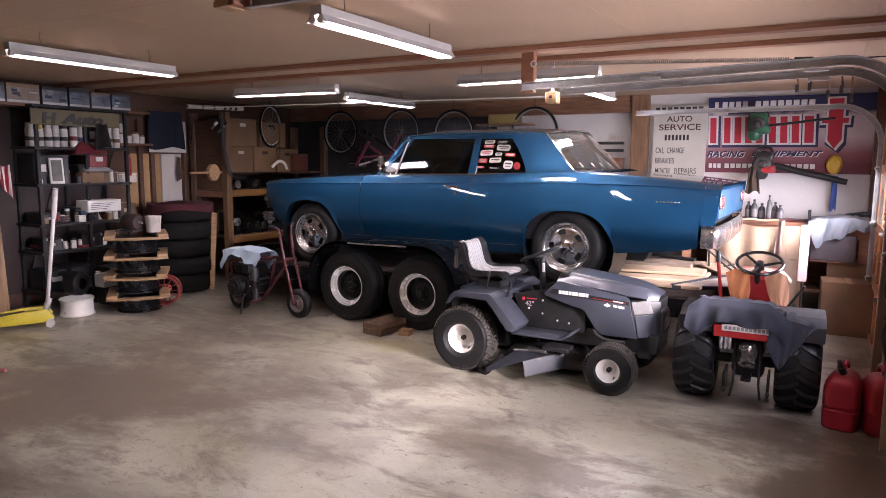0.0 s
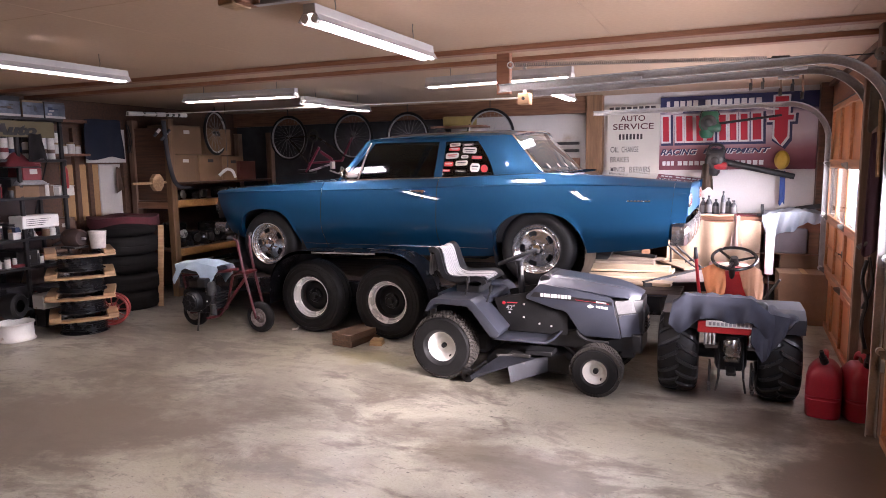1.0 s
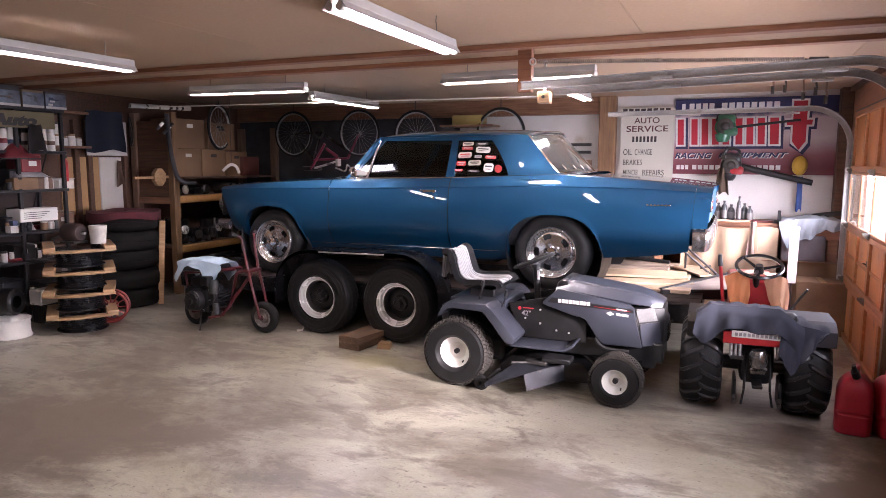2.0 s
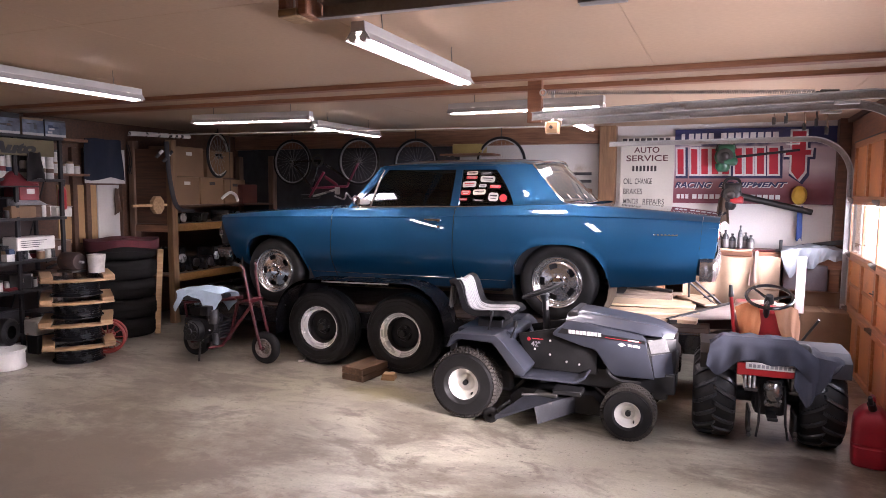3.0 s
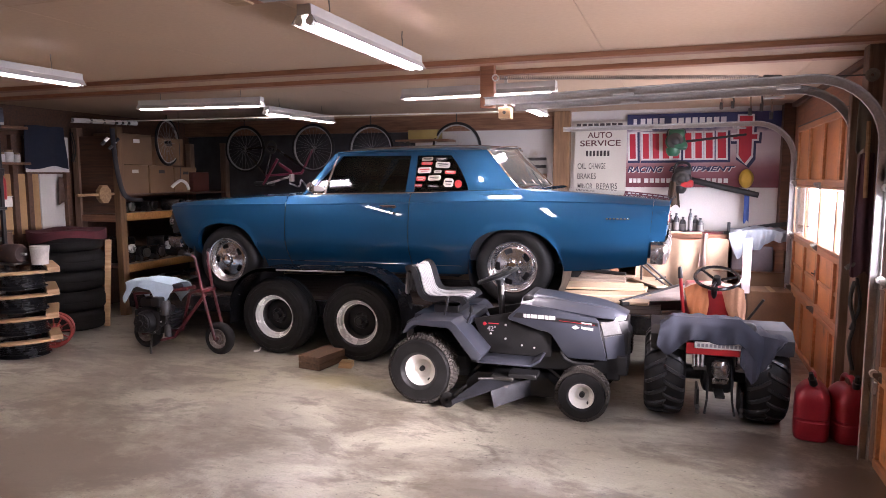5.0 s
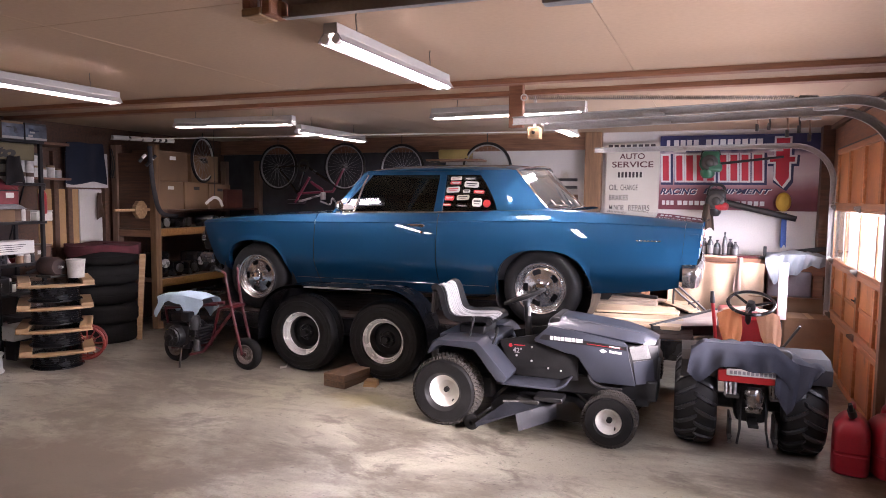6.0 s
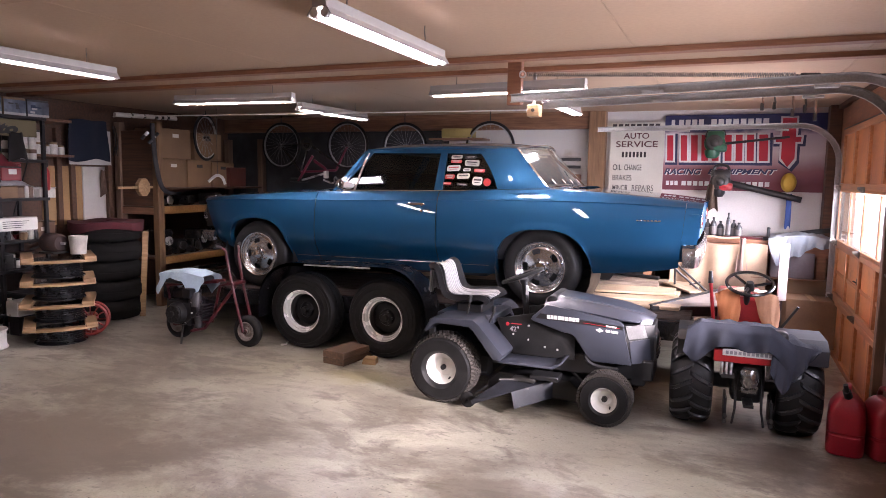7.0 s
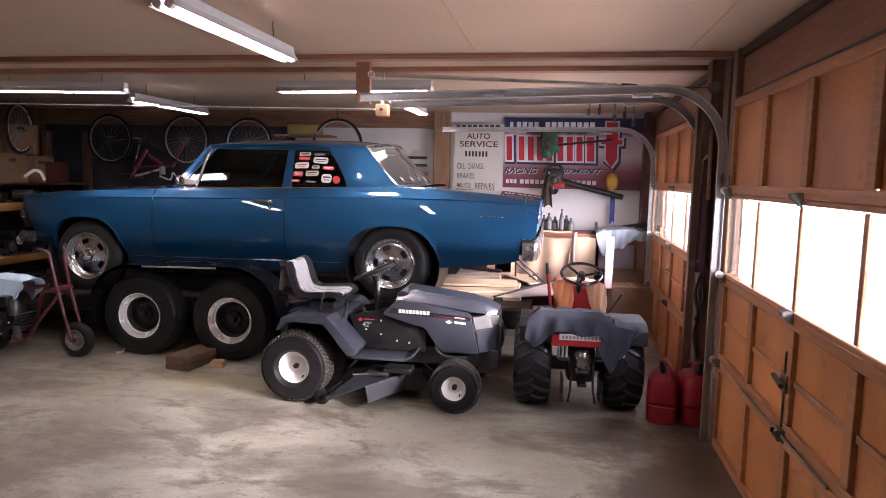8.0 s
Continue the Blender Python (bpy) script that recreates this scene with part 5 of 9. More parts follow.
def garden_tractor():
    o = pose(-0.12, 5.095, 0, 0, 0, 2)
    t = thing("garden_tractor", o, "small red garden tractor with chevron rear tyres", "garden tractor")
    bar_tyre(-0.335, -1, t)
    bar_tyre(0.292, 1, t)
    part("axle_housing", rod(boxed(-0.1, 0.1, -0.17, 0.35, 0.2, 0.46, 0.04, seg=2), (-0.3, 0, 0.295), (0.3, 0, 0.295), 0.05), M_BLACK, t)
    part("frame", boxed(-0.13, 0.13, 0.2, 1.2, 0.28, 0.42, 0.01), M_RED, t)
    part("rear_plate", boxed(-0.213, 0.135, -0.285, -0.265, 0.485, 0.565, 0.006), M_RED, t, "red rear plate")
    bar = part("seat_plate", boxed(-0.163, 0.132, -0.293, -0.285, 0.53, 0.573, 0.003), M_PAPER, t, "white rear name plate")
    for k in range(11):
        part("marking", boxed(-0.145 + k * 0.0245, -0.128 + k * 0.0245, -0.2955, -0.292, 0.541, 0.562), M_GREYMARK, bar, smooth=0)
    part("seat_base", boxed(-0.17, 0.17, -0.26, 0.16, 0.5, 0.66, 0.04, seg=2), M_BLACK, t)
    part("seat_back", boxed(-0.21, 0.21, -0.26, -0.17, 0.58, 0.7, 0.035, seg=3), M_VINYL, t, "low black seat back")
    for s in (-1, 1):
        a = [(-0.24, 0.5), (-0.25, 0.6), (-0.15, 0.645), (0.15, 0.645), (0.3, 0.58), (0.38, 0.4), (0.36, 0.4), (0.28, 0.56), (0.14, 0.625), (-0.14, 0.625), (-0.23, 0.585)]
        part("rear_fender", prism(bmesh.new(), a, s * 0.17, s * 0.43, "yz", 0.003), M_BLACK if s < 0 else mat("grey_fender", (0.045, 0.047, 0.056), 0.6, var=0.2), t)
        # seat springs: stacked coils
        for k in range(3):
            part("spring", lathe(bmesh.new(), [(0.0, 0.4)] + [(0.0115 if i % 2 else 0.0095, 0.4 + 0.115 * i / 30) for i in range(31)] + [(0.0, 0.515)], 10, pose(s * 0.11 + s * 0.026 * k, -0.272, 0) @ UP), mat("dull_spring", (0.34, 0.33, 0.32), 0.35, 0.6, var=0.3, scale=30), t, "dull tight coil spring")
        part("spring_mount", boxed(s * 0.09, s * 0.16, -0.29, -0.24, 0.39, 0.408, 0.003), M_DARKSTEEL, t)
        part("lift_arm", rod(rod(bmesh.new(), (s * 0.07, -0.22, 0.42), (s * 0.075, -0.3, 0.2), 0.008), (s * 0.075, -0.3, 0.2), (s * 0.09, -0.32, 0.11), 0.007), M_BLACKRUB, t)
        part("hitch_plate", boxed(s * 0.13 - 0.008, s * 0.13 + 0.008, -0.3, -0.1, 0.1, 0.26, 0.004), M_BLACKRUB, t)
        for z in (0.115, 0.15):
            part("hitch_bolt", rod(bmesh.new(), (s * 0.13, -0.31, z), (s * 0.13, -0.285, z), 0.014, 0.012, 6), M_DARKSTEEL, t)
    bm = lathe(bmesh.new(), [(0.0, -0.06), (0.045, -0.055), (0.055, -0.02), (0.055, 0.03), (0.04, 0.055), (0.0, 0.06)], 20, pose(0.0, -0.27, 0.40) @ UP)
    for k in range(4):
        rod(bm, (-0.04 + 0.027 * k, -0.29, 0.33), (-0.04 + 0.027 * k, -0.31, 0.33 + 0.02 * (k % 2)), 0.011, 0.009, 6)
    box(bm, -0.05, 0.05, -0.29, -0.25, 0.3, 0.345, 0.008)
    part("gear_case", bm, mat("worn_case_metal", (0.32, 0.31, 0.3), 0.25, 0.85, var=0.5, scale=16, bump=0.2), t, "shiny metal gear case cover")
    part("drawbar", boxed(-0.03, 0.03, -0.33, -0.1, 0.22, 0.24, 0.004), M_BLACKRUB, t)
    # bonnet, dash, steering
    part("hood", prism(bmesh.new(), [(0.42, 0.42), (0.42, 0.74), (0.5, 0.78), (1.22, 0.75), (1.27, 0.68), (1.27, 0.42)], -0.16, 0.15, "yz", 0.02), M_RED, t, "red engine hood")
    part("dash", boxed(-0.17, 0.17, 0.36, 0.43, 0.5, 0.8, 0.02), M_RED, t, "red dash panel")
    part("column", rod(bmesh.new(), (0, 0.42, 0.66), (0.0, 0.325, 0.88), 0.022), M_BLACK, t)
    q = pose(0.012, 0.325, 0.895, 24, 0, 0)
    part("steering_wheel", tube(bmesh.new(), [q @ Vector((0.149 * math.cos(a), 0.149 * math.sin(a), 0.01)) for a in (2 * math.pi * k / 36 for k in range(36))], 0.012, 8, closed=True), M_BLACKPAINT, t, "thin black steering wheel")
    for a in (2.3, 0.2, 4.4):
        part("spoke", rod(bmesh.new(), q @ Vector((0, 0, -0.015)), q @ Vector((0.144 * math.cos(a), 0.144 * math.sin(a), 0.008)), 0.012, 0.009, 6), M_BLACKPAINT, t)
    part("wheel_hub", rod(bmesh.new(), q @ Vector((0, 0, -0.035)), q @ Vector((0, 0, 0.02)), 0.034, 0.024), M_BLACK, t)
    part("gear_lever", rod(bmesh.new(), (-0.21, 0.15, 0.62), (-0.245, 0.13, 0.93), 0.012), M_RED, t, "red gear lever")
    part("grip", rod(bmesh.new(), (-0.244, 0.131, 0.92), (-0.25, 0.127, 1.0), 0.018, 0.012), M_BLACK, t)
    part("lift_lever", rod(bmesh.new(), (0.2, 0.2, 0.62), (0.3, 0.16, 0.79), 0.009), M_DARKSTEEL, t)
    for s in (-1, 1):
        m = pose(s * 0.3, 1.12, 0.19)
        part("front_wheel", lathe(bmesh.new(), [(0.0, 0.03), (0.09, 0.03), (0.1, 0.06), (0.17, 0.06), (0.19, 0.03), (0.19, -0.03), (0.17, -0.06), (0.1, -0.06), (0.0, -0.03)], 28, m), M_BLACKRUB, t, "black front tyre")
    part("front_axle", boxed(-0.28, 0.28, 1.09, 1.15, 0.17, 0.25, 0.01), M_BLACK, t)
    return t


garden_tractor()


def jacket():
    """Dark cloth thrown over the seat and one fender, in folds."""
    o = pose(-0.135, 5.095, -0.038, 0, 0, 2)

    def over(u, v):
        x = -0.36 + 0.62 * u
        fold = 0.024 * math.sin(u * 15 + 3 * v) + 0.012 * math.sin(u * 31 + 1 - 4 * v) + 0.003 * math.sin(u * 60 + 9 * v)
        y0, z0 = 0.1, 0.70
        side = max(0, abs(u - 0.45) - 0.33) * 0.5
        drop = 0.15 + 0.09 * max(0, 1 - abs(u - 0.12) * 5.5) - 0.05 * max(0, 1 - u * 12) + 0.016 * math.sin(u * 13) + 0.05 * max(0, u - 0.75) * 4
        if v < 0.5:
            return (x, y0 - (y0 + 0.27) * v * 2, 0.70 + 0.065 * math.sin(min(v * 2, 1) * 1.5) - side + 0.006 * math.sin(u * 30 + v * 9) + 0.009 * math.sin(u * 13 - v * 14))
        k = (v - 0.5) * 2
        z = 0.765 - side - drop * k
        return (x - 0.02 * k * (1 - u), -0.27 - 0.03 * min(k * 4, 1) - fold * k - 0.01 * k, z)
    ob = solo("jacket", drape(bmesh.new(), over, 44, 22), M_DENIM, "crumpled dark blue jacket draped over the tractor seat", "jacket", o)

    def sleeve(u, v):
        x = 0.14 + 0.26 * u
        ridge = 0.70 - 0.05 * u
        if v < 0.45:
            return (x, 0.12 - 0.38 * v / 0.45, ridge - 0.02 + 0.02 * math.sin(v * 5) + 0.006 * math.sin(u * 16))
        k = (v - 0.45) / 0.55
        drop = 0.32 - 0.42 * abs(u - 0.3) - 0.03 * u
        return (x - 0.02 * k, -0.26 - 0.05 * k - 0.014 * math.sin(u * 19 + 2 * k) * k - 0.006 * math.sin(u * 37) * k, ridge - 0.015 - drop * k)
    part("sleeve", drape(bmesh.new(), sleeve, 24, 20), M_DENIM, ob, "hanging jacket side")


jacket()


def orange_cloth(x0, x1, lean, label, m):
    def f(u, v):
        q = 2 * u - 1
        w = (x1 - x0) * (0.98 + 0.14 * math.sin(v * 3) - 0.5 * v)
        x = (x0 + x1) / 2 + w * q / 2
        top = 0.86 - 0.04 * abs(q)
        return (x + lean * v, 0.335 - 0.02 * v - 0.045 * (1 - q * q) * (0.4 + 0.6 * v) + 0.006 * math.sin(q * 9 + v * 6), top - (0.215 + 0.02 * (1 - q * q)) * v)
    return solo("orange_cloth", drape(bmesh.new(), f, 14, 14, 0.008), m, label, "cloth", pose(-0.12, 5.095, 0, 0, 0, 2), "orange cloths")


orange_cloth(-0.205, -0.045, 0.025, "faded orange cloth hanging beside the tractor steering column", M_ORANGECLOTH)
orange_cloth(0.045, 0.195, 0.04, "pale orange cloth hanging beside the tractor steering column", mat("pale_orange_cloth", (0.72, 0.4, 0.24), 0.9, var=0.2, scale=6, fine=200, bump=0.3))


def hood_cloth(u, v):
    x = -0.2 + 0.42 * u
    return (x, 0.44 + 0.3 * v + 0.01 * math.sin(u * 9), 0.80 + 0.035 * math.sin(u * math.pi) - 0.02 * v + 0.006 * math.sin(u * 15 + v * 7) - 0.16 * max(0, abs(2 * u - 1) - 0.72))


solo("pale_cloth", drape(bmesh.new(), hood_cloth, 24, 14, 0.008), mat("pale_peach_cloth", (0.72, 0.56, 0.44), 0.9, var=0.2, fine=200, bump=0.3), "pale peach cloth laid over the tractor hood", "cloth", pose(-0.12, 5.095, 0, 0, 0, 2))


def gas_can(x, y, rz, label):
    c = thing("gas_can", pose(x, y, 0, 0, 0, rz), label, "gas can", "red fuel cans")
    bm = bmesh.new()
    secs = ((0.0, 0.085, 0.115), (0.008, 0.097, 0.127), (0.02, 0.1, 0.13), (0.12, 0.102, 0.132), (0.126, 0.097, 0.127), (0.138, 0.097, 0.127), (0.144, 0.102, 0.132), (0.25, 0.1, 0.13), (0.285, 0.092, 0.124), (0.315, 0.073, 0.11), (0.34, 0.05, 0.09), (0.352, 0.025, 0.06))
    rings = [[bm.verts.new((a * math.copysign(abs(math.cos(q)) ** 0.45, math.cos(q)), b * math.copysign(abs(math.sin(q)) ** 0.45, math.sin(q)), z)) for q in (2 * math.pi * (i + 0.5) / 28 for i in range(28))] for z, a, b in secs]
    for p, q in zip(rings, rings[1:]):
        for i in range(28):
            bm.faces.new((p[i], p[(i + 1) % 28], q[(i + 1) % 28], q[i]))
    bm.faces.new(rings[0][::-1])
    bm.faces.new(rings[-1])
    part("body", bm, M_REDPLASTIC, c)
    part("handle", tube(bmesh.new(), bend([(0, 0.1, 0.31), (0, 0.07, 0.385), (0, -0.02, 0.4), (0, -0.07, 0.37)], 5), 0.017, 10), M_REDPLASTIC, c)
    part("spout", rod(rod(bmesh.new(), (0, -0.09, 0.36), (-0.012, -0.12, 0.4), 0.024, 0.022), (-0.012, -0.12, 0.4), (-0.02, -0.14, 0.44), 0.016, 0.012), M_BLACK, c, "black spout")
    return c


gas_can(0.435, 4.9, -8, "red plastic gas can on the floor by the tractor tyre")
gas_can(0.635, 4.91, 12, "red plastic gas can on the floor against the door post")

# ---- door hardware ----
M_TRACK = mat("old_galvanised_track", (0.44, 0.425, 0.405), 0.36, 0.25, var=0.3, scale=5, bump=0.06, wear=0.15, wear_col=(0.25, 0.22, 0.2))


def track(y, x_end, z_top, label, xv=0.58, rise=0.0):
    d = thing("door_track", pose(0, y, 0), label, "door track", "overhead door tracks")
    R = 0.36
    path = [Vector((xv, 0, 0.02)), Vector((xv, 0, z_top - R))] + [Vector((xv - R + R * math.cos(a), 0, z_top - R + R * math.sin(a))) for a in (math.pi / 2 * k / 10 for k in range(1, 11))] + [Vector((x_end, 0, z_top - 0.01 + rise))]
    bm = bmesh.new()
    prof = [(-0.026, -0.012), (-0.026, 0.014), (-0.02, 0.024), (0.02, 0.024), (0.026, 0.014), (0.026, -0.012), (0.022, -0.012), (0.022, 0.012), (0.017, 0.02), (-0.017, 0.02), (-0.022, 0.012), (-0.022, -0.012)]
    rings = []
    for i, p in enumerate(path):
        t = (path[min(i + 1, len(path) - 1)] - path[max(i - 1, 0)]).normalized()
        n = Vector((-t.z, 0, t.x))
        rings.append([bm.verts.new(p + n * a + Vector((0, b, 0))) for a, b in prof])
    for p, q in zip(rings, rings[1:]):
        for k in range(len(prof)):
            j = (k + 1) % len(prof)
            bm.faces.new((p[k], p[j], q[j], q[k]))
    part("channel", bm, M_TRACK, d, "galvanised channel")
    for z in (0.4, 1.0, 1.6):
        part("bracket", boxed(xv, 0.765, 0.02, 0.05, z, z + 0.07, 0.003), M_STEEL, d)
    for x in (0.1, -0.8):
        part("splice_plate", boxed(x, x + 0.12, -0.014, 0.028, z_top - 0.05, z_top - 0.034, 0.002), M_TRACK, d)
    return d


track(4.53, -1.61, 2.165, "galvanised overhead door track running to a wood hanger", 0.64, -0.045)
track(2.0, -1.57, 2.155, "galvanised overhead door track ending at a notched wood hanger", 0.64, 0.017)
track(5.16, -1.56, 2.18, "galvanised overhead door track beside the ceiling spring", 0.64, -0.04)
track(7.705, -1.61, 2.15, "galvanised overhead door track below the banner top", 0.665, -0.005)


def spring(y, x0, x1, z, label, fall=0.0):
    d = thing("door_spring", pose(0, y, z) @ Matrix.Translation((x0, 0, 0)) @ Matrix.Rotation(math.atan2(fall, x1 - x0), 4, "Y") @ Matrix.Translation((-x0, 0, 0)), label, "door spring", "extension springs")
    turns = int((x1 - x0) / 0.0125)
    part("coil", tube(bmesh.new(), [(x0 + (x1 - x0) * k / (turns * 8), 0.012 * math.cos(2 * math.pi * k / 8), 0.012 * math.sin(2 * math.pi * k / 8)) for k in range(turns * 8 + 1)], 0.003, 5), M_HINGE, d, "long dark steel coil")
    part("cable", tube(bmesh.new(), [(x1, 0, 0), (x1 + 0.1, 0, -0.01), (0.57, 0, 0.01)], 0.004, 6), M_DARKSTEEL, d)
    part("eye_hook", tube(bmesh.new(), [(x0 - 0.03 + 0.02 * math.cos(a), 0, 0.02 * math.sin(a)) for a in (2 * math.pi * k / 12 for k in range(12))], 0.005, 6, closed=True), M_STEEL, d)
    part("clevis", boxed(x1 + 0.02, x1 + 0.12, -0.012, 0.012, -0.02, 0.012, 0.005), M_DARKSTEEL, d)
    part("pulley", lathe(bmesh.new(), [(0.01, -0.01), (0.033, -0.01), (0.037, -0.007), (0.03, 0.0), (0.037, 0.007), (0.033, 0.01), (0.01, 0.01), (0.01, -0.01)], 24, pose(0.595, 0, 0.01) @ SIDE), M_HINGE, d, "steel cable pulley")
    return d


spring(4.66, -1.54, 0.02, 2.275, "dark extension spring stretched above the door track", 0.07)

hb = thing("hanger_block", pose(-1.65, 4.74, 0), "red-brown wooden hanger post under the ceiling", "hanger")
part("post", boxed(-0.048, 0.048, 0, 0.06, 2.09, ZC, 0.004), M_TRIM, hb)
part("bolt", rod(bmesh.new(), (0, -0.006, 2.13), (0, 0.0, 2.13), 0.012, None, 6), M_STEEL, hb)
hb = thing("hanger_block", pose(-1.64, 5.19, -0.115), "small yellow wooden hanger block under the ceiling", "hanger")
part("post", boxed(-0.045, 0.045, 0, 0.09, 2.17, 2.255, 0.004), M_LUMBER, hb)
part("strap", boxed(-0.01, 0.01, 0.03, 0.05, 2.255, ZC + 0.115), M_STEEL, hb)
part("bolt", rod(bmesh.new(), (0.0, -0.006, 2.215), (0.0, 0.002, 2.215), 0.014, None, 6), M_DARKSTEEL, hb)
hb = thing("hanger_block", pose(-1.625, 1.94, -0.03), "red-brown wooden hanger with a dark notch under the ceiling", "hanger")
part("post", boxed(0.018, 0.05, 0, 0.09, 2.168, ZC + 0.03, 0.004), M_TRIM, hb)
part("post", boxed(-0.05, -0.022, 0.0, 0.09, 2.19, ZC + 0.03, 0.004), M_TRIM, hb)
part("foot", boxed(-0.05, 0.017, -0.004, 0.085, 2.165, 2.1895, 0.004), M_LUMBER, hb, "pale wooden foot block")
part("eye_screw", tube(bmesh.new(), [(-0.005, 0.02, 2.19), (-0.005, 0.02, 2.22), (0.003, 0.02, 2.235), (-0.006, 0.02, 2.245)], 0.003, 6), M_STEEL, hb)
solo("conduit", tube(bmesh.new(), [(-6.75, 6.02, 2.225), (-4.5, 6.02, 2.205), (-1.9, 6.02, 2.185)], 0.006, 6), M_WHITEPAINT, "thin white conduit strung under the ceiling", "conduit")

# door posts and jambs, with what hangs there
area(-0.12, -0.41)
M_POST = wood("weathered_post", (0.27, 0.165, 0.11), (0.15, 0.09, 0.06), 0.6, grain=(28, 28, 2))
post = thing("door_post", pose(0, 0, 0), "weathered brown timber post between the garage doors", "door post")
for x0, x1, y0, y1, z1 in ((0.81, 0.88, 4.94, 5.04, ZC), (0.8, 0.88, 5.06, 5.2, ZC), (0.7, 0.88, 5.46, 5.53, 2.16), (0.745, 0.88, 5.3, 5.44, ZC)):
    part("stud", boxed(x0, x1, y0, y1, 0, z1, 0.005), M_POST, post)
area(-0.12)
for a, b in DOORS:
    for y in (a - 0.03, b - 0.004):
        solo("door_jamb", boxed(0.846, 0.88, y, y + 0.034, 0, 2.13, 0.002), M_BROWNWOOD, "brown jamb strip at the garage door edge", "jamb", kind="structure")
    solo("door_header", boxed(0.85, 0.88, a - 0.05, b + 0.05, 2.112, 2.35, 0.006), M_HEADER, "dark brown beam over the garage door", "header", kind="structure")
    solo("door_seal", boxed(0.8, 0.876, a - 0.01, b + 0.01, 2.1, 2.111, 0.001), M_BLACK, "black strip over the garage door", "seal", kind="structure")
    for y in (a, b - 0.012):
        solo("door_casing", boxed(0.884, 0.912, y, y + 0.012, 0, 2.1, 0.001), M_WHITEPAINT, "white painted outer casing of the garage door", "casing", kind="structure")
solo("ceiling_trim", boxed(0.83, 0.88, 1.6, 8.55, ZC - 0.045, ZC, 0.003), M_DARKWOOD, "dark wooden strip where ceiling and door wall meet", "trim", kind="structure")


def hang(bm, p, w, h, d=(0, 1, 0), folds=3, depth=0.02, taper=0.0, ph=0.0, nu=18, nv=18, ragged=0.02, thick=0.006):
    """A cloth hanging from its top edge: centre p, width along d, folds growing downward."""
    p, d = Vector(p), Vector(d).normalized()
    n = Vector((-d.y, d.x, 0))

    def f(u, v):
        q = 2 * u - 1
        return p + d * (q * w / 2 * (1 - taper * (1 - v))) + n * (depth * math.sin(folds * math.pi * u + ph) * (0.35 + 0.65 * v) + 0.3 * depth * math.sin(7 * u + 5 * v)) + Vector((0, 0, -h * v - ragged * v * math.sin(u * 7 + ph) - 0.25 * ragged * (1 - v) * math.cos(u * 11)))
    return grid(bm, f, nu, nv, thick)


area(-0.12, -0.41)
solo("hanging_rag", hang(bmesh.new(), (0.76, 5.275, 1.76), 0.12, 0.72, (1, 0.2, 0), 3, 0.014, 0.3), mat("plum_cloth", (0.085, 0.04, 0.055), 0.95, var=0.3, fine=200, bump=0.4), "dull purple rag hanging on the door post", "rag")
solo("hanging_rag", hang(bmesh.new(), (0.735, 5.275, 2.08), 0.09, 0.3, (1, 0.2, 0), 2, 0.01, 0.2), mat("olive_cloth", (0.16, 0.14, 0.11), 0.95, var=0.3, fine=200, bump=0.4), "grey-green rag hanging on the door post", "rag")
bm = tube(bmesh.new(), [(0.755, 5.262, 1.95), (0.76, 5.26, 1.5)], 0.012, 8)
solo("wood_stick", bm, M_LUMBER, "pale stick hung on the door post", "stick")
bm = tube(bmesh.new(), bend([(0.74, 5.28, 1.0), (0.72, 5.27, 0.88), (0.75, 5.28, 0.74), (0.73, 5.28, 0.6), (0.76, 5.285, 0.45)], 6), 0.012, 8)
tube(bm, bend([(0.75, 5.28, 1.02), (0.775, 5.28, 0.85), (0.73, 5.28, 0.7)], 6), 0.01, 8)
solo("hung_cable", bm, M_BLACK, "bunched black cable hanging on the post", "cable")
solo("latch_handle", rod(rod(bmesh.new(), (0.805, 5.3, 1.16), (0.72, 5.28, 1.1), 0.01), (0.735, 5.283, 1.11), (0.685, 5.27, 1.075), 0.014), M_HINGE, "dark latch handle sticking out of the post", "handle")
area(-0.12)
for y in (3.3,):
    lk = thing("door_lock", pose(0.80, y, 0), "dark steel slide lock on the garage door", "lock")
    part("bar", boxed(-0.008, 0.0, -0.006, 0.006, 0.56, 0.9, 0.002), M_HINGE, lk)
    part("plate", boxed(-0.01, 0.0, -0.035, 0.035, 0.72, 0.8, 0.003), M_HINGE, lk)
    part("handle", rod(bmesh.new(), (-0.035, -0.06, 0.76), (-0.035, 0.05, 0.78), 0.011), M_DARKSTEEL, lk)
    part("bolt_bar", boxed(-0.018, -0.008, -0.55, 0.6, 0.531, 0.545, 0.002), M_HINGE, lk)
    part("catch", boxed(-0.03, 0.0, -0.035, 0.035, 0.505, 0.56, 0.006), M_HINGE, lk)
lk = thing("door_lock", pose(0.80, 6.43, 0), "dark steel slide lock on the far garage door", "lock")
part("plate", boxed(-0.006, 0.0, -0.018, 0.018, 0.81, 0.86, 0.002), M_HINGE, lk)
part("handle", rod(bmesh.new(), (-0.008, -0.012, 0.83), (-0.024, 0.012, 0.836), 0.006), M_DARKSTEEL, lk)

area(0, -0.4)
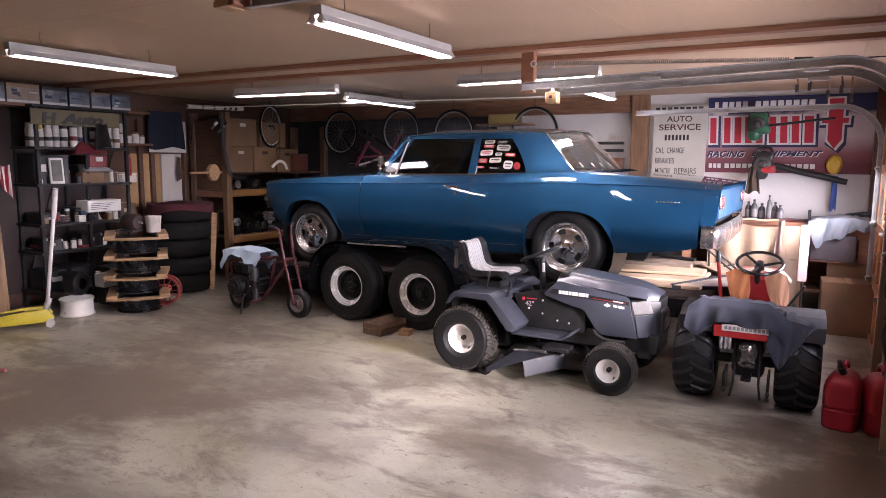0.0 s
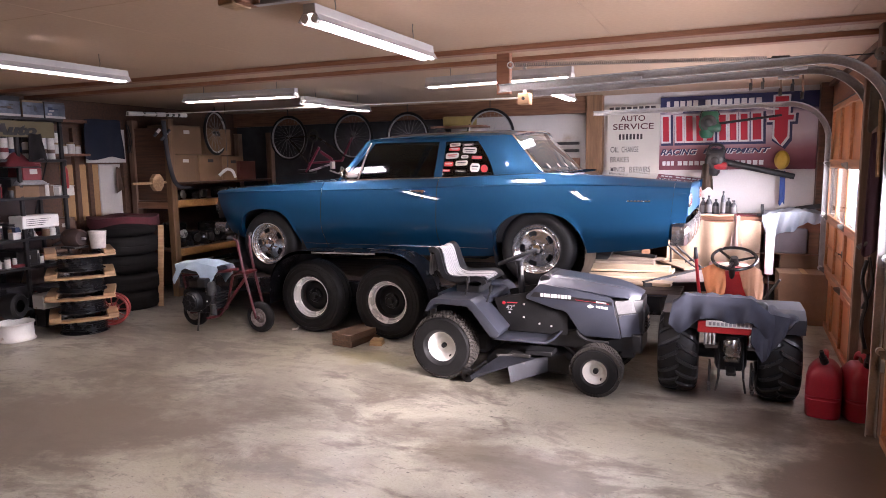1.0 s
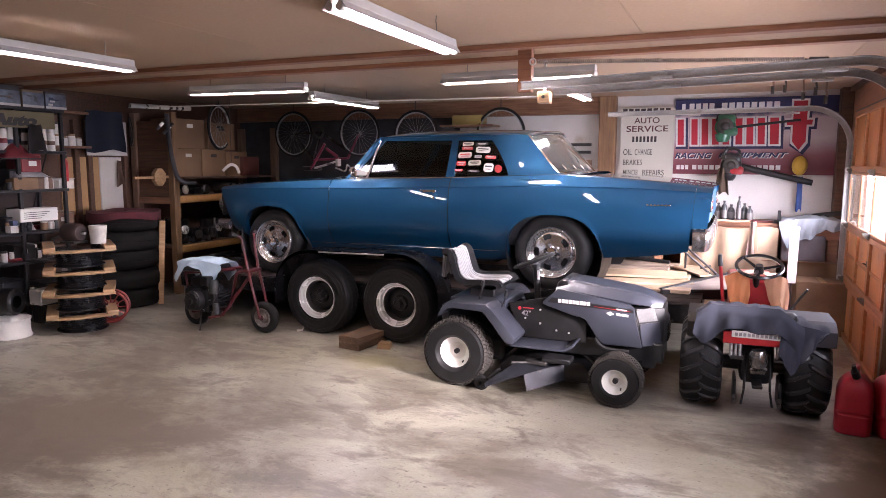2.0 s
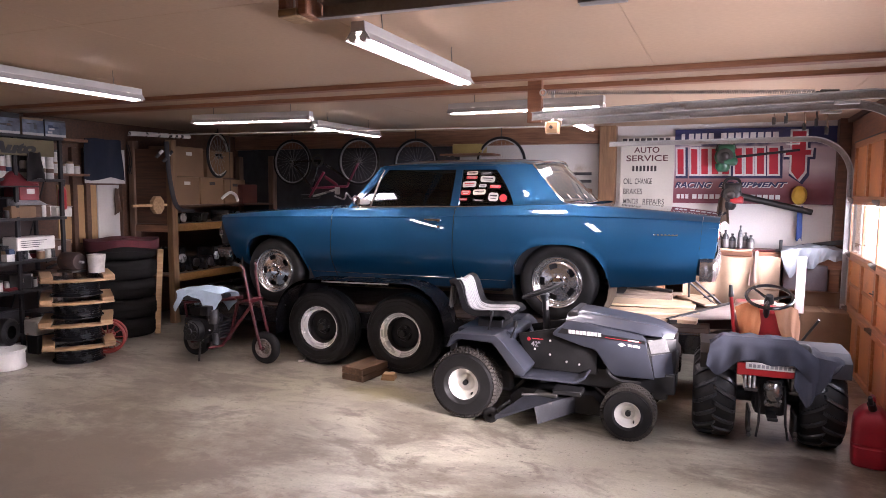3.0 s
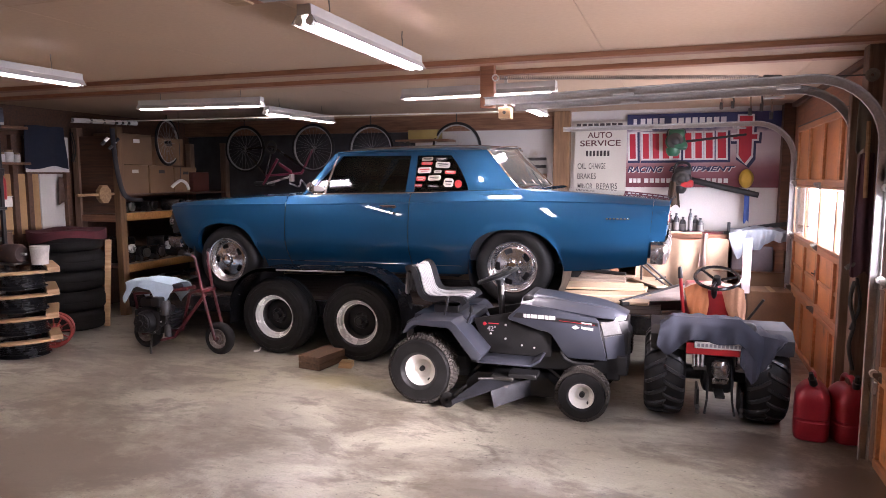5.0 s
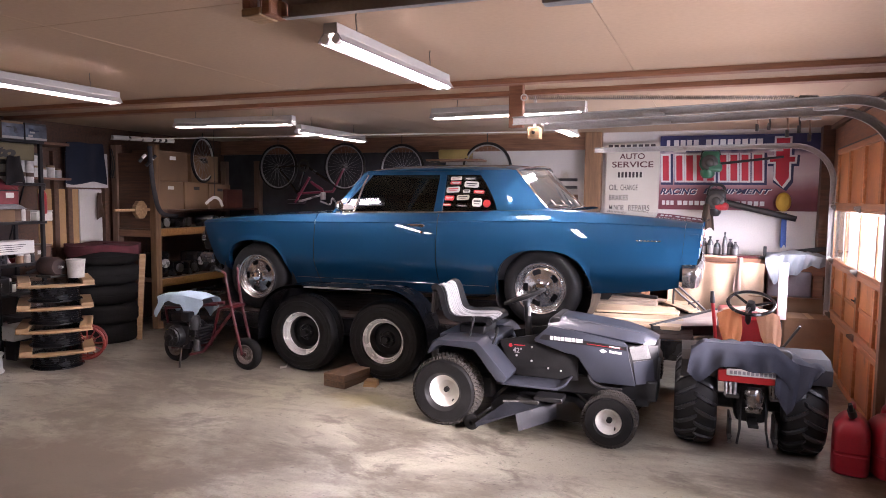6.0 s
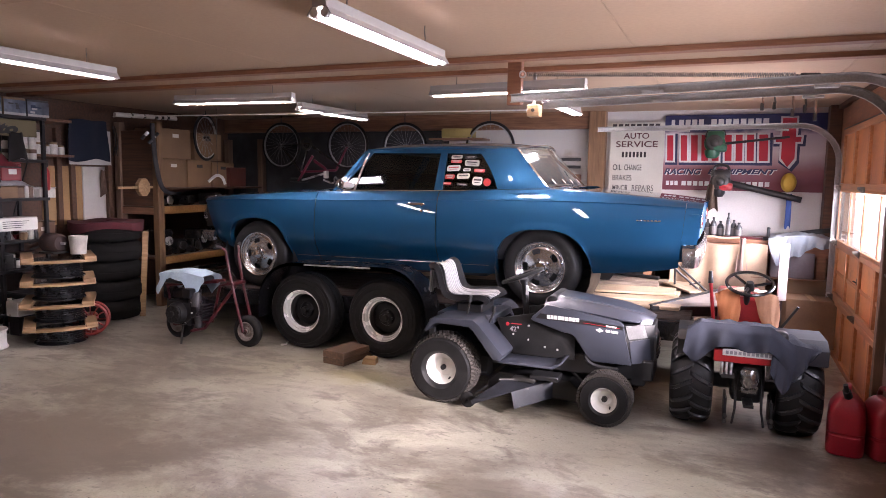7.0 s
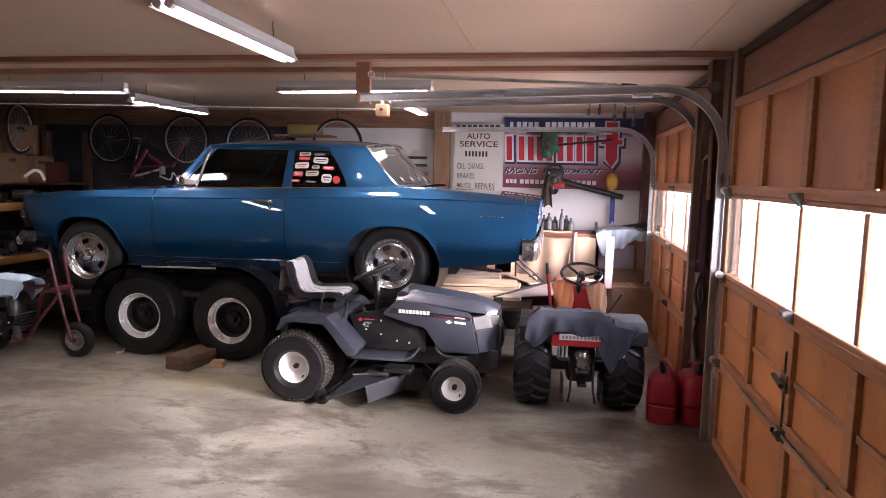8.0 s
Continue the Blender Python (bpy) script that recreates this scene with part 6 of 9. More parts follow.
# tools hung under the ceiling by the far corner
for k, (x, y, h) in enumerate(((-0.05, 7.6, 0.04), (0.05, 7.62, 0.03), (0.2, 7.6, 0.1), (0.3, 7.65, 0.06), (0.38, 7.6, 0.14))):
    d = thing("hanging_tool", pose(x, y, ZC), "small dark tool hung from a ceiling nail", "tool", "hung tools")
    part("shaft", tube(bmesh.new(), [(0, 0, 0), (0.005, 0, -h), (0.012, 0, -h - 0.05)], 0.009, 6), M_DARKSTEEL if k % 2 else M_POST, d)
    part("head", boxed(-0.012, 0.018, -0.008, 0.008, -h - 0.11, -h - 0.04, 0.004), M_DARKSTEEL, d)

# ---- the back wall ----
area(0, -0.25)
solo("top_plate", boxed(-7.24, -1.66, 8.68, 8.8, 2.2, ZC, 0.004), M_BROWNWOOD, "brown beam along the top of the back wall", "beam", kind="structure")
solo("wall_post", boxed(-1.838, -1.646, 8.66, 8.8, 0, ZC, 0.005), wood("orange_post", (0.36, 0.2, 0.1), (0.22, 0.12, 0.06), grain=(24, 24, 2)), "brown timber post on the back wall", "post", kind="structure")
tp = solo("wall_tarp", hang(bmesh.new(), (-5.5, 8.74, 2.28), 3.7, 1.9, (1, 0, 0), 9, 0.035, 0, nu=60, nv=14), M_BLACKCLOTH, "black tarpaulin hung over the back wall", "tarpaulin")
part("hem", rod(bmesh.new(), (-7.2, 8.72, 2.265), (-3.7, 8.72, 2.265), 0.012, seg=8), M_BLACKCLOTH, tp, "rolled tarpaulin hem")
for k in range(8):
    part("grommet", lathe(bmesh.new(), [(0.006, -0.004), (0.013, -0.004), (0.013, 0.004), (0.006, 0.004), (0.006, -0.004)], 14, pose(-7.1 + 0.47 * k, 8.7, 2.235)), M_STEEL, tp, "steel grommet")
sh = thing("wall_shelf", pose(-2.35, 8.72, 0), "narrow wooden wall shelf with dark strips above", "shelf")
part("board", boxed(-0.4, 0.42, -0.14, 0.07, 1.44, 1.66, 0.005), M_BROWNWOOD, sh)
for z in (1.73, 1.82):
    part("strip", boxed(-0.35, 0.42, -0.03, 0.02, z, z + 0.035, 0.003), M_BLACK, sh)


def fitted(text, x, z, w, h, parent, m, y=0.0, bold=0.0, lean=0.0):
    """Lettering fitted to a width and a cap height."""
    ob = words("lettering", text, 1.0, m, parent, Matrix(), bold=bold)
    for v in ob.data.vertices:
        v.co.x += lean * v.co.y
    xs = [v.co.x for v in ob.data.vertices]
    ys = [v.co.y for v in ob.data.vertices]
    sx, sy = w / (max(xs) - min(xs)), h / (max(ys) - min(ys))
    ob.matrix_basis = pose(x - min(xs) * sx, y, z - min(ys) * sy, 90, 0, 0) @ Matrix.Diagonal((sx, sy, 1, 1))
    return ob


def bars(parent, x, z, w, h, n, m, y=0.0, slant=0.0, gap=0.25):
    for k in range(n):
        a = x + w * k / n
        b = a + w / n * (1 - gap)
        part("marking", prism(bmesh.new(), [(a, z), (b, z), (b + slant * h, z + h), (a + slant * h, z + h)], y, y + 0.002, "xz"), m, parent, smooth=0)


area(0, -0.25)
M_SIGN = mat("sign_board", (0.6, 0.57, 0.5), 0.55, var=0.12, scale=2.5, wear=0.08, wear_col=(0.5, 0.45, 0.38))
M_INK = mat("sign_ink", (0.045, 0.035, 0.035), 0.6, var=0.3, scale=30)
sg = thing("shop_sign", pose(-1.295, 8.755, 0), "white painted shop sign with dark hand lettering", "sign")
part("board", boxed(-0.303, 0.303, -0.008, 0.01, 1.36, 2.262, 0.003), M_SIGN, sg)
bars(sg, -0.28, 2.2, 0.55, 0.05, 8, M_INK, -0.0105)
M_MAROON = mat("faded_maroon_ink", (0.12, 0.03, 0.035), 0.6, var=0.4, scale=30)
fitted("AUTO", -0.148, 2.08, 0.285, 0.067, sg, M_MAROON, -0.0095, 0.012)
fitted("SERVICE", -0.233, 1.983, 0.469, 0.07, sg, M_MAROON, -0.0095, 0.012)
bars(sg, -0.163, 1.866, 0.29, 0.064, 7, M_INK, -0.0105, 0, 0.4)
fitted("OIL", -0.26, 1.715, 0.1, 0.068, sg, M_INK, -0.0095, 0.002)
fitted("CHANGE", -0.128, 1.715, 0.195, 0.068, sg, M_INK, -0.0095, 0.002)
fitted("BRAKES", -0.259, 1.596, 0.218, 0.066, sg, M_INK, -0.0095, 0.002)
fitted("MINOR", -0.255, 1.478, 0.175, 0.066, sg, M_INK, -0.0095, 0.002)
fitted("REPAIRS", -0.032, 1.478, 0.241, 0.066, sg, M_INK, -0.0095, 0.002)


def banner():
    m = mat("banner_vinyl", (0.55, 0.48, 0.48), 0.35, var=0.12, scale=1.4, fine=60, bump=0.03)
    nt = m.node_tree
    b = nt.nodes["Principled BSDF"]
    tc = nt.nodes["Texture Coordinate"]
    sp = nt.nodes.new("ShaderNodeSeparateXYZ")
    no = nt.nodes.new("ShaderNodeTexNoise")
    no.inputs["Scale"].default_value, no.inputs["Detail"].default_value = 3.0, 6
    ad = nt.nodes.new("ShaderNodeMath")
    ad.operation = "MULTIPLY_ADD"
    ad.inputs[1].default_value = 0.22
    rp = nt.nodes.new("ShaderNodeValToRGB")
    e = rp.color_ramp.elements
    e[0].position, e[0].color = 0.08, (0.15, 0.03, 0.045, 1)
    e[1].position, e[1].color = 0.5, (0.55, 0.47, 0.48, 1)
    for pos, c in ((0.28, (0.27, 0.11, 0.125, 1)), (0.74, (0.5, 0.42, 0.46, 1)), (0.8, (0.02, 0.025, 0.09, 1))):
        k = e.new(pos)
        k.color = c
    mr = nt.nodes.new("ShaderNodeMapRange")
    mr.inputs["From Min"].default_value, mr.inputs["From Max"].default_value = 1.5, 2.34
    link(nt, tc.outputs["Object"], sp.inputs[0])
    link(nt, tc.outputs["Object"], no.inputs["Vector"])
    link(nt, sp.outputs["Z"], mr.inputs["Value"])
    link(nt, no.outputs["Fac"], ad.inputs[0])
    link(nt, mr.outputs[0], ad.inputs[2])
    s2 = nt.nodes.new("ShaderNodeMath")
    s2.operation = "SUBTRACT"
    s2.inputs[1].default_value = 0.11
    link(nt, ad.outputs[0], s2.inputs[0])
    link(nt, s2.outputs[0], rp.inputs[0])
    link(nt, rp.outputs[0], b.inputs["Base Color"])
    navy, red, wht = mat("banner_navy", (0.02, 0.025, 0.085), 0.4, var=0.15), mat("banner_red", (0.5, 0.02, 0.04), 0.4, var=0.12), mat("banner_white", (0.7, 0.68, 0.68), 0.4, var=0.1)
    bn = thing("banner", pose(0, 8.765, 0), "large red, white and navy vinyl racing banner", "banner")
    part("sheet", grid(bmesh.new(), lambda u, v: (-0.99 + 1.725 * u, 0.008 * math.sin(u * 13) * (1 - v) + 0.004 * math.sin(v * 9), 1.5 + 0.84 * v), 40, 20, 0.003), m, bn)
    bars(bn, -0.92, 2.225, 0.05, 0.065, 1, wht, -0.012)
    bars(bn, -0.84, 2.225, 0.28, 0.065, 4, wht, -0.012)
    bars(bn, -0.5, 2.225, 0.6, 0.065, 8, wht, -0.012)
    # the large block shapes, rimmed white and shaded navy
    layers = ((navy, 0.034, 0.012, -0.014), (wht, 0.02, 0.0, 0.0), (red, 0.0, 0.0, 0.0))

    def block(outline, k):
        cx, cz = (sum(p[i] for p in outline) / len(outline) for i in (0, 1))
        for n, (mm, g, dx, dz) in enumerate(layers):
            o = [(x + dx + math.copysign(g, x - cx), z + dz + math.copysign(g, z - cz)) for x, z in outline]
            y = -0.011 - 0.004 * n - 0.0003 * k
            part("block", prism(bmesh.new(), o, y, y + 0.002, "xz"), mm, bn, smooth=0)
    for k, (a, b) in enumerate(((-0.954, -0.9), (-0.806, -0.752), (-0.698, -0.64), (-0.588, -0.53), (-0.478, -0.42), (-0.345, -0.288), (-0.235, -0.178), (-0.122, -0.064), (0.0, 0.075))):
        block([(a + 0.006, 1.83), (b + 0.018, 1.83), (b + 0.006, 2.116), (a - 0.006, 2.116)], k)
    block([(0.215, 2.29), (0.348, 2.29), (0.35, 1.86), (0.285, 1.765), (0.22, 1.86)], 9)
    block([(0.16, 2.035), (0.4, 2.035), (0.405, 2.088), (0.155, 2.088)], 10)
    for mm, y, dx, dz, bold in ((wht, -0.0105, 0.008, -0.006, 0.05), (navy, -0.0125, 0.0, 0.0, 0.03)):
        fitted("RACING", -0.975 + dx, 1.675 + dz, 0.40, 0.068, bn, mm, y, bold, 0.3)
        fitted("EQUIPMENT", -0.51 + dx, 1.675 + dz, 0.7, 0.068, bn, mm, y, bold, 0.3)
    bars(bn, -0.95, 1.552, 0.14, 0.05, 3, wht, -0.012)
    bars(bn, -0.78, 1.552, 0.92, 0.05, 15, wht, -0.012)


banner()


# ---- things hung on the banner wall ----
def blower(name, label, x, z, c1, c2, tip, r):
    d = thing(name, pose(x, 8.6, z), label, "leaf blower" if "blower" in label else "trimmer")
    bm = lathe(bmesh.new(), [(0.0, -0.09), (0.07, -0.085), (0.105, -0.05), (0.11, 0.03), (0.09, 0.08), (0.0, 0.09)], 24, SIDE)
    box(bm, -0.08, 0.1, -0.07, 0.07, 0.02, 0.13, 0.03, seg=2)
    part("engine", bm, c1, d)
    part("cover", boxed(-0.03, 0.13, -0.1, 0.05, -0.1, -0.01, 0.03, seg=2), c2, d)
    part("bottom_cover", lathe(bmesh.new(), [(0.0, -0.07), (0.05, -0.065), (0.075, -0.03), (0.08, 0.02), (0.0, 0.03)], 20, pose(-0.02, -0.02, -0.1) @ UP), c1, d)
    part("recoil_disc", lathe(bmesh.new(), [(0.0, -0.112), (0.03, -0.11), (0.045, -0.1), (0.05, -0.09)], 20, SIDE), M_DARKSTEEL, d)
    part("tube", rod(bmesh.new(), (0.08, 0, -0.01), tip, r * 1.15, r), M_BLACK, d, "long black tube")
    part("handle", tube(bmesh.new(), bend([(-0.09, 0, 0.06), (-0.05, 0, 0.17), (0.06, 0, 0.17), (0.1, 0, 0.08)], 5), 0.016, 8), M_BLACK, d)
    part("hook", rod(bmesh.new(), (0, 0.0, 0.16), (0, 0.17, 0.17), 0.006, seg=6), M_DARKSTEEL, d)
    part("fan_guard", lathe(bmesh.new(), [(0.02, -0.095), (0.07, -0.098), (0.085, -0.09)], 20, SIDE), M_DARKSTEEL, d)
    return d


M_GREEN = mat("green_plastic", (0.02, 0.12, 0.06), 0.4, var=0.25)
blower("string_trimmer", "green string trimmer hung on the banner wall", -0.45, 2.02, M_GREEN, M_GREEN, (0.73, 0.0, 0.06), 0.013)
blower("leaf_blower", "black and red leaf blower hung on the wall", -0.37, 1.6, M_BLACK, M_RED, (0.8, 0.02, -0.18), 0.032)
solo("brown_coat", hang(bmesh.new(), (-0.45, 8.52, 1.57), 0.15, 0.28, (1, 0, 0), 3, 0.03, 0.4), mat("brown_canvas", (0.075, 0.048, 0.03), 0.95, var=0.3, fine=200, bump=0.4), "brown canvas bag hanging on the wall", "bag")
solo("wall_nail", rod(bmesh.new(), (-0.45, 8.5, 1.57), (-0.45, 8.79, 1.57), 0.006, seg=6), M_DARKSTEEL, "long nail carrying a canvas bag", "nail")
hp = thing("hanging_disc", pose(0.305, 8.68, 1.6), "round yellow disc with a blue strap on the wall", "hanging disc")
part("cap", lathe(bmesh.new(), [(0.0, -0.05), (0.06, -0.045), (0.085, -0.02), (0.09, 0.0), (0.075, 0.02), (0.0, 0.03)], 24, pose(0, 0, 0, 0, 0, 90) @ Matrix.Diagonal((1, 0.85, 1.15, 1))), mat("yellow_plastic", (0.6, 0.38, 0.04), 0.45, var=0.2), hp)
part("peg", rod(bmesh.new(), (0, 0, 0.05), (0, 0.11, 0.05), 0.006, seg=6), M_DARKSTEEL, hp)
part("strap", hang(bmesh.new(), (0.015, -0.005, -0.12), 0.055, 0.36, (1, 0, 0), 1, 0.006, 0.1, nu=6, nv=10), mat("blue_strap", (0.03, 0.08, 0.3), 0.7, var=0.2), hp, "blue strap")
solo("dark_rail", boxed(-0.2, 0.2, -0.02, 0.02, -0.025, 0.025, 0.004), M_BLACK, "black metal bar leaning over the bench", "metal bar", pose(0.54, 8.6, 1.085, 0, -9, 0))

solo("corner_post", boxed(0.64, 0.755, 8.6, 8.79, 0, ZC, 0.005), M_DARKWOOD, "dark timber post in the back corner", "post", kind="structure")

# ---- the workbench ----
M_BENCHTOP = wood("red_bench_top", (0.34, 0.15, 0.08), (0.22, 0.09, 0.05))
bench = thing("workbench", pose(-0.15, 8.45, 0), "long cluttered wooden workbench against the back wall", "workbench")
part("top", boxed(-0.95, 0.83, -0.28, 0.3, 0.965, 1.01, 0.005), M_BENCHTOP, bench, "red-brown bench top")
part("apron", boxed(-0.95, 0.83, -0.265, -0.235, 0.86, 0.962, 0.004), M_BENCHTOP, bench)
for x in (-0.9, -0.02, 0.76):
    for y in (-0.26, 0.2):
        part("leg", boxed(x - 0.045, x + 0.045, y, y + 0.08, 0, 0.96, 0.004), M_BROWNWOOD, bench)
part("lower_shelf", boxed(-0.93, 0.8, -0.25, 0.26, 0.3, 0.33, 0.003), M_BROWNWOOD, bench)
part("back_panel", boxed(-0.93, 0.8, 0.24, 0.26, 0.33, 0.96), M_BROWNWOOD, bench)
M_TANCLOTH = mat("tan_canvas", (0.43, 0.3, 0.205), 0.95, var=0.3, scale=5, fine=160, bump=0.3)
solo("tan_sheet", hang(bmesh.new(), (-0.35, 8.1, 0.965), 0.93, 0.78, (1, 0, 0), 7, 0.032, 0, nu=60, nv=24, ragged=0.06), M_TANCLOTH, "tan canvas sheet hanging over the bench front", "canvas sheet")
solo("grey_rag", hang(bmesh.new(), (-0.12, 8.09, 1.03), 0.12, 0.35, (1, 0, 0), 3, 0.02, 0.5), mat("mauve_cloth", (0.36, 0.25, 0.22), 0.95, var=0.3, fine=200, bump=0.4), "dusty brown rag hanging on the bench edge", "rag")


def towel_over(u, v):
    x = 0.12 + 0.58 * u
    if v < 0.35:
        return (x, 8.5 - 0.36 * v / 0.35, 1.03 + 0.05 * math.sin(u * 3) + 0.014 * math.sin(u * 15 + v * 20) + 0.006 * math.sin(u * 31 - v * 9))
    k = (v - 0.35) / 0.65
    return (x, 8.13 - (0.02 * math.sin(u * 17) + 0.012 * math.sin(u * 37 + 3 * k)) * (0.4 + k) - 0.01 * k, 1.03 + 0.05 * math.sin(u * 3) - k * (0.05 + 0.23 * min(u / 0.14, 1, (1 - u) / 0.86) + 0.018 * math.sin(u * 16) + 0.006 * math.sin(u * 41)))


solo("pale_towel", grid(bmesh.new(), towel_over, 30, 24, 0.006), mat("pale_blue_towel", (0.36, 0.4, 0.44), 0.95, var=0.15, fine=180, bump=0.4), "pale blue towel spread over the bench corner", "towel")
solo("red_handsaw", boxed(-0.2, 0.2, -0.06, 0.06, 0, 0.018, 0.006), M_DARKRED, "dark red flat tool lying on the bench", "hand tool", pose(-0.1, 8.3, 1.012, 0, 0, 4))
cl = thing("bar_clamp", pose(0.12, 8.25, 1.012), "black clamp standing on the bench", "clamp")
part("bar", boxed(-0.015, 0.015, -0.02, 0.02, 0, 0.13, 0.004), M_BLACK, cl)
part("jaw", boxed(-0.05, 0.02, -0.02, 0.02, 0.0, 0.03, 0.006), M_BLACK, cl)
solo("bench_hose", tube(bmesh.new(), bend([(-0.74, 8.1, 0.82), (-0.66, 8.1, 0.97), (-0.45, 8.1, 1.03), (-0.3, 8.12, 1.022), (-0.15, 8.12, 1.03)], 8), 0.012, 8), mat("tan_hose", (0.5, 0.33, 0.22), 0.5), "thin tan hose lying along the bench edge", "hose")


def bottle(x, y, z, r, h, m, cap, label, group="bottles on the bench"):
    b = thing("bottle", pose(x, y, z), label, "bottle", group)
    part("body", lathe(bmesh.new(), [(0.0, 0.0), (r * 0.95, 0.0), (r, 0.01), (r, h * 0.62), (r * 0.8, h * 0.74), (r * 0.34, h * 0.84), (r * 0.34, h * 0.92), (0.0, h * 0.92)], 20, UP), m, b)
    part("cap", lathe(bmesh.new(), [(0.0, h * 0.92), (r * 0.42, h * 0.92), (r * 0.42, h), (0.0, h)], 14, UP), cap, b)
    part("label", lathe(bmesh.new(), [(r + 0.001, h * 0.14), (r + 0.0015, h * 0.16), (r + 0.0015, h * 0.52), (r + 0.001, h * 0.54)], 20, UP), M_GREYLABEL, b)
    return b


M_GREYLABEL = mat("grey_label", (0.16, 0.15, 0.145), 0.6)
M_GLASSDARK = mat("dark_glass", (0.07, 0.07, 0.075), 0.1, var=0.2, bump=0)
M_GLASSGREY = mat("grey_glass", (0.085, 0.085, 0.09), 0.28, var=0.2, bump=0)
for k, (x, y, r, h, m) in enumerate(((-0.47, 8.42, 0.04, 0.22, M_GLASSGREY), (-0.41, 8.38, 0.04, 0.25, M_GLASSDARK), (-0.34, 8.44, 0.045, 0.2, M_GLASSGREY), (-0.265, 8.36, 0.03, 0.31, M_GLASSGREY), (-0.21, 8.42, 0.04, 0.22, M_GLASSGREY), (-0.16, 8.37, 0.045, 0.19, M_GLASSGREY))):
    bottle(x, y, 1.011, r * 0.8, h * 0.85, m, M_BLACK if k % 2 else M_DARKSTEEL, "dark workshop bottle standing on the bench" if m is M_GLASSDARK else "grey glass bottle standing on the bench")


# under and beside the bench
def carton(x, y, z, w, d, h, rz, label, m=None, group="cartons"):
    c = thing("carton", pose(x, y, z, 0, 0, rz), label, "cardboard box", group)
    part("box", boxed(-w / 2, w / 2, -d / 2, d / 2, 0, h, 0.004), m or M_CARDBOARD, c)
    part("flap", boxed(-w / 2 + 0.002, -0.004, -d / 2 + 0.002, d / 2 - 0.002, h, h + 0.004), m or M_CARDBOARD, c)
    part("flap", boxed(0.004, w / 2 - 0.002, -d / 2 + 0.002, d / 2 - 0.002, h, h + 0.003), m or M_CARDBOARD, c)
    part("tape", boxed(-0.025, 0.025, -d / 2 - 0.001, d / 2 + 0.001, h + 0.0035, h + 0.0055), M_TAN, c)
    return c


carton(0.52, 8.28, 0.331, 0.42, 0.3, 0.3, 0, "brown cardboard box on the bench shelf")
carton(0.5, 7.86, 0.0, 0.46, 0.36, 0.5, 3, "large dark brown cardboard box below the bench", mat("dark_cardboard", (0.27, 0.155, 0.085), 0.8, var=0.3, scale=4, fine=120))
solo("grey_bin", boxed(-0.2, 0.2, -0.15, 0.15, 0, 0.26, 0.02, seg=2), mat("mauve_plastic", (0.2, 0.17, 0.18), 0.5, var=0.2), "dull purple-grey plastic bin on the bench shelf", "bin", pose(0.35, 8.3, 0.64))
solo("bin_board", boxed(-0.4, 0.4, -0.2, 0.2, 0, 0.008), M_BROWNWOOD, "thin board carrying the plastic bin", "board", pose(0.35, 8.3, 0.632))
area(0, 0.07)
wp = thing("white_marker", pose(0.135, 6.05, 0, 0, 0, 4), "white-painted board on a dark steel stake beside the tractor", "marker board")
part("board", boxed(-0.032, 0.032, -0.012, 0.012, 0.69, 1.135, 0.004), mat("bright_white_paint", (0.82, 0.81, 0.79), 0.5, var=0.06), wp)


part("stake", rod(bmesh.new(), (0, 0.002, 0), (0, 0.002, 0.69), 0.007), M_DARKSTEEL, wp, "dark steel stake")

area(-0.05, 0.07, 0.038)
# timber lying on the tail of the trailer
M_GREYPLANK = wood("grey_brown_plank", (0.34, 0.26, 0.2), (0.2, 0.145, 0.11))
def board(x, y, z, l, w, t, rx, ry, rz, m, label):
    return solo("loose_board", boxed(-l / 2, l / 2, -w / 2, w / 2, 0, t, 0.003), m, label, "board", pose(x, y, z, rx, ry, rz), "loose boards")


for x, y, z, l, w, t, ry, rz, m, lab in (
        (-1.2, 6.12, 0.50, 1.3, 0.16, 0.03, -0.7, -4, M_PLANK, "pale bleached plank lying on the trailer deck"),
        (-1.1, 6.42, 0.501, 1.1, 0.22, 0.025, -0.7, 6, M_PLANK, "pale bleached plank lying on the trailer deck"),
        (-1.25, 6.8, 0.50, 1.3, 0.2, 0.03, -0.7, -2, M_PLANK, "pale bleached plank lying on the trailer deck"),
        (-1.3, 7.2, 0.50, 0.95, 0.15, 0.045, -0.7, 1, M_GREYPLANK, "grey-brown plank lying on the trailer deck"),
        (-1.32, 7.36, 0.50, 0.95, 0.14, 0.05, -0.7, -2, M_GREYPLANK, "grey-brown plank lying on the trailer deck"),
        (-1.35, 7.55, 0.50, 1.2, 0.18, 0.03, -0.7, -3, M_GREYPLANK, "pale plank lying on the trailer deck"),
        (-1.03, 6.72, 0.533, 0.8, 0.36, 0.022, -0.7, 3, M_PLANK, "wide pale board lying across other planks"),
        (-0.62, 7.22, 0.515, 0.68, 0.12, 0.02, -0.7, -63, M_PLANK, "short pale board lying askew by the bench")):
    board(x, y, z, l, w, t, 0, ry, rz, m, lab)
rp = thing("ramp_panel", pose(-0.78, 6.0, 0.5, 0, 0, 26), "pale worn ramp panel with dark edging on the trailer tail", "ramp panel")
part("panel", prism(bmesh.new(), [(0.0, 0.0), (0.58, 0.0), (1.12, 0.75), (0.95, 0.8)], 0.004, 0.03, "xy", 0.003), wood("grey_plywood", (0.5, 0.42, 0.38), (0.34, 0.28, 0.24)), rp)
part("edging", rod(bmesh.new(), (0.0, 0.012, 0.024), (0.95, 0.81, 0.024), 0.022), M_BLACK, rp, "dark edge strip")
part("edging", boxed(0.0, 0.58, -0.026, 0.0, -0.05, 0.034, 0.004), M_BLACK, rp, "dark edge strip")
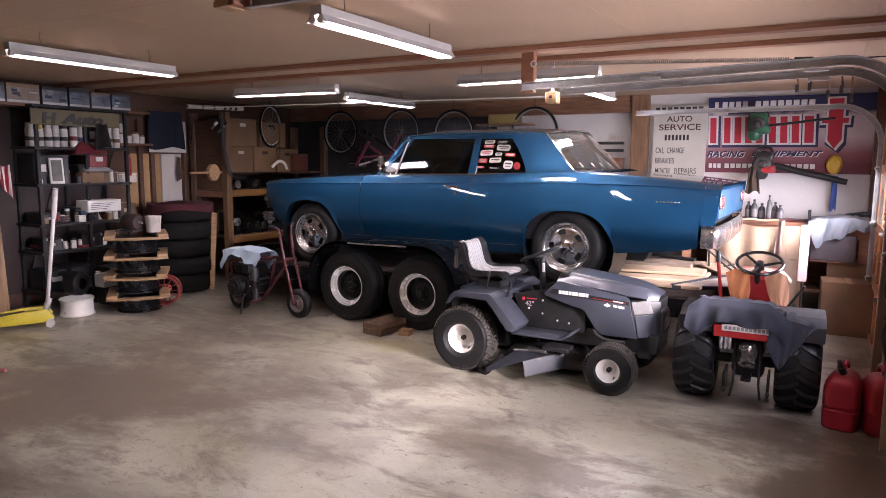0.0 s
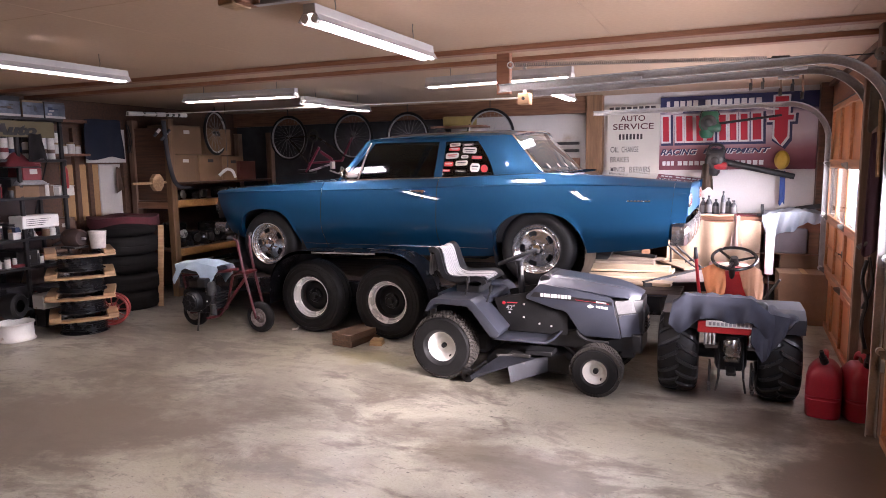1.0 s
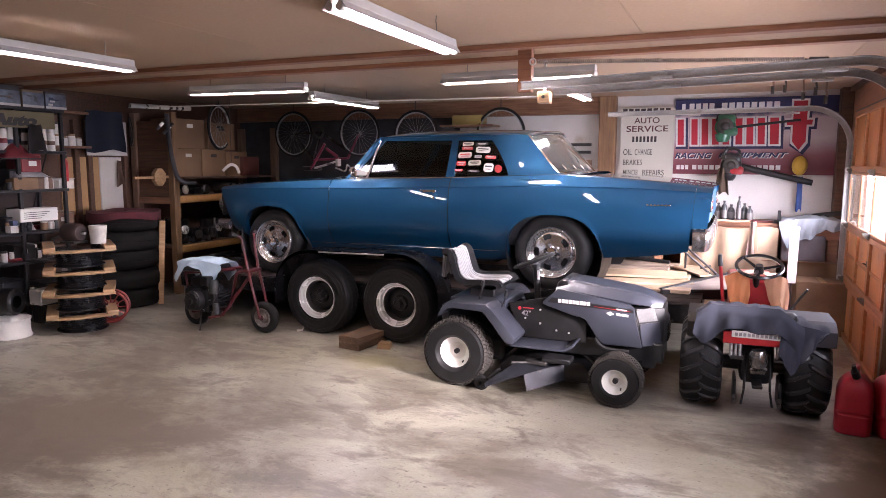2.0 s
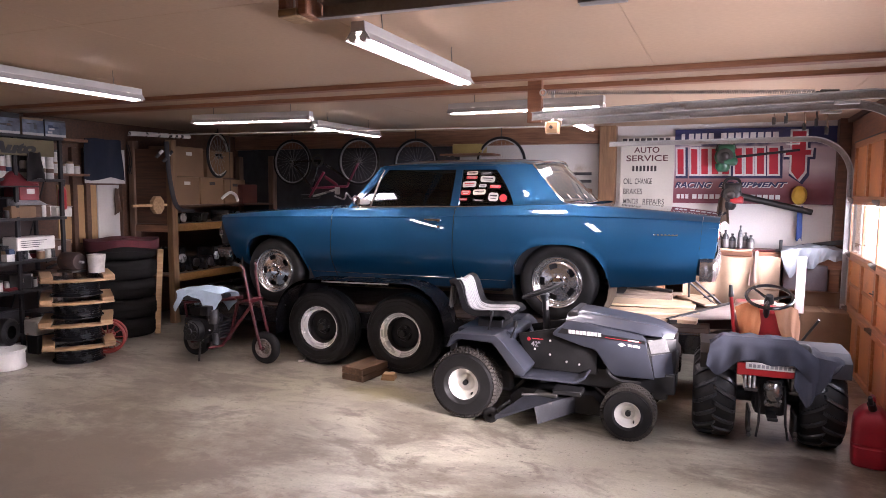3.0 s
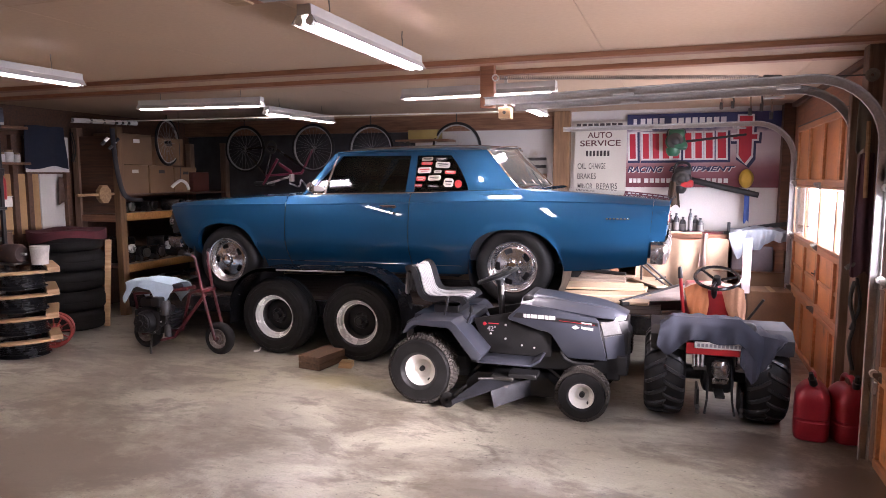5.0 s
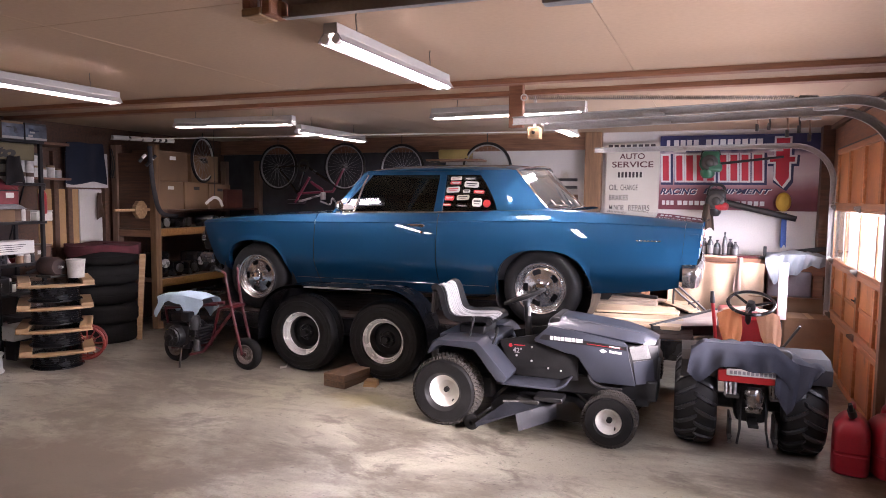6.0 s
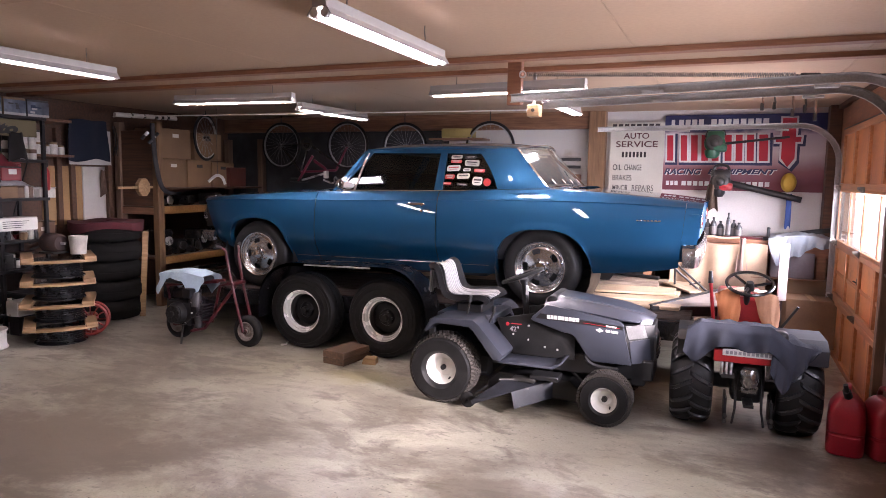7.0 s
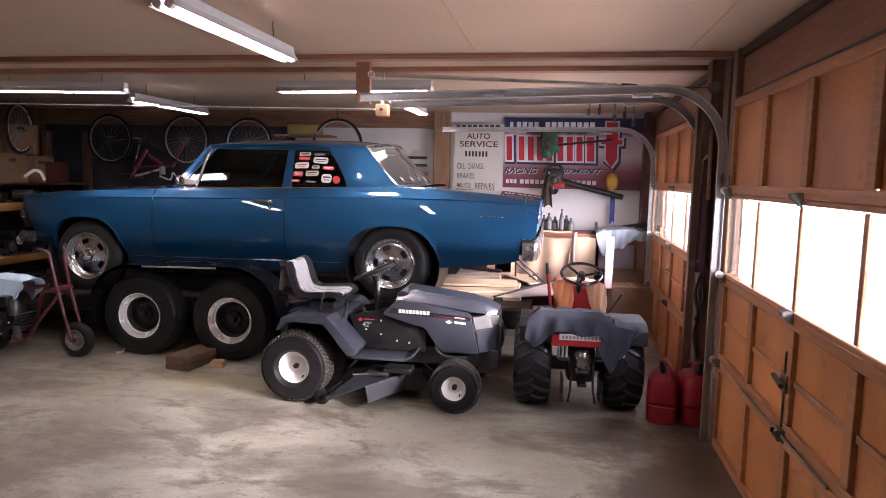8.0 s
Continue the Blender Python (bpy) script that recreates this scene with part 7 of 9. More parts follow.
solo("ratchet_bar", tube(bmesh.new(), bend([(-1.4, 7.7, 0.6), (-1.42, 7.8, 0.64), (-1.5, 7.8, 0.62), (-1.5, 7.76, 0.57), (-1.2, 7.66, 0.56), (-0.85, 7.55, 0.55)], 6), 0.02, 8), M_BLACK, "black bent bar lying on the planks", "bar")
area(0.05, -0.25)
ld = thing("folded_stand", pose(-0.52, 7.75, 0), "folded black metal stand leaning by the bench", "folding stand")
for a, b in (((-0.34, -0.15, 0.8), (0.1, -0.1, 0.42)), ((-0.27, -0.13, 0.8), (0.16, -0.1, 0.42)), ((-0.26, -0.14, 0.78), (-0.26, -0.1, 0.5))):
    part("bar", rod(bmesh.new(), a, b, 0.011), M_BLACK, ld)
for a in ((-0.1, 0.58), (0.0, 0.5)):
    part("rung", rod(bmesh.new(), (a[0] - 0.02, -0.12, a[1]), (a[0] + 0.08, -0.1, a[1] + 0.03), 0.009), M_BLACK, ld)
solo("straw_hat_bag", lathe(bmesh.new(), [(0.0, 0.0), (0.09, 0.01), (0.12, 0.06), (0.1, 0.13), (0.06, 0.17), (0.0, 0.175)], 20, UP), M_TANCLOTH, "small brown sack sitting on the bench end", "sack", pose(-0.8, 8.36, 1.011))

# ---- minibike ----
area(-0.06, 0.12)
M_RUSTRIM = mat("rusty_rim", (0.34, 0.3, 0.27), 0.45, 0.5, var=0.5, scale=30, wear=0.5, wear_col=(0.12, 0.06, 0.04))


M_CASTING = mat("grey_casting", (0.09, 0.09, 0.09), 0.4, 0.6, var=0.4, scale=18, bump=0.15)


def minibike():
    b = thing("minibike", pose(0.1, 5.20, 0), "small dark red minibike with a black engine", "minibike")

    def wheel(x, r, w):
        m = pose(x, 0, r) @ Matrix.Rotation(radians(-90), 4, "Z")
        wl = part("wheel", lathe(bmesh.new(), [(0.0, 0.03), (0.03, 0.03), (0.035, 0.015), (0.06, 0.01), (0.075, 0.03), (0.085, 0.035), (0.085, -0.035), (0.0, -0.03)], 28, m), M_RUSTRIM, b, "rusty steel wheel")
        pr = [(0.082, w - 0.01), (0.1, w), (r - 0.03, w), (r - 0.008, w - 0.015), (r, 0.01), (r, 0)]
        pr += [(a, -c) for a, c in pr[-2::-1]]
        part("tyre", lathe(bmesh.new(), pr, 36, m), M_BLACKRUB, wl, "black tyre")
        part("rim_ring", lathe(bmesh.new(), [(0.07, 0.034), (0.085, 0.044), (0.092, 0.04)], 30, m), M_RUSTRIM, wl, "dull worn rim ring")
        part("dust_cap", rod(bmesh.new(), m @ Vector((0.03, 0, 0)), m @ Vector((0.06, 0, 0)), 0.024, 0.02, 14), M_RUSTRIM, wl)
        part("hub", rod(bmesh.new(), (x, -0.06, r), (x, 0.06, r), 0.022), M_DARKRED, wl)
    wheel(-4.38, 0.152, 0.042)
    wheel(-5.2, 0.15, 0.05)
    fr = bmesh.new()
    tube(fr, [(-4.52, 0, 0.6), (-4.7, 0, 0.55), (-4.8, 0, 0.2), (-5.2, -0.08, 0.15)], 0.015, 8)
    tube(fr, [(-4.52, 0, 0.56), (-4.84, -0.06, 0.14), (-4.88, -0.06, 0.13)], 0.015, 8)
    tube(fr, [(-4.68, 0.05, 0.6), (-5.3, 0.05, 0.52)], 0.015, 8)
    tube(fr, [(-4.68, -0.05, 0.6), (-5.3, -0.05, 0.52), (-5.2, -0.08, 0.17)], 0.015, 8)
    part("frame", fr, M_DARKRED, b, "dark red tube frame")
    for s in (-0.075, 0.075):
        part("fork_leg", tube(bmesh.new(), [(-4.38, s, 0.152), (-4.5, s, 0.6), (-4.55, s * 1.1, 0.86)], 0.013, 8), M_DARKRED, b)
        part("handlebar", tube(bmesh.new(), bend([(-4.545, s * 1.1, 0.84), (-4.55, s * 1.2, 0.9), (-4.58, s * 1.6, 0.93)], 5), 0.011, 8), M_DARKRED, b)
        part("grip", rod(bmesh.new(), (-4.578, s * 1.55, 0.928), (-4.6, s * 2.3, 0.945), 0.016), M_BLACKRUB, b)
    part("fork_crown", boxed(-4.55, -4.47, -0.09, 0.09, 0.58, 0.61, 0.006), M_DARKRED, b)
    part("seat", boxed(-5.36, -4.85, -0.11, 0.11, 0.55, 0.63, 0.03, seg=2), M_VINYL, b)
    en = bmesh.new()
    box(en, -5.22, -4.92, -0.16, 0.1, 0.17, 0.4, 0.03, seg=2)
    lathe(en, [(0.0, -0.04), (0.09, -0.04), (0.105, -0.01), (0.105, 0.03), (0.0, 0.03)], 24, pose(-5.06, -0.18, 0.29) @ SIDE)
    part("engine", en, M_SOOT, b, "black small engine")
    part("recoil_cover", lathe(bmesh.new(), [(0.085, -0.045), (0.08, -0.06), (0.03, -0.066), (0.025, -0.075), (0.0, -0.075)], 24, pose(-5.06, -0.18, 0.29) @ SIDE), M_SOOT, b, "round black starter cover")
    for k in range(10):
        a = 2 * math.pi * k / 10
        part("cover_slot", boxed(-0.006, 0.006, -0.004, 0.004, -0.02, 0.02, m=pose(-5.06 + 0.058 * math.cos(a), -0.243, 0.29 + 0.058 * math.sin(a), 0, 90 - math.degrees(a), 0)), M_BLACKRUB, b, smooth=0)
    part("air_filter", boxed(-4.98, -4.88, -0.2, -0.1, 0.44, 0.53, 0.015, seg=2), M_SOOT, b, "black air filter box")
    part("cylinder_shroud", boxed(-4.96, -4.85, -0.15, -0.02, 0.25, 0.44, 0.012), M_SOOT, b)
    part("spark_lead", tube(bmesh.new(), bend([(-4.83, -0.1, 0.4), (-4.78, -0.16, 0.42), (-4.82, -0.2, 0.3), (-4.95, -0.2, 0.2)], 5), 0.005, 6), M_BLACK, b)
    for p in ((-4.9, -0.156, 0.3), (-4.9, -0.156, 0.4), (-5.15, -0.165, 0.2), (-4.97, -0.165, 0.2)):
        part("bolt", rod(bmesh.new(), p, (p[0], p[1] - 0.012, p[2]), 0.008, 0.007, 6), M_STEEL, b)
    for k in range(6):
        part("fin", boxed(-4.95, -4.82, -0.12, 0.08, 0.22 + 0.028 * k, 0.234 + 0.028 * k), M_BLACK, b, smooth=0)
    part("engine_plate", boxed(-5.12, -5.04, -0.226, -0.22, 0.33, 0.36, 0.002), mat("yellow_label", (0.6, 0.45, 0.03), 0.5), b, "small yellow engine label")
    part("fuel_tank", boxed(-5.2, -5.0, -0.1, 0.1, 0.4, 0.5, 0.03, seg=2), M_SOOT, b)
    part("carburettor", lathe(bmesh.new(), [(0.0, 0.0), (0.045, 0.0), (0.05, 0.02), (0.05, 0.1), (0.035, 0.13), (0.0, 0.135)], 18, pose(-4.88, -0.12, 0.36) @ UP), M_CASTING, b, "grey carburettor body")
    part("muffler", rod(bmesh.new(), (-4.86, -0.12, 0.16), (-4.86, -0.12, 0.27), 0.034), M_CASTING, b)
    part("kick_stand", rod(bmesh.new(), (-5.05, -0.12, 0.17), (-5.0, -0.2, 0.0), 0.009), M_DARKSTEEL, b)
    part("foot_peg", rod(bmesh.new(), (-4.84, -0.06, 0.14), (-4.86, -0.22, 0.145), 0.012), M_DARKRED, b)

    def rag(u, v):
        x = -5.24 + 0.54 * u
        q = 2 * v - 1
        if abs(q) < 0.42:
            return (x, 5.20 + q * 0.28, 0.645 + 0.035 * math.sin(u * 3.1) + 0.003 * math.sin(u * 17 + q * 4) + 0.01 * math.cos(q * 3.7))
        k = (abs(q) - 0.42) / 0.58
        dz = k * (0.07 + 0.17 * max(0, 1 - abs(u - 0.8) * 4.5) + 0.13 * max(0, 1 - abs(u - 0.05) * 6) + 0.015 * math.sin(u * 14))
        return (x + 0.02 * math.sin(k * 5), 5.20 + math.copysign(0.118 + 0.02 * k + 0.012 * math.sin(u * 19) * k, q), 0.64 + 0.03 * math.sin(u * 3.1) - dz)
    solo("blue_rag", grid(bmesh.new(), rag, 32, 28, 0.005), mat("light_blue_cloth", (0.4, 0.52, 0.62), 0.95, var=0.2, scale=8, fine=180, bump=0.4), "light blue rag draped over the minibike seat", "rag")


minibike()


area(0.16, -0.05)
# ---- stacked reels with wood between ----
def reel(z, h, r):
    c = thing("wire_reel", pose(-6.23, 4.79, z), "black plastic-wrapped wire reel in a stack", "wire reel", "stacked wire reels")
    prof = [(0.0, 0.0), (r, 0.0), (r, 0.008), (r - 0.02, 0.01)]
    w = r - 0.02
    n = 7
    for k in range(n):
        a = 0.012 + (h - 0.024) * k / n
        prof += [(w - 0.012, a + 0.002), (w, a + (h - 0.024) / n * 0.5), (w - 0.012, a + (h - 0.024) / n - 0.002)]
    prof += [(r - 0.02, h - 0.01), (r, h - 0.008), (r, h), (0.0, h)]
    part("winding", lathe(bmesh.new(), prof, 40, UP), M_BLACKPAINT, c, "glossy black windings")
    return c


z = 0.0
for k in range(4):
    reel(z, 0.165, 0.225)
    z += 0.165
    rk = thing("reel_rack", pose(-6.23, 4.79, z, 0, 0, 51 + (2, -3, 1, 4)[k]), "pale lumber spacer frame between wire reels", "spacer frame", "lumber spacers")
    for s in (-1, 1):
        part("bearer", boxed(-0.3, -0.2, -0.29, 0.26, 0.0, 0.042, 0.005) if s < 0 else boxed(0.2, 0.3, -0.29, 0.26, 0.0, 0.042, 0.005), M_LUMBER, rk)
    part("cross_board", prism(bmesh.new(), [(-0.305 + 0.061 * i, -0.26 - 0.075 * (1 - (i / 5 - 1) ** 2)) for i in range(11)] + [(0.305, -0.19), (-0.305, -0.19)], -0.014, 0.003, "xy", 0.003), M_LUMBER, rk)
    z += 0.0422
mg = thing("motor", pose(-6.31, 4.81, z), "dark rusty electric motor on the reel stack", "motor")
part("body", lathe(bmesh.new(), [(0.0, -0.11), (0.07, -0.11), (0.09, -0.08), (0.09, 0.08), (0.07, 0.11), (0.0, 0.11)], 24, pose(0, 0, 0.1)), mat("rusty_brown", (0.06, 0.035, 0.03), 0.7, var=0.5, wear=0.3, wear_col=(0.14, 0.06, 0.03)), mg)
part("foot", boxed(-0.1, 0.1, -0.08, 0.08, 0, 0.02, 0.004), M_DARKSTEEL, mg)
part("shaft", rod(bmesh.new(), (0.1, 0, 0.1), (0.16, 0, 0.1), 0.012), M_STEEL, mg)
solo("plastic_bag", lathe(bmesh.new(), [(0.0, 0.0), (0.07, 0.0), (0.075, 0.08), (0.085, 0.17), (0.08, 0.172), (0.066, 0.02), (0.0, 0.015)], 14, UP), mat("cloudy_plastic", (0.5, 0.47, 0.43), 0.35, var=0.3, scale=14), "cloudy plastic tub on the reel stack", "tub", pose(-6.09, 4.9, z))

# red hose reel behind the spools
M_REELRED = mat("faded_reel_red", (0.25, 0.03, 0.022), 0.45, var=0.3, bump=0.05)
hr = thing("hose_reel", pose(-6.14, 5.04, 0.165, 0, 0, 40), "red wire-spoked hose reel on the floor", "hose reel")
part("rim", tube(bmesh.new(), [(0.15 * math.cos(a), 0, 0.15 * math.sin(a)) for a in (2 * math.pi * k / 30 for k in range(30))], 0.014, 8, closed=True), M_REELRED, hr)
part("rim", tube(bmesh.new(), [(0.15 * math.cos(a), 0.12, 0.15 * math.sin(a)) for a in (2 * math.pi * k / 30 for k in range(30))], 0.014, 8, closed=True), M_REELRED, hr)
for k in range(6):
    a = math.pi * k / 6
    part("spoke", rod(bmesh.new(), (0.15 * math.cos(a), 0, 0.15 * math.sin(a)), (-0.15 * math.cos(a), 0, -0.15 * math.sin(a)), 0.007, seg=6), M_REELRED, hr)
part("hub", rod(bmesh.new(), (0, -0.02, 0), (0, 0.14, 0), 0.05), M_REELRED, hr)

# ---- stacked tyres ----
M_OLDRUBBER = mat("dusty_old_rubber", (0.012, 0.0115, 0.011), 0.85, var=0.3, fine=140, bump=0.2, spec=0.12)

for k in range(5):
    t = thing("stacked_tyre", pose(-6.75 + (0, 0.012, -0.008, 0.01, 0)[k], 5.79, 0.212 * k), "black car tyre lying in a stack", "tyre", "stacked tyres")
    r, h = 0.35, 0.105
    pr = [(0.2, 0.03), (0.21, 0.012), (0.26, 0.0), (0.31, 0.008), (r - 0.012, 0.03), (r, 0.055), (r, 0.1), (r - 0.006, 0.104), (r, 0.108)]
    pr += [(a, 0.21 - b) for a, b in pr[::-1]]
    part("tread", lathe(bmesh.new(), pr, 44, UP), M_OLDRUBBER, t)


def tarp(u, v):
    a, rr = 2 * math.pi * u, 0.38 * min(v * 1.35, 1)
    drop = 0.0 if v < 0.74 else (v - 0.74) / 0.26 * (0.09 + 0.03 * math.sin(a * 3))
    return (-6.75 + rr * math.cos(a), 5.79 + rr * math.sin(a), 1.068 + 0.01 * math.sin(a * 4 + v * 6) - drop)


solo("red_cover", grid(bmesh.new(), tarp, 40, 12), mat("dull_red_cloth", (0.085, 0.012, 0.018), 0.9, var=0.4, fine=150, bump=0.3), "dull dark red cloth thrown over stacked tyres", "cloth")
solo("leaning_plank", boxed(-0.03, 0.03, -0.015, 0.015, 0, 0.95, 0.003), M_LUMBER, "short pale plank leaning by the tyre stack", "plank", pose(-6.42, 5.94, 0.0, -4, 3, 40))

# ---- black shelf unit on the side wall ----
SX0, SX1, SY0, SY1 = -7.36, -6.92, 4.2, 5.24
M_SHELF = mat("black_shelf_steel", (0.022, 0.022, 0.024), 0.5, 0.2, var=0.4, wear=0.12, wear_col=(0.08, 0.06, 0.05))
su = thing("storage_shelf", pose(0, 0, 0), "black steel storage shelf crowded with workshop supplies", "shelf unit")
LEVELS = (0.2, 0.62, 0.91, 1.33, 1.715)
for x in (SX0, SX1 - 0.035):
    for y in (SY0, (SY0 + SY1) / 2, SY1 - 0.035):
        part("upright", boxed(x, x + 0.035, y, y + 0.035, 0, 2.14, 0.003), M_SHELF, su)
for zl in LEVELS + (2.14,):
    part("shelf_board", boxed(SX0, SX1 + 0.004, SY0 - 0.02, SY1 + 0.02, zl - 0.03, zl, 0.004), M_SHELF, su)
for k in range(2):
    part("brace", rod(bmesh.new(), (SX0 + 0.02, SY0 + 0.62 * k, 0.1), (SX0 + 0.01, SY0 + 0.62 * (k + 1), 2.0), 0.008, seg=6), M_SHELF, su)

# added sheet: its dark brown stands in for shade between the shelves
part("back_panel", boxed(SX0 - 0.006, SX0, SY0 - 0.3, SY1 + 0.02, 0.15, 2.1), wood("shelf_shade_backing", (0.05, 0.026, 0.02), (0.03, 0.017, 0.014)), su, "dark brown sheet added for the shade between shelves", smooth=0)

rnd = random.Random(7)
TINTS = [mat("supply_" + n, c, 0.45, var=0.2, scale=20) for n, c in (("white", (0.68, 0.66, 0.62)), ("grey", (0.06, 0.06, 0.062)), ("black", (0.025, 0.025, 0.027)), ("red", (0.24, 0.025, 0.03)), ("blue", (0.03, 0.05, 0.11)), ("tan", (0.28, 0.18, 0.1)), ("brown", (0.14, 0.08, 0.05)), ("yellow", (0.5, 0.36, 0.06)))]


def spray_can(x, y, z, h, body, cap, label):
    r, h = 0.038, h + 0.035
    c = thing("spray_can", pose(x, y, z, 0, 0, rnd.uniform(0, 360)), label, "spray can", "cans on the shelf")
    part("body", lathe(bmesh.new(), [(0.0, 0.0), (r, 0.0), (r + 0.001, 0.004), (r, 0.01), (r, h * 0.72), (r * 0.82, h * 0.8), (0.0, h * 0.8)], 18, UP), body, c)
    part("cap", lathe(bmesh.new(), [(0.0, h * 0.78), (r * 0.86, h * 0.78), (r * 0.84, h), (0.0, h)], 16, UP), cap, c)
    part("label", lathe(bmesh.new(), [(r + 0.0006, h * 0.26), (r + 0.0012, h * 0.27), (r + 0.0012, h * 0.42), (r + 0.0006, h * 0.43)], 18, UP, ), TINTS[rnd.choice((1, 2, 3, 4, 6))], c)


def jar(x, y, z, r, h, body, cap, label):
    c = thing("jar", pose(x, y, z), label, "jar", "jars on the shelf")
    part("body", lathe(bmesh.new(), [(0.0, 0.0), (r * 0.95, 0.0), (r, 0.008), (r, h * 0.78), (r * 0.85, h * 0.84), (0.0, h * 0.84)], 18, UP), body, c)
    part("lid", lathe(bmesh.new(), [(0.0, h * 0.82), (r * 0.9, h * 0.82), (r * 0.9, h), (0.0, h)], 18, UP), cap, c)


y = 4.2
k = 0
while y < 5.15:
    w = TINTS[0] if rnd.random() < 0.62 else TINTS[rnd.choice((1, 2, 4, 5))]
    lab = "white spray can standing on the black shelf" if w is TINTS[0] else "dark spray can standing on the black shelf"
    spray_can(SX1 - 0.06 - rnd.uniform(0, 0.04), y, 1.716, rnd.choice((0.19, 0.2, 0.21, 0.23)), w, TINTS[rnd.choice((0, 0, 2, 3, 7))], lab)
    if rnd.random() < 0.6:
        spray_can(SX1 - 0.17, y + 0.03, 1.716, rnd.choice((0.21, 0.24, 0.26)), TINTS[rnd.choice((0, 0, 1, 4))], TINTS[rnd.choice((0, 2))], "tall can behind others on the black shelf")
    y += rnd.choice((0.085, 0.09, 0.095, 0.15))
for y, r, h in ((5.28, 0.03, 0.12), (5.36, 0.045, 0.12), (5.46, 0.04, 0.1), (5.55, 0.045, 0.13), (5.64, 0.035, 0.1)):
    jar(-7.22, y, 1.781, r, h, TINTS[0], TINTS[rnd.choice((0, 1, 5))], "small white jar on the wall ledge")
jar(-7.25, 5.38, 1.901, 0.05, 0.13, TINTS[0], TINTS[1], "white jar stacked on the wall ledge")
solo("wall_ledge", boxed(-7.4, -7.15, 5.26, 5.75, 1.755, 1.78, 0.003), M_BROWNWOOD, "brown wooden wall ledge carrying jars", "ledge", kind="structure")


def crate(x, y, z, w, d, h, m, label, cat="box", group="boxes on the shelf"):
    c = thing("storage_box", pose(x, y, z, 0, 0, rnd.uniform(-9, 9)), label, cat, group)
    part("box", boxed(-d / 2, d / 2, -w / 2, w / 2, 0, h, 0.008), m, c)
    part("lid", boxed(-d / 2 - 0.004, d / 2 + 0.004, -w / 2 - 0.004, w / 2 + 0.004, h, h + 0.012, 0.004), m, c)
    if rnd.random() < 0.5:
        part("tag", boxed(d / 2, d / 2 + 0.002, -w * rnd.uniform(0.1, 0.3), w * rnd.uniform(0.1, 0.3), h * 0.45, h * 0.7), M_PAPER, c, smooth=0)
    return c


def oddment(x, y, z, k):
    """Small workshop clutter: a funnel, a tool head, a coil, a tin, a rag heap."""
    m = TINTS[(2, 1, 6, 2, 0, 2, 3)[k % 7]]
    kind = ("funnel", "hose_coil", "tool_head", "flat_tin", "rag_heap")[k % 5]
    q = pose(x, y, z, 0, 0, rnd.uniform(0, 360))
    if kind == "funnel":
        bm = lathe(bmesh.new(), [(0.05, 0.0), (0.048, 0.01), (0.012, 0.06), (0.01, 0.11), (0.0, 0.11)], 16, UP)
    elif kind == "hose_coil":
        bm = tube(bmesh.new(), [(0.06 * math.cos(a), 0.06 * math.sin(a), 0.012 + 0.004 * a) for a in (0.5 * i for i in range(38))], 0.01, 6)
    elif kind == "tool_head":
        bm = boxed(-0.07, 0.07, -0.025, 0.025, 0, 0.05, 0.012, seg=2)
        rod(bm, (0.05, 0, 0.03), (0.13, 0.02, 0.05), 0.012)
    elif kind == "flat_tin":
        bm = lathe(bmesh.new(), [(0.0, 0.0), (0.05, 0.0), (0.052, 0.005), (0.05, 0.06), (0.053, 0.062), (0.05, 0.07), (0.0, 0.068)], 18, UP)
    else:
        bm = grid(bmesh.new(), lambda u, v: (0.16 * (u - 0.5), 0.14 * (v - 0.5), 0.005 + 0.07 * math.sin(math.pi * u) * math.sin(math.pi * v) * (1 + 0.4 * math.sin(9 * u + 7 * v))), 12, 12, 0.004)
    names = {"funnel": "dark funnel", "hose_coil": "coiled short hose", "tool_head": "greasy tool head", "flat_tin": "low round tin", "rag_heap": "crumpled shop rag"}
    return solo(kind, bm, m, names[kind] + " lying on the crowded shelf", kind.replace("_", " "), q, "shelf clutter")


NAMES = {0: "white", 1: "grey", 2: "black", 3: "red", 4: "blue", 5: "tan", 6: "brown", 7: "yellow"}
for zl, items in ((0.2, ((4.35, 0.22, 0.2, 2), (4.62, 0.25, 0.22, 2), (5.15, 0.34, 0.14, 1))), (0.62, ((4.36, 0.18, 0.12, 2), (4.78, 0.22, 0.15, 2), (5.2, 0.2, 0.12, 6))), (0.91, ((4.32, 0.15, 0.1, 2), (4.72, 0.2, 0.14, 2), (5.22, 0.26, 0.16, 6))), (1.32, ((4.3, 0.2, 0.3, 2), (4.5, 0.16, 0.3, 2), (4.78, 0.22, 0.2, 2), (5.02, 0.22, 0.12, 6), (5.27, 0.2, 0.1, 0)))):
    for y, w, h, c in items:
        crate(-7.13, y, zl + 0.001, w, 0.3, h, TINTS[c], NAMES[c] + " storage box standing on the black shelf")
crate(-7.06, 4.88, 1.474, 0.2, 0.26, 0.2, TINTS[3], "red tool case stacked on a shelf box", "tool case")
wbx = thing("white_case", pose(-6.98, 4.88, 0.911, 0, 0, 3), "long white paper carton with grey printing", "carton")
part("box", boxed(-0.1, 0.1, -0.21, 0.21, 0.1, 0.23, 0.008), M_PAPER, wbx)
for k in range(4):
    part("marking", boxed(0.1, 0.1015, -0.17, 0.02 + 0.03 * k, 0.13 + 0.02 * k, 0.136 + 0.02 * k), M_INK, wbx, smooth=0)
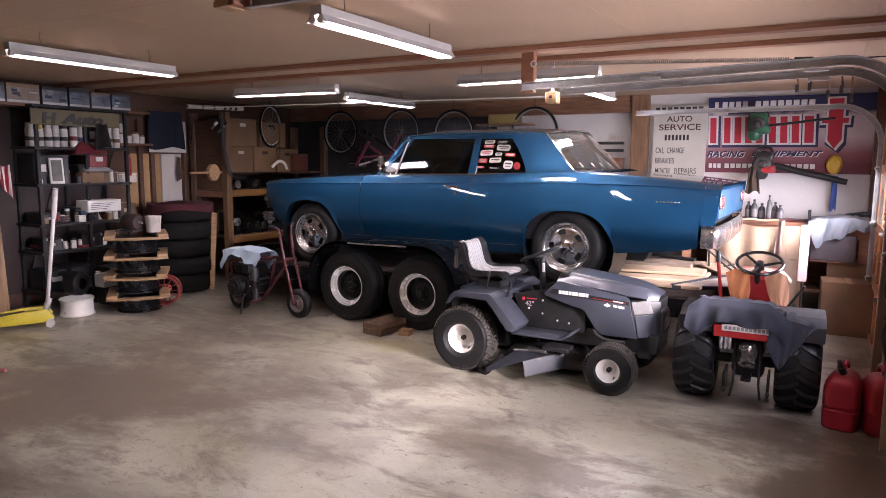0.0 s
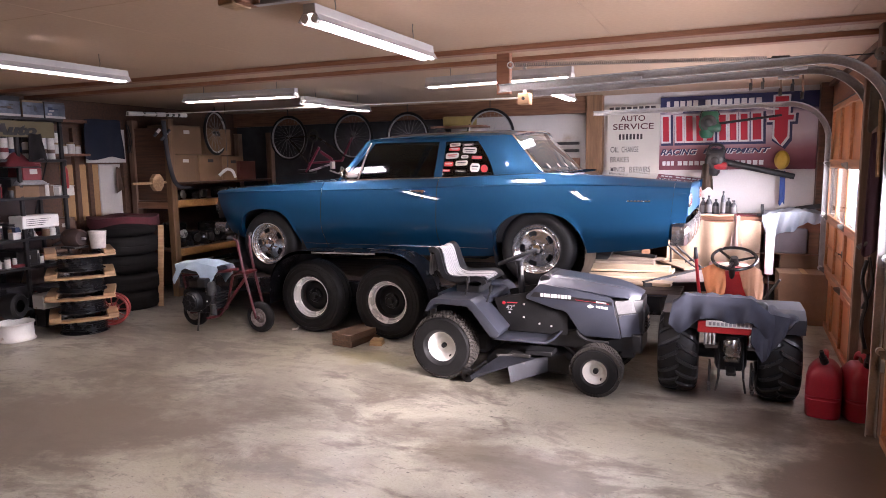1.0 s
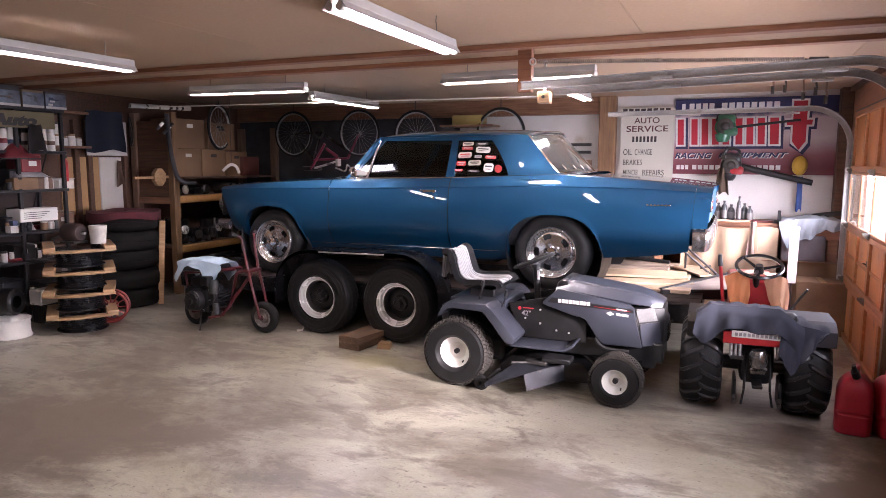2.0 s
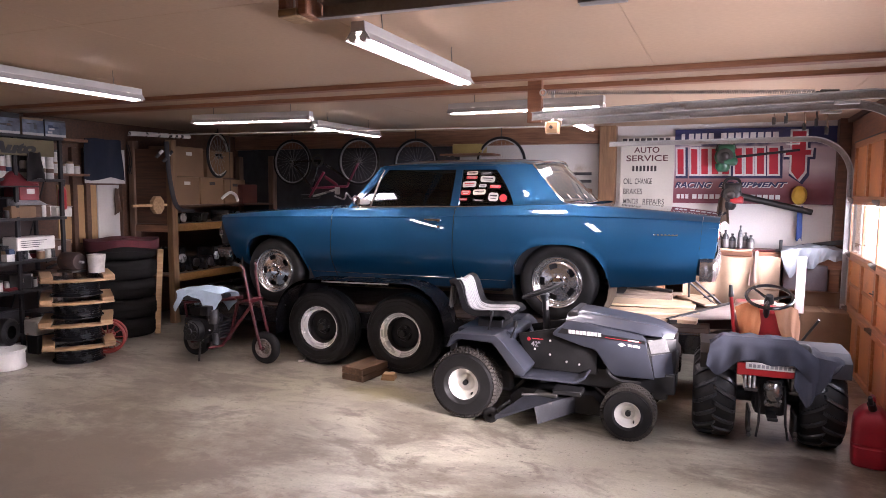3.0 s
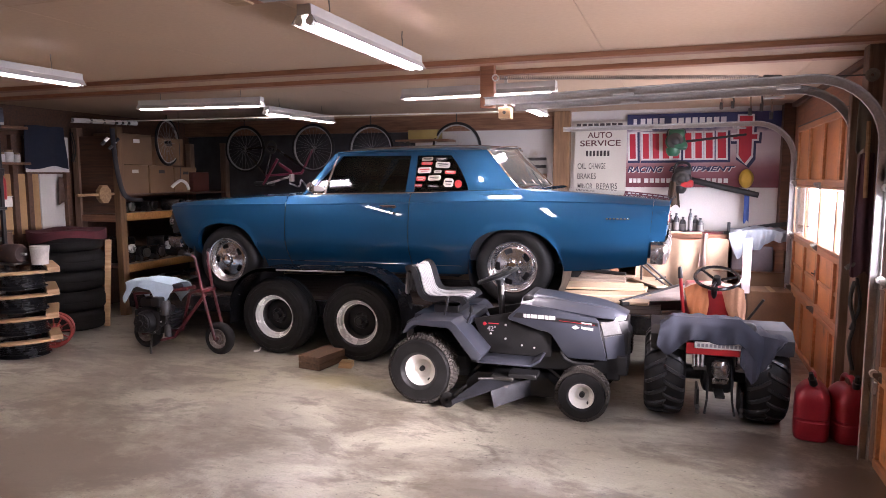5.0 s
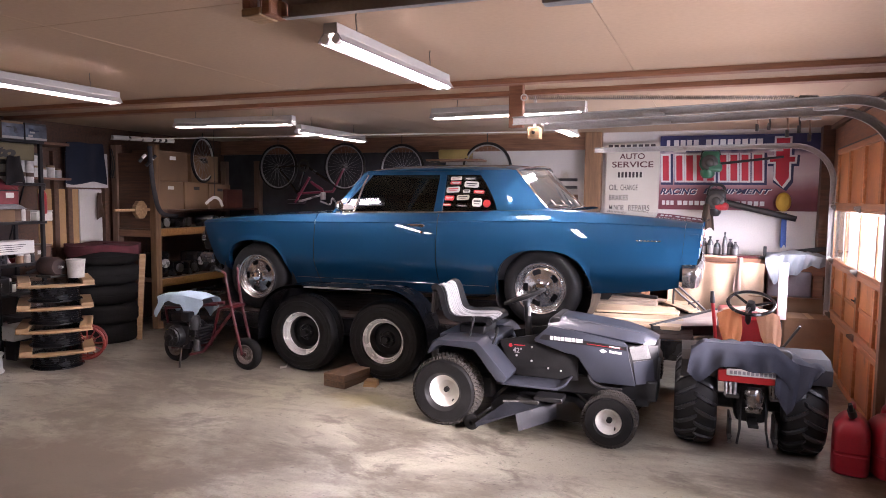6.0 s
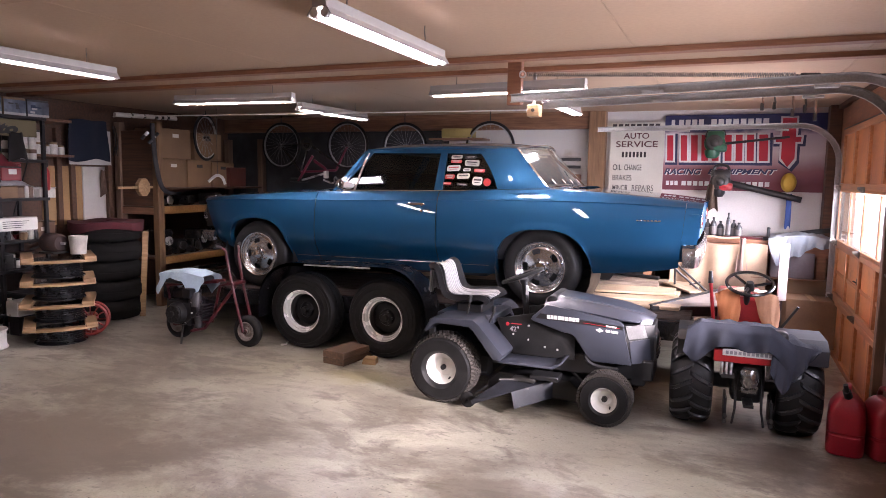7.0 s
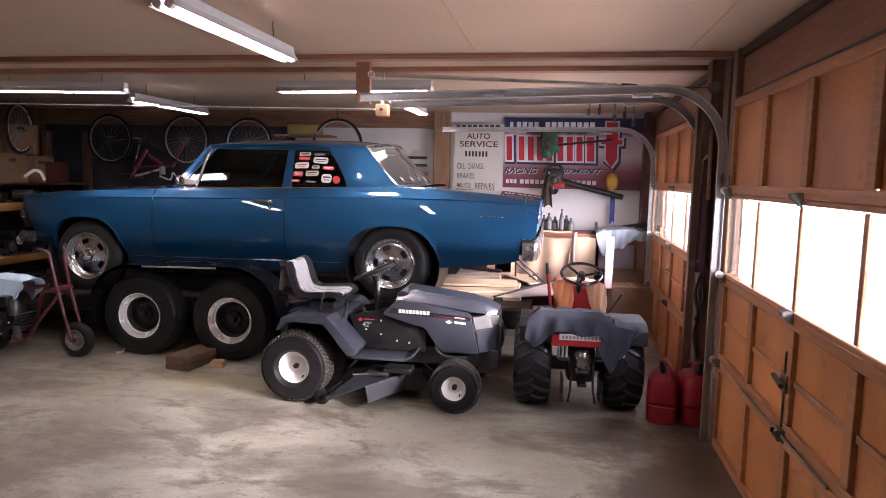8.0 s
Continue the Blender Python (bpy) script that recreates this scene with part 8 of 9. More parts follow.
for zl in LEVELS[:4]:
    for k in range(12):
        x, y = SX1 - 0.05 - rnd.uniform(0, 0.1), SY0 + 0.06 + 0.95 * k / 12 + rnd.uniform(-0.015, 0.015)
        c = rnd.choice((0, 0, 1, 2, 2, 3, 5, 6))
        jar(x, y, zl + 0.001, rnd.uniform(0.024, 0.04), rnd.uniform(0.07, 0.15), TINTS[c], TINTS[rnd.choice((0, 1, 2))], NAMES[c] + " jar among shelf supplies")
k = 0
for zl in LEVELS[:4]:
    for j in range(11):
        k += rnd.choice((1, 2, 3))
        oddment(SX1 - 0.1 - rnd.uniform(0, 0.14), SY0 + 0.1 + 1.0 * j / 11 + rnd.uniform(-0.03, 0.03), zl + 0.001, k)
# a cap, a bag and small boxes among the cans
M_CAP = mat("black_felt", (0.012, 0.01, 0.011), 0.95, var=0.4, fine=200, bump=0.4)
solo("black_hood", hang(bmesh.new(), (-6.88, 4.9, 1.97), 0.2, 0.27, (0, 1, 0), 2, 0.03, 0.35, nu=14, nv=14), M_CAP, "black cloth hood hanging over the shelf edge", "hood")
M_BAG = mat("dark_red_bag", (0.15, 0.012, 0.02), 0.6, var=0.3, scale=9, fine=160, bump=0.3)


def heap(w, d, h, ph=0.0):
    """A soft sagging bundle."""
    return grid(bmesh.new(), lambda u, v: (d * (u - 0.5), w * (v - 0.5), 0.004 + h * (math.sin(math.pi * u) * math.sin(math.pi * v)) ** 0.6 * (1 + 0.18 * math.sin(8 * u + 6 * v + ph))), 16, 18, 0.004)


solo("red_bag", heap(0.34, 0.24, 0.13), M_BAG, "dark red cloth bag pushed between shelf boxes", "bag", pose(-6.99, 4.74, 1.64))
solo("bag_board", boxed(-0.1, 0.14, -0.2, 0.2, 0, 0.012), M_SHELF, "black board carrying a red bag", "board", pose(-7.02, 4.74, 1.628))
solo("plastic_wrap", heap(0.34, 0.22, 0.08, 2), mat("grey_plastic_wrap", (0.3, 0.3, 0.31), 0.35, var=0.4, scale=12), "crumpled grey plastic wrap on a shelf box", "plastic wrap", pose(-7.0, 4.86, 1.452))
bx = thing("tan_package", pose(-6.99, 4.8, 1.321), "tan paper package on the black shelf", "package")
part("box", boxed(-0.07, 0.07, -0.13, 0.13, 0, 0.13, 0.02, seg=2), M_CARDBOARD, bx)
for y, w, h, m, lab in ((4.64, 0.08, 0.07, TINTS[0], "small white box on the black shelf"), (4.655, 0.06, 0.05, TINTS[4], "small blue box stacked on a white box")):
    solo("small_box", boxed(-0.04, 0.04, -w / 2, w / 2, 0, h, 0.003), m, lab, "box", pose(-6.955, y, 0.911 if m is TINTS[0] else 0.983))
pf = thing("picture_frame", pose(-6.93, 4.4, 1.331, 0, -4, 0), "small framed print leaning on the black shelf", "picture frame")
part("frame", boxed(-0.01, 0.01, -0.075, 0.075, 0, 0.27, 0.003), M_PAPER, pf)
part("print", boxed(0.01, 0.012, -0.055, 0.055, 0.025, 0.245), mat("dark_print", (0.12, 0.12, 0.1), 0.4, var=0.5, scale=14), pf, smooth=0)
# boxes on top of the unit: model kits and cartons
y = 3.75
while y < 5.2:
    w = rnd.choice((0.24, 0.28, 0.33))
    c = rnd.choice((4, 1, 1, 5, 6, 2))
    bx = thing("kit_box", pose(-7.14, y + w / 2, 2.145, 0, 0, rnd.uniform(-4, 4)), "flat picture box standing on the top shelf in " + NAMES[c], "box", "boxes on the top shelf")
    part("box", boxed(-0.12, 0.12, -w / 2 + 0.004, w / 2 - 0.004, 0, 0.185 + rnd.uniform(-0.02, 0.02), 0.004), TINTS[c], bx)
    a, b = rnd.choice((((0.24, 0.27, 0.33), (0.03, 0.045, 0.08)), ((0.36, 0.29, 0.22), (0.2, 0.15, 0.11)), ((0.2, 0.24, 0.31), (0.05, 0.055, 0.07)), ((0.3, 0.31, 0.33), (0.04, 0.06, 0.1))))
    part("picture", boxed(0.12, 0.122, -w * 0.48, w * 0.48, 0.03, 0.155), mat("picture_print", a, 0.35, var=0.4, scale=7, col2=b, fine=26), bx, smooth=0)
    for j in range(4):
        q, z0 = rnd.uniform(-0.4, 0.2) * w, rnd.uniform(0.035, 0.12)
        part("print_patch", boxed(0.122, 0.1224 + 0.0002 * j, q, q + rnd.uniform(0.08, 0.3) * w, z0, z0 + rnd.uniform(0.01, 0.035)), TINTS[rnd.choice((0, 1, 1, 4, 6))], bx, smooth=0)
    part("stripe", boxed(0.12, 0.1225, -w * 0.48, w * 0.48, 0.006, 0.03), M_PAPER, bx, smooth=0)
    y += w + 0.01
solo("top_ledge", boxed(-7.4, -6.98, 3.5, 4.15, 2.115, 2.144, 0.003), M_BROWNWOOD, "brown ledge under picture boxes", "ledge", kind="structure")
solo("top_ledge", boxed(-7.4, -6.98, 5.27, 5.6, 2.115, 2.144, 0.003), M_BROWNWOOD, "brown ledge under picture boxes", "ledge", kind="structure")
# tan sign board behind the cans
ab = thing("parts_sign", pose(-6.905, 4.79, -0.04, 0, 0, 90), "tan board with dark painted lettering", "sign")
part("board", boxed(-0.64, 0.34, -0.008, 0.008, 1.975, 2.138, 0.003), mat("tan_sign", (0.16, 0.13, 0.065), 0.6, var=0.2), ab)
fitted("Auto", -0.335, 1.99, 0.48, 0.115, ab, M_BLACK, -0.0095, 0.06, 0.28)
fitted("H", -0.53, 1.99, 0.15, 0.115, ab, M_BLACK, -0.0095, 0.05, 0.1)

# side wall panels between studs
for y0, y1, m in ((5.52, 5.68, M_TAN), (5.74, 5.86, M_TAN), (5.9, 6.02, M_TAN), (6.03, 6.34, M_WHITEWALL)):
    solo("wall_panel", boxed(-7.4, -7.38, y0, y1, 1.0, 1.66, 0.003), m, "hardboard panel fixed between wall studs", "wall panel", group="wall panels", kind="structure")
for y in (5.71, 5.88, 6.38):
    solo("wall_stud", boxed(-7.4, -7.34, y - 0.03, y + 0.03, 0, 2.08, 0.004), M_DARKWOOD, "dark stud on the side wall", "stud", kind="structure")
solo("denim_apron", hang(bmesh.new(), (-7.27, 6.04, 2.19), 0.56, 0.46, (0, 1, 0), 3, 0.025, 0.12), mat("navy_cloth", (0.014, 0.02, 0.04), 0.95, var=0.3, fine=200, bump=0.4), "dark navy apron hanging on the side wall", "apron")
solo("paper_sheet", boxed(-7.3, -7.297, 5.8, 6.36, 1.68, 2.08), M_PAPER, "pale paper sheet behind the hanging apron", "paper")
solo("work_gloves", hang(bmesh.new(), (-7.33, 6.27, 1.62), 0.1, 0.3, (0, 1, 0), 2, 0.02, 0.5), mat("glove_leather", (0.16, 0.1, 0.07), 0.9, var=0.4, fine=120, bump=0.4), "worn leather gloves hanging on the side wall", "gloves")
for k in range(3):
    solo("extension_lead", tube(bmesh.new(), bend([(-7.3, 6.4 + 0.03 * k, 2.15), (-7.28, 6.42 + 0.03 * k, 1.95), (-7.29, 6.39 + 0.03 * k, 1.8), (-7.3, 6.42 + 0.03 * k, 1.9)], 6), 0.006, 6), M_BLACK, "black extension lead looped on a nail", "extension lead", group="hung cords")
ex = thing("fire_extinguisher", pose(-7.0, 5.28, 1.4), "small red extinguisher hanging by the shelf", "extinguisher")
part("cylinder", lathe(bmesh.new(), [(0.0, 0.0), (0.035, 0.0), (0.04, 0.02), (0.04, 0.2), (0.02, 0.24), (0.0, 0.24)], 20, UP), M_RED, ex)
part("valve", boxed(-0.015, 0.015, -0.03, 0.03, 0.24, 0.29, 0.006), M_BLACK, ex)
for k in range(4):
    solo("hung_wrench", boxed(-0.01, 0.01, -0.13, 0.13, -0.012, 0.012, 0.004), M_DARKSTEEL, "dark hand tool hung beside the shelf", "hand tool", pose(-7.3, 5.4, 1.0 - 0.07 * k, 12, 0, 8), "hung hand tools")

# wrapped pipe over the rack
wpp = thing("wrapped_pipe", pose(0, 0, 0), "pipe wrapped in white and dark tape under the ceiling", "pipe")
part("pipe", rod(bmesh.new(), (-6.75, 5.95, 2.235), (-6.65, 6.75, 2.255), 0.018), M_DARKSTEEL, wpp)
for a, b in ((0.0, 0.24), (0.28, 0.44), (0.48, 0.62), (0.68, 0.73), (0.78, 0.83), (0.88, 1.0)):
    p, q = Vector((-6.75, 5.95, 2.235)), Vector((-6.65, 6.75, 2.255))
    part("sleeve", rod(bmesh.new(), p.lerp(q, a), p.lerp(q, b), 0.026), M_PAPER, wpp, "white tape sleeve")

area(0.16, -0.2)
# ---- timber rack with cartons ----
rk = thing("timber_rack", pose(-6.7, 6.6, 0), "open lumber storage rack along the side wall", "storage rack")
for x in (0.0, -0.6):
    for y in (0.0, 1.95):
        part("post", boxed(x - 0.045, x + 0.045, y, y + 0.09, 0, 2.2 if y == 0 else 2.1, 0.005), M_POST if x < 0 or y > 1 else wood("rack_post", (0.3, 0.17, 0.085), (0.18, 0.1, 0.05), grain=(24, 24, 2)), rk)
for zb in (1.11, 0.5):
    part("beam", boxed(0.0, 0.04, 0.09, 1.95, zb, zb + 0.09, 0.004), wood("orange_lumber", (0.6, 0.31, 0.11), (0.42, 0.2, 0.065)), rk, "orange-brown front beam")
    part("deck", boxed(-0.6, -0.002, 0.02, 1.95, zb + 0.06, zb + 0.085, 0.003), M_DARKWOOD, rk)
part("deck", boxed(-0.6, 0.03, 0.02, 1.95, 1.4, 1.425, 0.003), M_DARKWOOD, rk)
part("side_rail", boxed(-0.6, 0.0, 0.01, 0.05, 1.1, 1.18, 0.004), M_BROWNWOOD, rk)
part("side_panel", boxed(-0.62, -0.05, 0.03, 0.05, 1.2, 2.1, 0.003), M_DARKWOOD, rk, "dark end panel")
for y, zc, w, h in ((0.32, 1.426, 0.42, 0.34), (0.76, 1.426, 0.42, 0.34), (1.2, 1.426, 0.42, 0.32), (0.36, 1.772, 0.5, 0.36), (0.92, 1.772, 0.5, 0.34)):
    c = carton(-6.92, 6.6 + y, zc, 0.4, w, h, 0, "brown cardboard carton stacked on the timber rack", group="cartons on the rack")
    part("mark", boxed(0.2, 0.2015, -0.05, 0.05, h * 0.72, h * 0.84), M_PAPER if y < 0.5 else M_INK, c, smooth=0)
solo("red_box", boxed(-0.2, 0.2, -0.16, 0.16, 0, 0.26, 0.008), mat("rust_box", (0.12, 0.035, 0.025), 0.6, var=0.3), "rust-red box on the timber rack", "box", pose(-6.85, 8.02, 1.426))
rnd2 = random.Random(11)
for zb, n in ((0.586, 7), (1.196, 4)):
    for k in range(n):
        y = 6.8 + 1.55 * k / n
        eg = thing("engine_part", pose(-6.88 + rnd2.uniform(-0.1, 0.06), y + 0.05, zb, 0, 0, rnd2.uniform(-30, 30)), "black greasy engine part stored on the rack", "engine part", "engine parts")
        h = rnd2.uniform(0.16, 0.34) if zb < 1 else rnd2.uniform(0.1, 0.16)
        part("block", boxed(-0.12, 0.12, -0.09, 0.09, 0, h, 0.025, seg=2), M_BLACKPAINT, eg)
        part("pulley", lathe(bmesh.new(), [(0.0, 0.12), (0.05, 0.12), (0.055, 0.135), (0.045, 0.145), (0.055, 0.155), (0.0, 0.16)], 18, pose(0, rnd2.uniform(-0.04, 0.04), h * 0.55)), M_STEEL if k % 3 == 0 else M_DARKSTEEL, eg)
        part("bolt", rod(bmesh.new(), (0.12, 0.06, h * 0.85), (0.14, 0.06, h * 0.85), 0.014, None, 6), M_CHROME, eg)
oct_ = [(0.09 * math.cos(math.pi / 8 + math.pi * k / 4), 0.11 * math.sin(math.pi / 8 + math.pi * k / 4)) for k in range(8)]
pd = thing("wooden_pulley", pose(-6.75, 6.46, 1.43), "eight-sided wooden block on a dowel", "wooden block")
part("block", prism(bmesh.new(), oct_, -0.03, 0.03, "yz", 0.006), M_LUMBER, pd)
part("dowel", rod(bmesh.new(), (0, -0.36, -0.005), (0, 0.14, 0.0), 0.016), M_LUMBER, pd)
solo("black_trim", tube(bmesh.new(), bend([(-6.62, 6.5, 2.17), (-6.61, 6.51, 1.86), (-6.6, 6.54, 1.62), (-6.59, 6.59, 1.44), (-6.58, 6.68, 1.37), (-6.57, 6.86, 1.35)], 5), 0.026, 8, flat=0.5), M_BLACKCLOTH, "black curved rubber trim hung on the rack post", "rubber trim")
sc = thing("hung_fitting", pose(-6.63, 6.45, 1.98), "cluster of bright small fittings on the rack post", "fittings")
for k in range(5):
    part("fitting", rod(bmesh.new(), (0.0, -0.1 + 0.05 * k, 0.05 * math.sin(k * 2.1)), (0.02, -0.07 + 0.05 * k, 0.04 + 0.05 * math.sin(k * 2.1)), 0.018), M_STEEL if k % 2 else M_BLACK, sc)
hk = thing("white_hook", pose(-6.27, 7.17, 1.5), "white curved plastic hook hanging on a cord", "hook")
part("hook", tube(bmesh.new(), bend([(-0.07, -0.08, 0.0), (-0.035, -0.04, 0.05), (0, 0, 0.08), (0.035, 0.05, 0.05), (0.05, 0.08, -0.03)], 5), 0.018, 8, flat=0.6), M_PAPER, hk)
part("cord", rod(bmesh.new(), (0, 0, 0.09), (0, 0.0, ZC - 1.5), 0.003, seg=6), M_DARKSTEEL, hk)


area(0.13, -0.25)
# ---- bicycles hung upside down at the back ----
M_DULLRIM = mat("dull_rim_metal", (0.5, 0.5, 0.5), 0.35, 0.7, var=0.3, scale=12)

def bike_wheel(parent, x, z, m_rim, r=0.3, y=0.0, turn=0.0, name="wheel"):
    q = pose(x, y, z, 0, 0, 90 + turn)
    w = part(name, lathe(bmesh.new(), [(r - 0.028, -0.01), (r - 0.018, -0.012), (r - 0.012, -0.011), (r - 0.014, 0.0), (r - 0.012, 0.011), (r - 0.018, 0.012), (r - 0.028, 0.01), (r - 0.024, 0.0), (r - 0.028, -0.01)], 48, q), m_rim, parent, "bright bicycle rim")
    part("tyre", tube(bmesh.new(), [q @ Vector((0, r * math.cos(a), r * math.sin(a))) for a in (2 * math.pi * k / 48 for k in range(48))], 0.018, 8, closed=True), M_BLACKRUB, w)
    bm = bmesh.new()
    for k in range(28):
        a = 2 * math.pi * k / 28
        s = 0.025 if k % 2 else -0.025
        rod(bm, q @ Vector((s, 0.018 * math.cos(a + 1.2), 0.018 * math.sin(a + 1.2))), q @ Vector((0, (r - 0.026) * math.cos(a), (r - 0.026) * math.sin(a))), 0.0012, seg=4, cap=False)
    part("spokes", bm, M_DULLRIM, w)
    part("hub", rod(bmesh.new(), q @ Vector((-0.045, 0, 0)), q @ Vector((0.045, 0, 0)), 0.018), M_DARKSTEEL, w)


def bicycle(x0, x1, y, z, paint, label, saddle):
    b = thing("bicycle", pose(0, y, 0), label, "bicycle", "hung bicycles")
    for x in (x0, x1):
        bike_wheel(b, x, z, M_DULLRIM)
    w = x1 - x0
    P = {"rear": (x0, 0, z), "front": (x1, 0, z), "crank": (x0 + 0.42 * w, 0, z + 0.02), "seat": (x0 + 0.3 * w, 0, z - 0.36), "head": (x0 + 0.83 * w, 0, z - 0.33), "low": (x0 + 0.86 * w, 0, z - 0.25)}
    for a, c in (("rear", "crank"), ("rear", "seat"), ("crank", "seat"), ("crank", "low"), ("seat", "head"), ("head", "front")):
        part("frame_tube", rod(bmesh.new(), P[a], P[c], 0.016), paint if a in ("seat", "head") else M_BLACKPAINT, b)
    part("handlebar", tube(bmesh.new(), bend([(x0 + 0.8 * w, -0.26, z - 0.46), (x0 + 0.84 * w, -0.1, z - 0.5), (x0 + 0.82 * w, 0, z - 0.42), (x0 + 0.84 * w, 0.1, z - 0.5), (x0 + 0.8 * w, 0.26, z - 0.46)], 5), 0.012, 8), M_STEEL, b)
    part("saddle", boxed(x0 + 0.16 * w, x0 + 0.4 * w, -0.07, 0.07, z - 0.5, z - 0.44, 0.025, seg=2), saddle, b)
    part("chainring", lathe(bmesh.new(), [(0.06, -0.004), (0.09, -0.004), (0.09, 0.004), (0.06, 0.004), (0.06, -0.004)], 28, pose(x0 + 0.42 * w, -0.05, z + 0.02, 0, 0, 90)), M_DARKSTEEL, b)
    part("hook", tube(bmesh.new(), [(x1, 0, z + 0.3), (x1, 0, ZC)], 0.006, 6), M_DARKSTEEL, b)
    part("hook", tube(bmesh.new(), [(x0, 0, z + 0.3), (x0, 0, ZC)], 0.006, 6), M_DARKSTEEL, b)
    return b


M_PINK = mat("pink_frame_paint", (0.24, 0.025, 0.06), 0.35, var=0.2)
pb = bicycle(-6.16, -5.1, 8.42, 2.0, M_PINK, "pink-framed bicycle hung upside down from the ceiling", M_VINYL)
part("chain_guard", prism(bmesh.new(), [(-5.6, 1.8), (-5.58, 1.815), (-5.4, 1.71), (-5.37, 1.6), (-5.4, 1.6), (-5.43, 1.68), (-5.58, 1.77)], -0.07, -0.055, "xz", 0.004), M_PINK, pb, "pink chain guard")
part("frame_tube", rod(bmesh.new(), (-5.61, -0.06, 1.86), (-5.84, -0.06, 1.52), 0.018), M_PINK, pb)
part("frame_tube", rod(bmesh.new(), (-5.78, -0.06, 1.53), (-5.4, -0.06, 1.63), 0.014), M_STEEL, pb)
part("pedal", boxed(-5.4, -5.36, -0.13, -0.05, 1.56, 1.66, 0.006), M_PAPER, pb, "pale pedal")
bicycle(-4.26, -3.11, 8.42, 1.97, M_BLACKPAINT, "dark bicycle hung upside down from the ceiling", mat("saddle_tan", (0.4, 0.3, 0.12), 0.6))
wh = thing("spare_cycle_wheel", pose(-6.66, 7.5, 2.06, 0, 0, 104), "spare bicycle rim and tyre hanging by the rack", "bicycle wheel")
bike_wheel(wh, 0, 0, M_STEEL, 0.28, name="rim")
part("hook", tube(bmesh.new(), [(0, 0, 0.28), (0, 0, ZC - 2.06)], 0.006, 6), M_DARKSTEEL, wh)
solo("yellow_case", boxed(-0.2, 0.2, -0.1, 0.1, 0, 0.12, 0.02, seg=2), mat("dull_yellow", (0.42, 0.32, 0.1), 0.6, var=0.25), "dull yellow case on the rear wall shelf", "case", pose(-3.55, 8.5, 2.085))
solo("high_shelf", boxed(-3.9, -3.2, 8.36, 8.68, 2.06, 2.084, 0.003), M_BROWNWOOD, "high brown wall shelf by the bicycles", "shelf", kind="structure")

area(0.16, -0.05)
# ---- by the shelf: jack, wheels, sheets ----
def floor_jack():
    j = thing("floor_jack", pose(-6.5, 3.61, 0, 0, 0, 62), "yellow hydraulic floor jack with a long white handle", "floor jack")
    m = mat("yellow_jack_paint", (0.62, 0.5, 0.03), 0.4, var=0.2, wear=0.15, wear_col=(0.12, 0.1, 0.06))
    for s in (-0.11, 0.11):
        part("side_plate", prism(bmesh.new(), [(-0.42, 0.04), (0.3, 0.05), (0.36, 0.1), (0.3, 0.17), (0.1, 0.165), (-0.4, 0.09)], s - 0.008, s + 0.008, "xz", 0.004), m, j)
    part("lift_arm", prism(bmesh.new(), [(-0.4, 0.07), (0.12, 0.1), (0.12, 0.15), (-0.4, 0.11)], -0.05, 0.05, "xz", 0.006), M_DARKSTEEL, j)
    part("saddle", lathe(bmesh.new(), [(0.0, 0.1), (0.05, 0.1), (0.055, 0.13), (0.0, 0.13)], 18, pose(-0.38, 0, 0) @ UP), M_DARKSTEEL, j)
    part("pump", rod(bmesh.new(), (0.1, 0, 0.1), (0.3, 0, 0.12), 0.045), m, j)
    for x, r in ((-0.4, 0.045), (0.32, 0.04)):
        for s in (-0.13, 0.13):
            part("caster", lathe(bmesh.new(), [(0.0, -0.016), (r, -0.016), (r, 0.016), (0.0, 0.016)], 20, pose(x, s, r) @ SIDE), M_STEEL, j)
    part("handle_socket", rod(bmesh.new(), (0.28, 0, 0.12), (0.33, 0, 0.26), 0.028), M_STEEL, j)
    part("handle", rod(bmesh.new(), (0.31, 0, 0.2), (0.43, -0.22, 1.3), 0.017), M_WHITEPAINT, j, "long white handle")
    part("grip", rod(bmesh.new(), (0.402, -0.168, 1.04), (0.432, -0.224, 1.32), 0.023), M_PAPER, j)


floor_jack()


def bare_rim(x, y, z, label, m, tilt=0):
    w = thing("steel_rim", pose(x, y, z, 0, tilt, 0), label, "wheel rim", "loose wheels")
    part("barrel", lathe(bmesh.new(), [(0.0, 0.06), (0.14, 0.06), (0.165, 0.02), (0.19, 0.012), (0.205, 0.0), (0.21, 0.008), (0.2, 0.02), (0.193, 0.03), (0.19, 0.14), (0.2, 0.156), (0.21, 0.166), (0.205, 0.174), (0.185, 0.16), (0.16, 0.13), (0.14, 0.08), (0.0, 0.08)], 40, Matrix.Diagonal((0.8, 0.8, 1, 1)) @ UP), m, w)
    return w


bare_rim(-6.54, 4.29, 0, "white steel wheel rim lying on the floor", M_WHITEPAINT)
bt = thing("cart_tyre", pose(-6.66, 4.37, 0.175 + 0.085, 0, 0, 20), "small black tyre lying on the white rim", "tyre")
part("tread", lathe(bmesh.new(), [(0.06, -0.07), (0.1, -0.08), (0.125, -0.06), (0.13, 0.0), (0.125, 0.06), (0.1, 0.08), (0.06, 0.07)], 32, pose(0, 0, 0.04)), M_BLACKRUB, bt)
bw = thing("storage_box", pose(-6.8, 4.92, 0.0, 0, 0, 4), "white plastic bin on the floor under the shelf", "bin")
part("box", boxed(-0.08, 0.08, -0.22, 0.22, 0.19, 0.34, 0.01), M_WHITEPAINT, bw)
part("foot", boxed(-0.07, 0.07, -0.2, 0.2, 0.0, 0.19, 0.01), M_BLACK, bw)
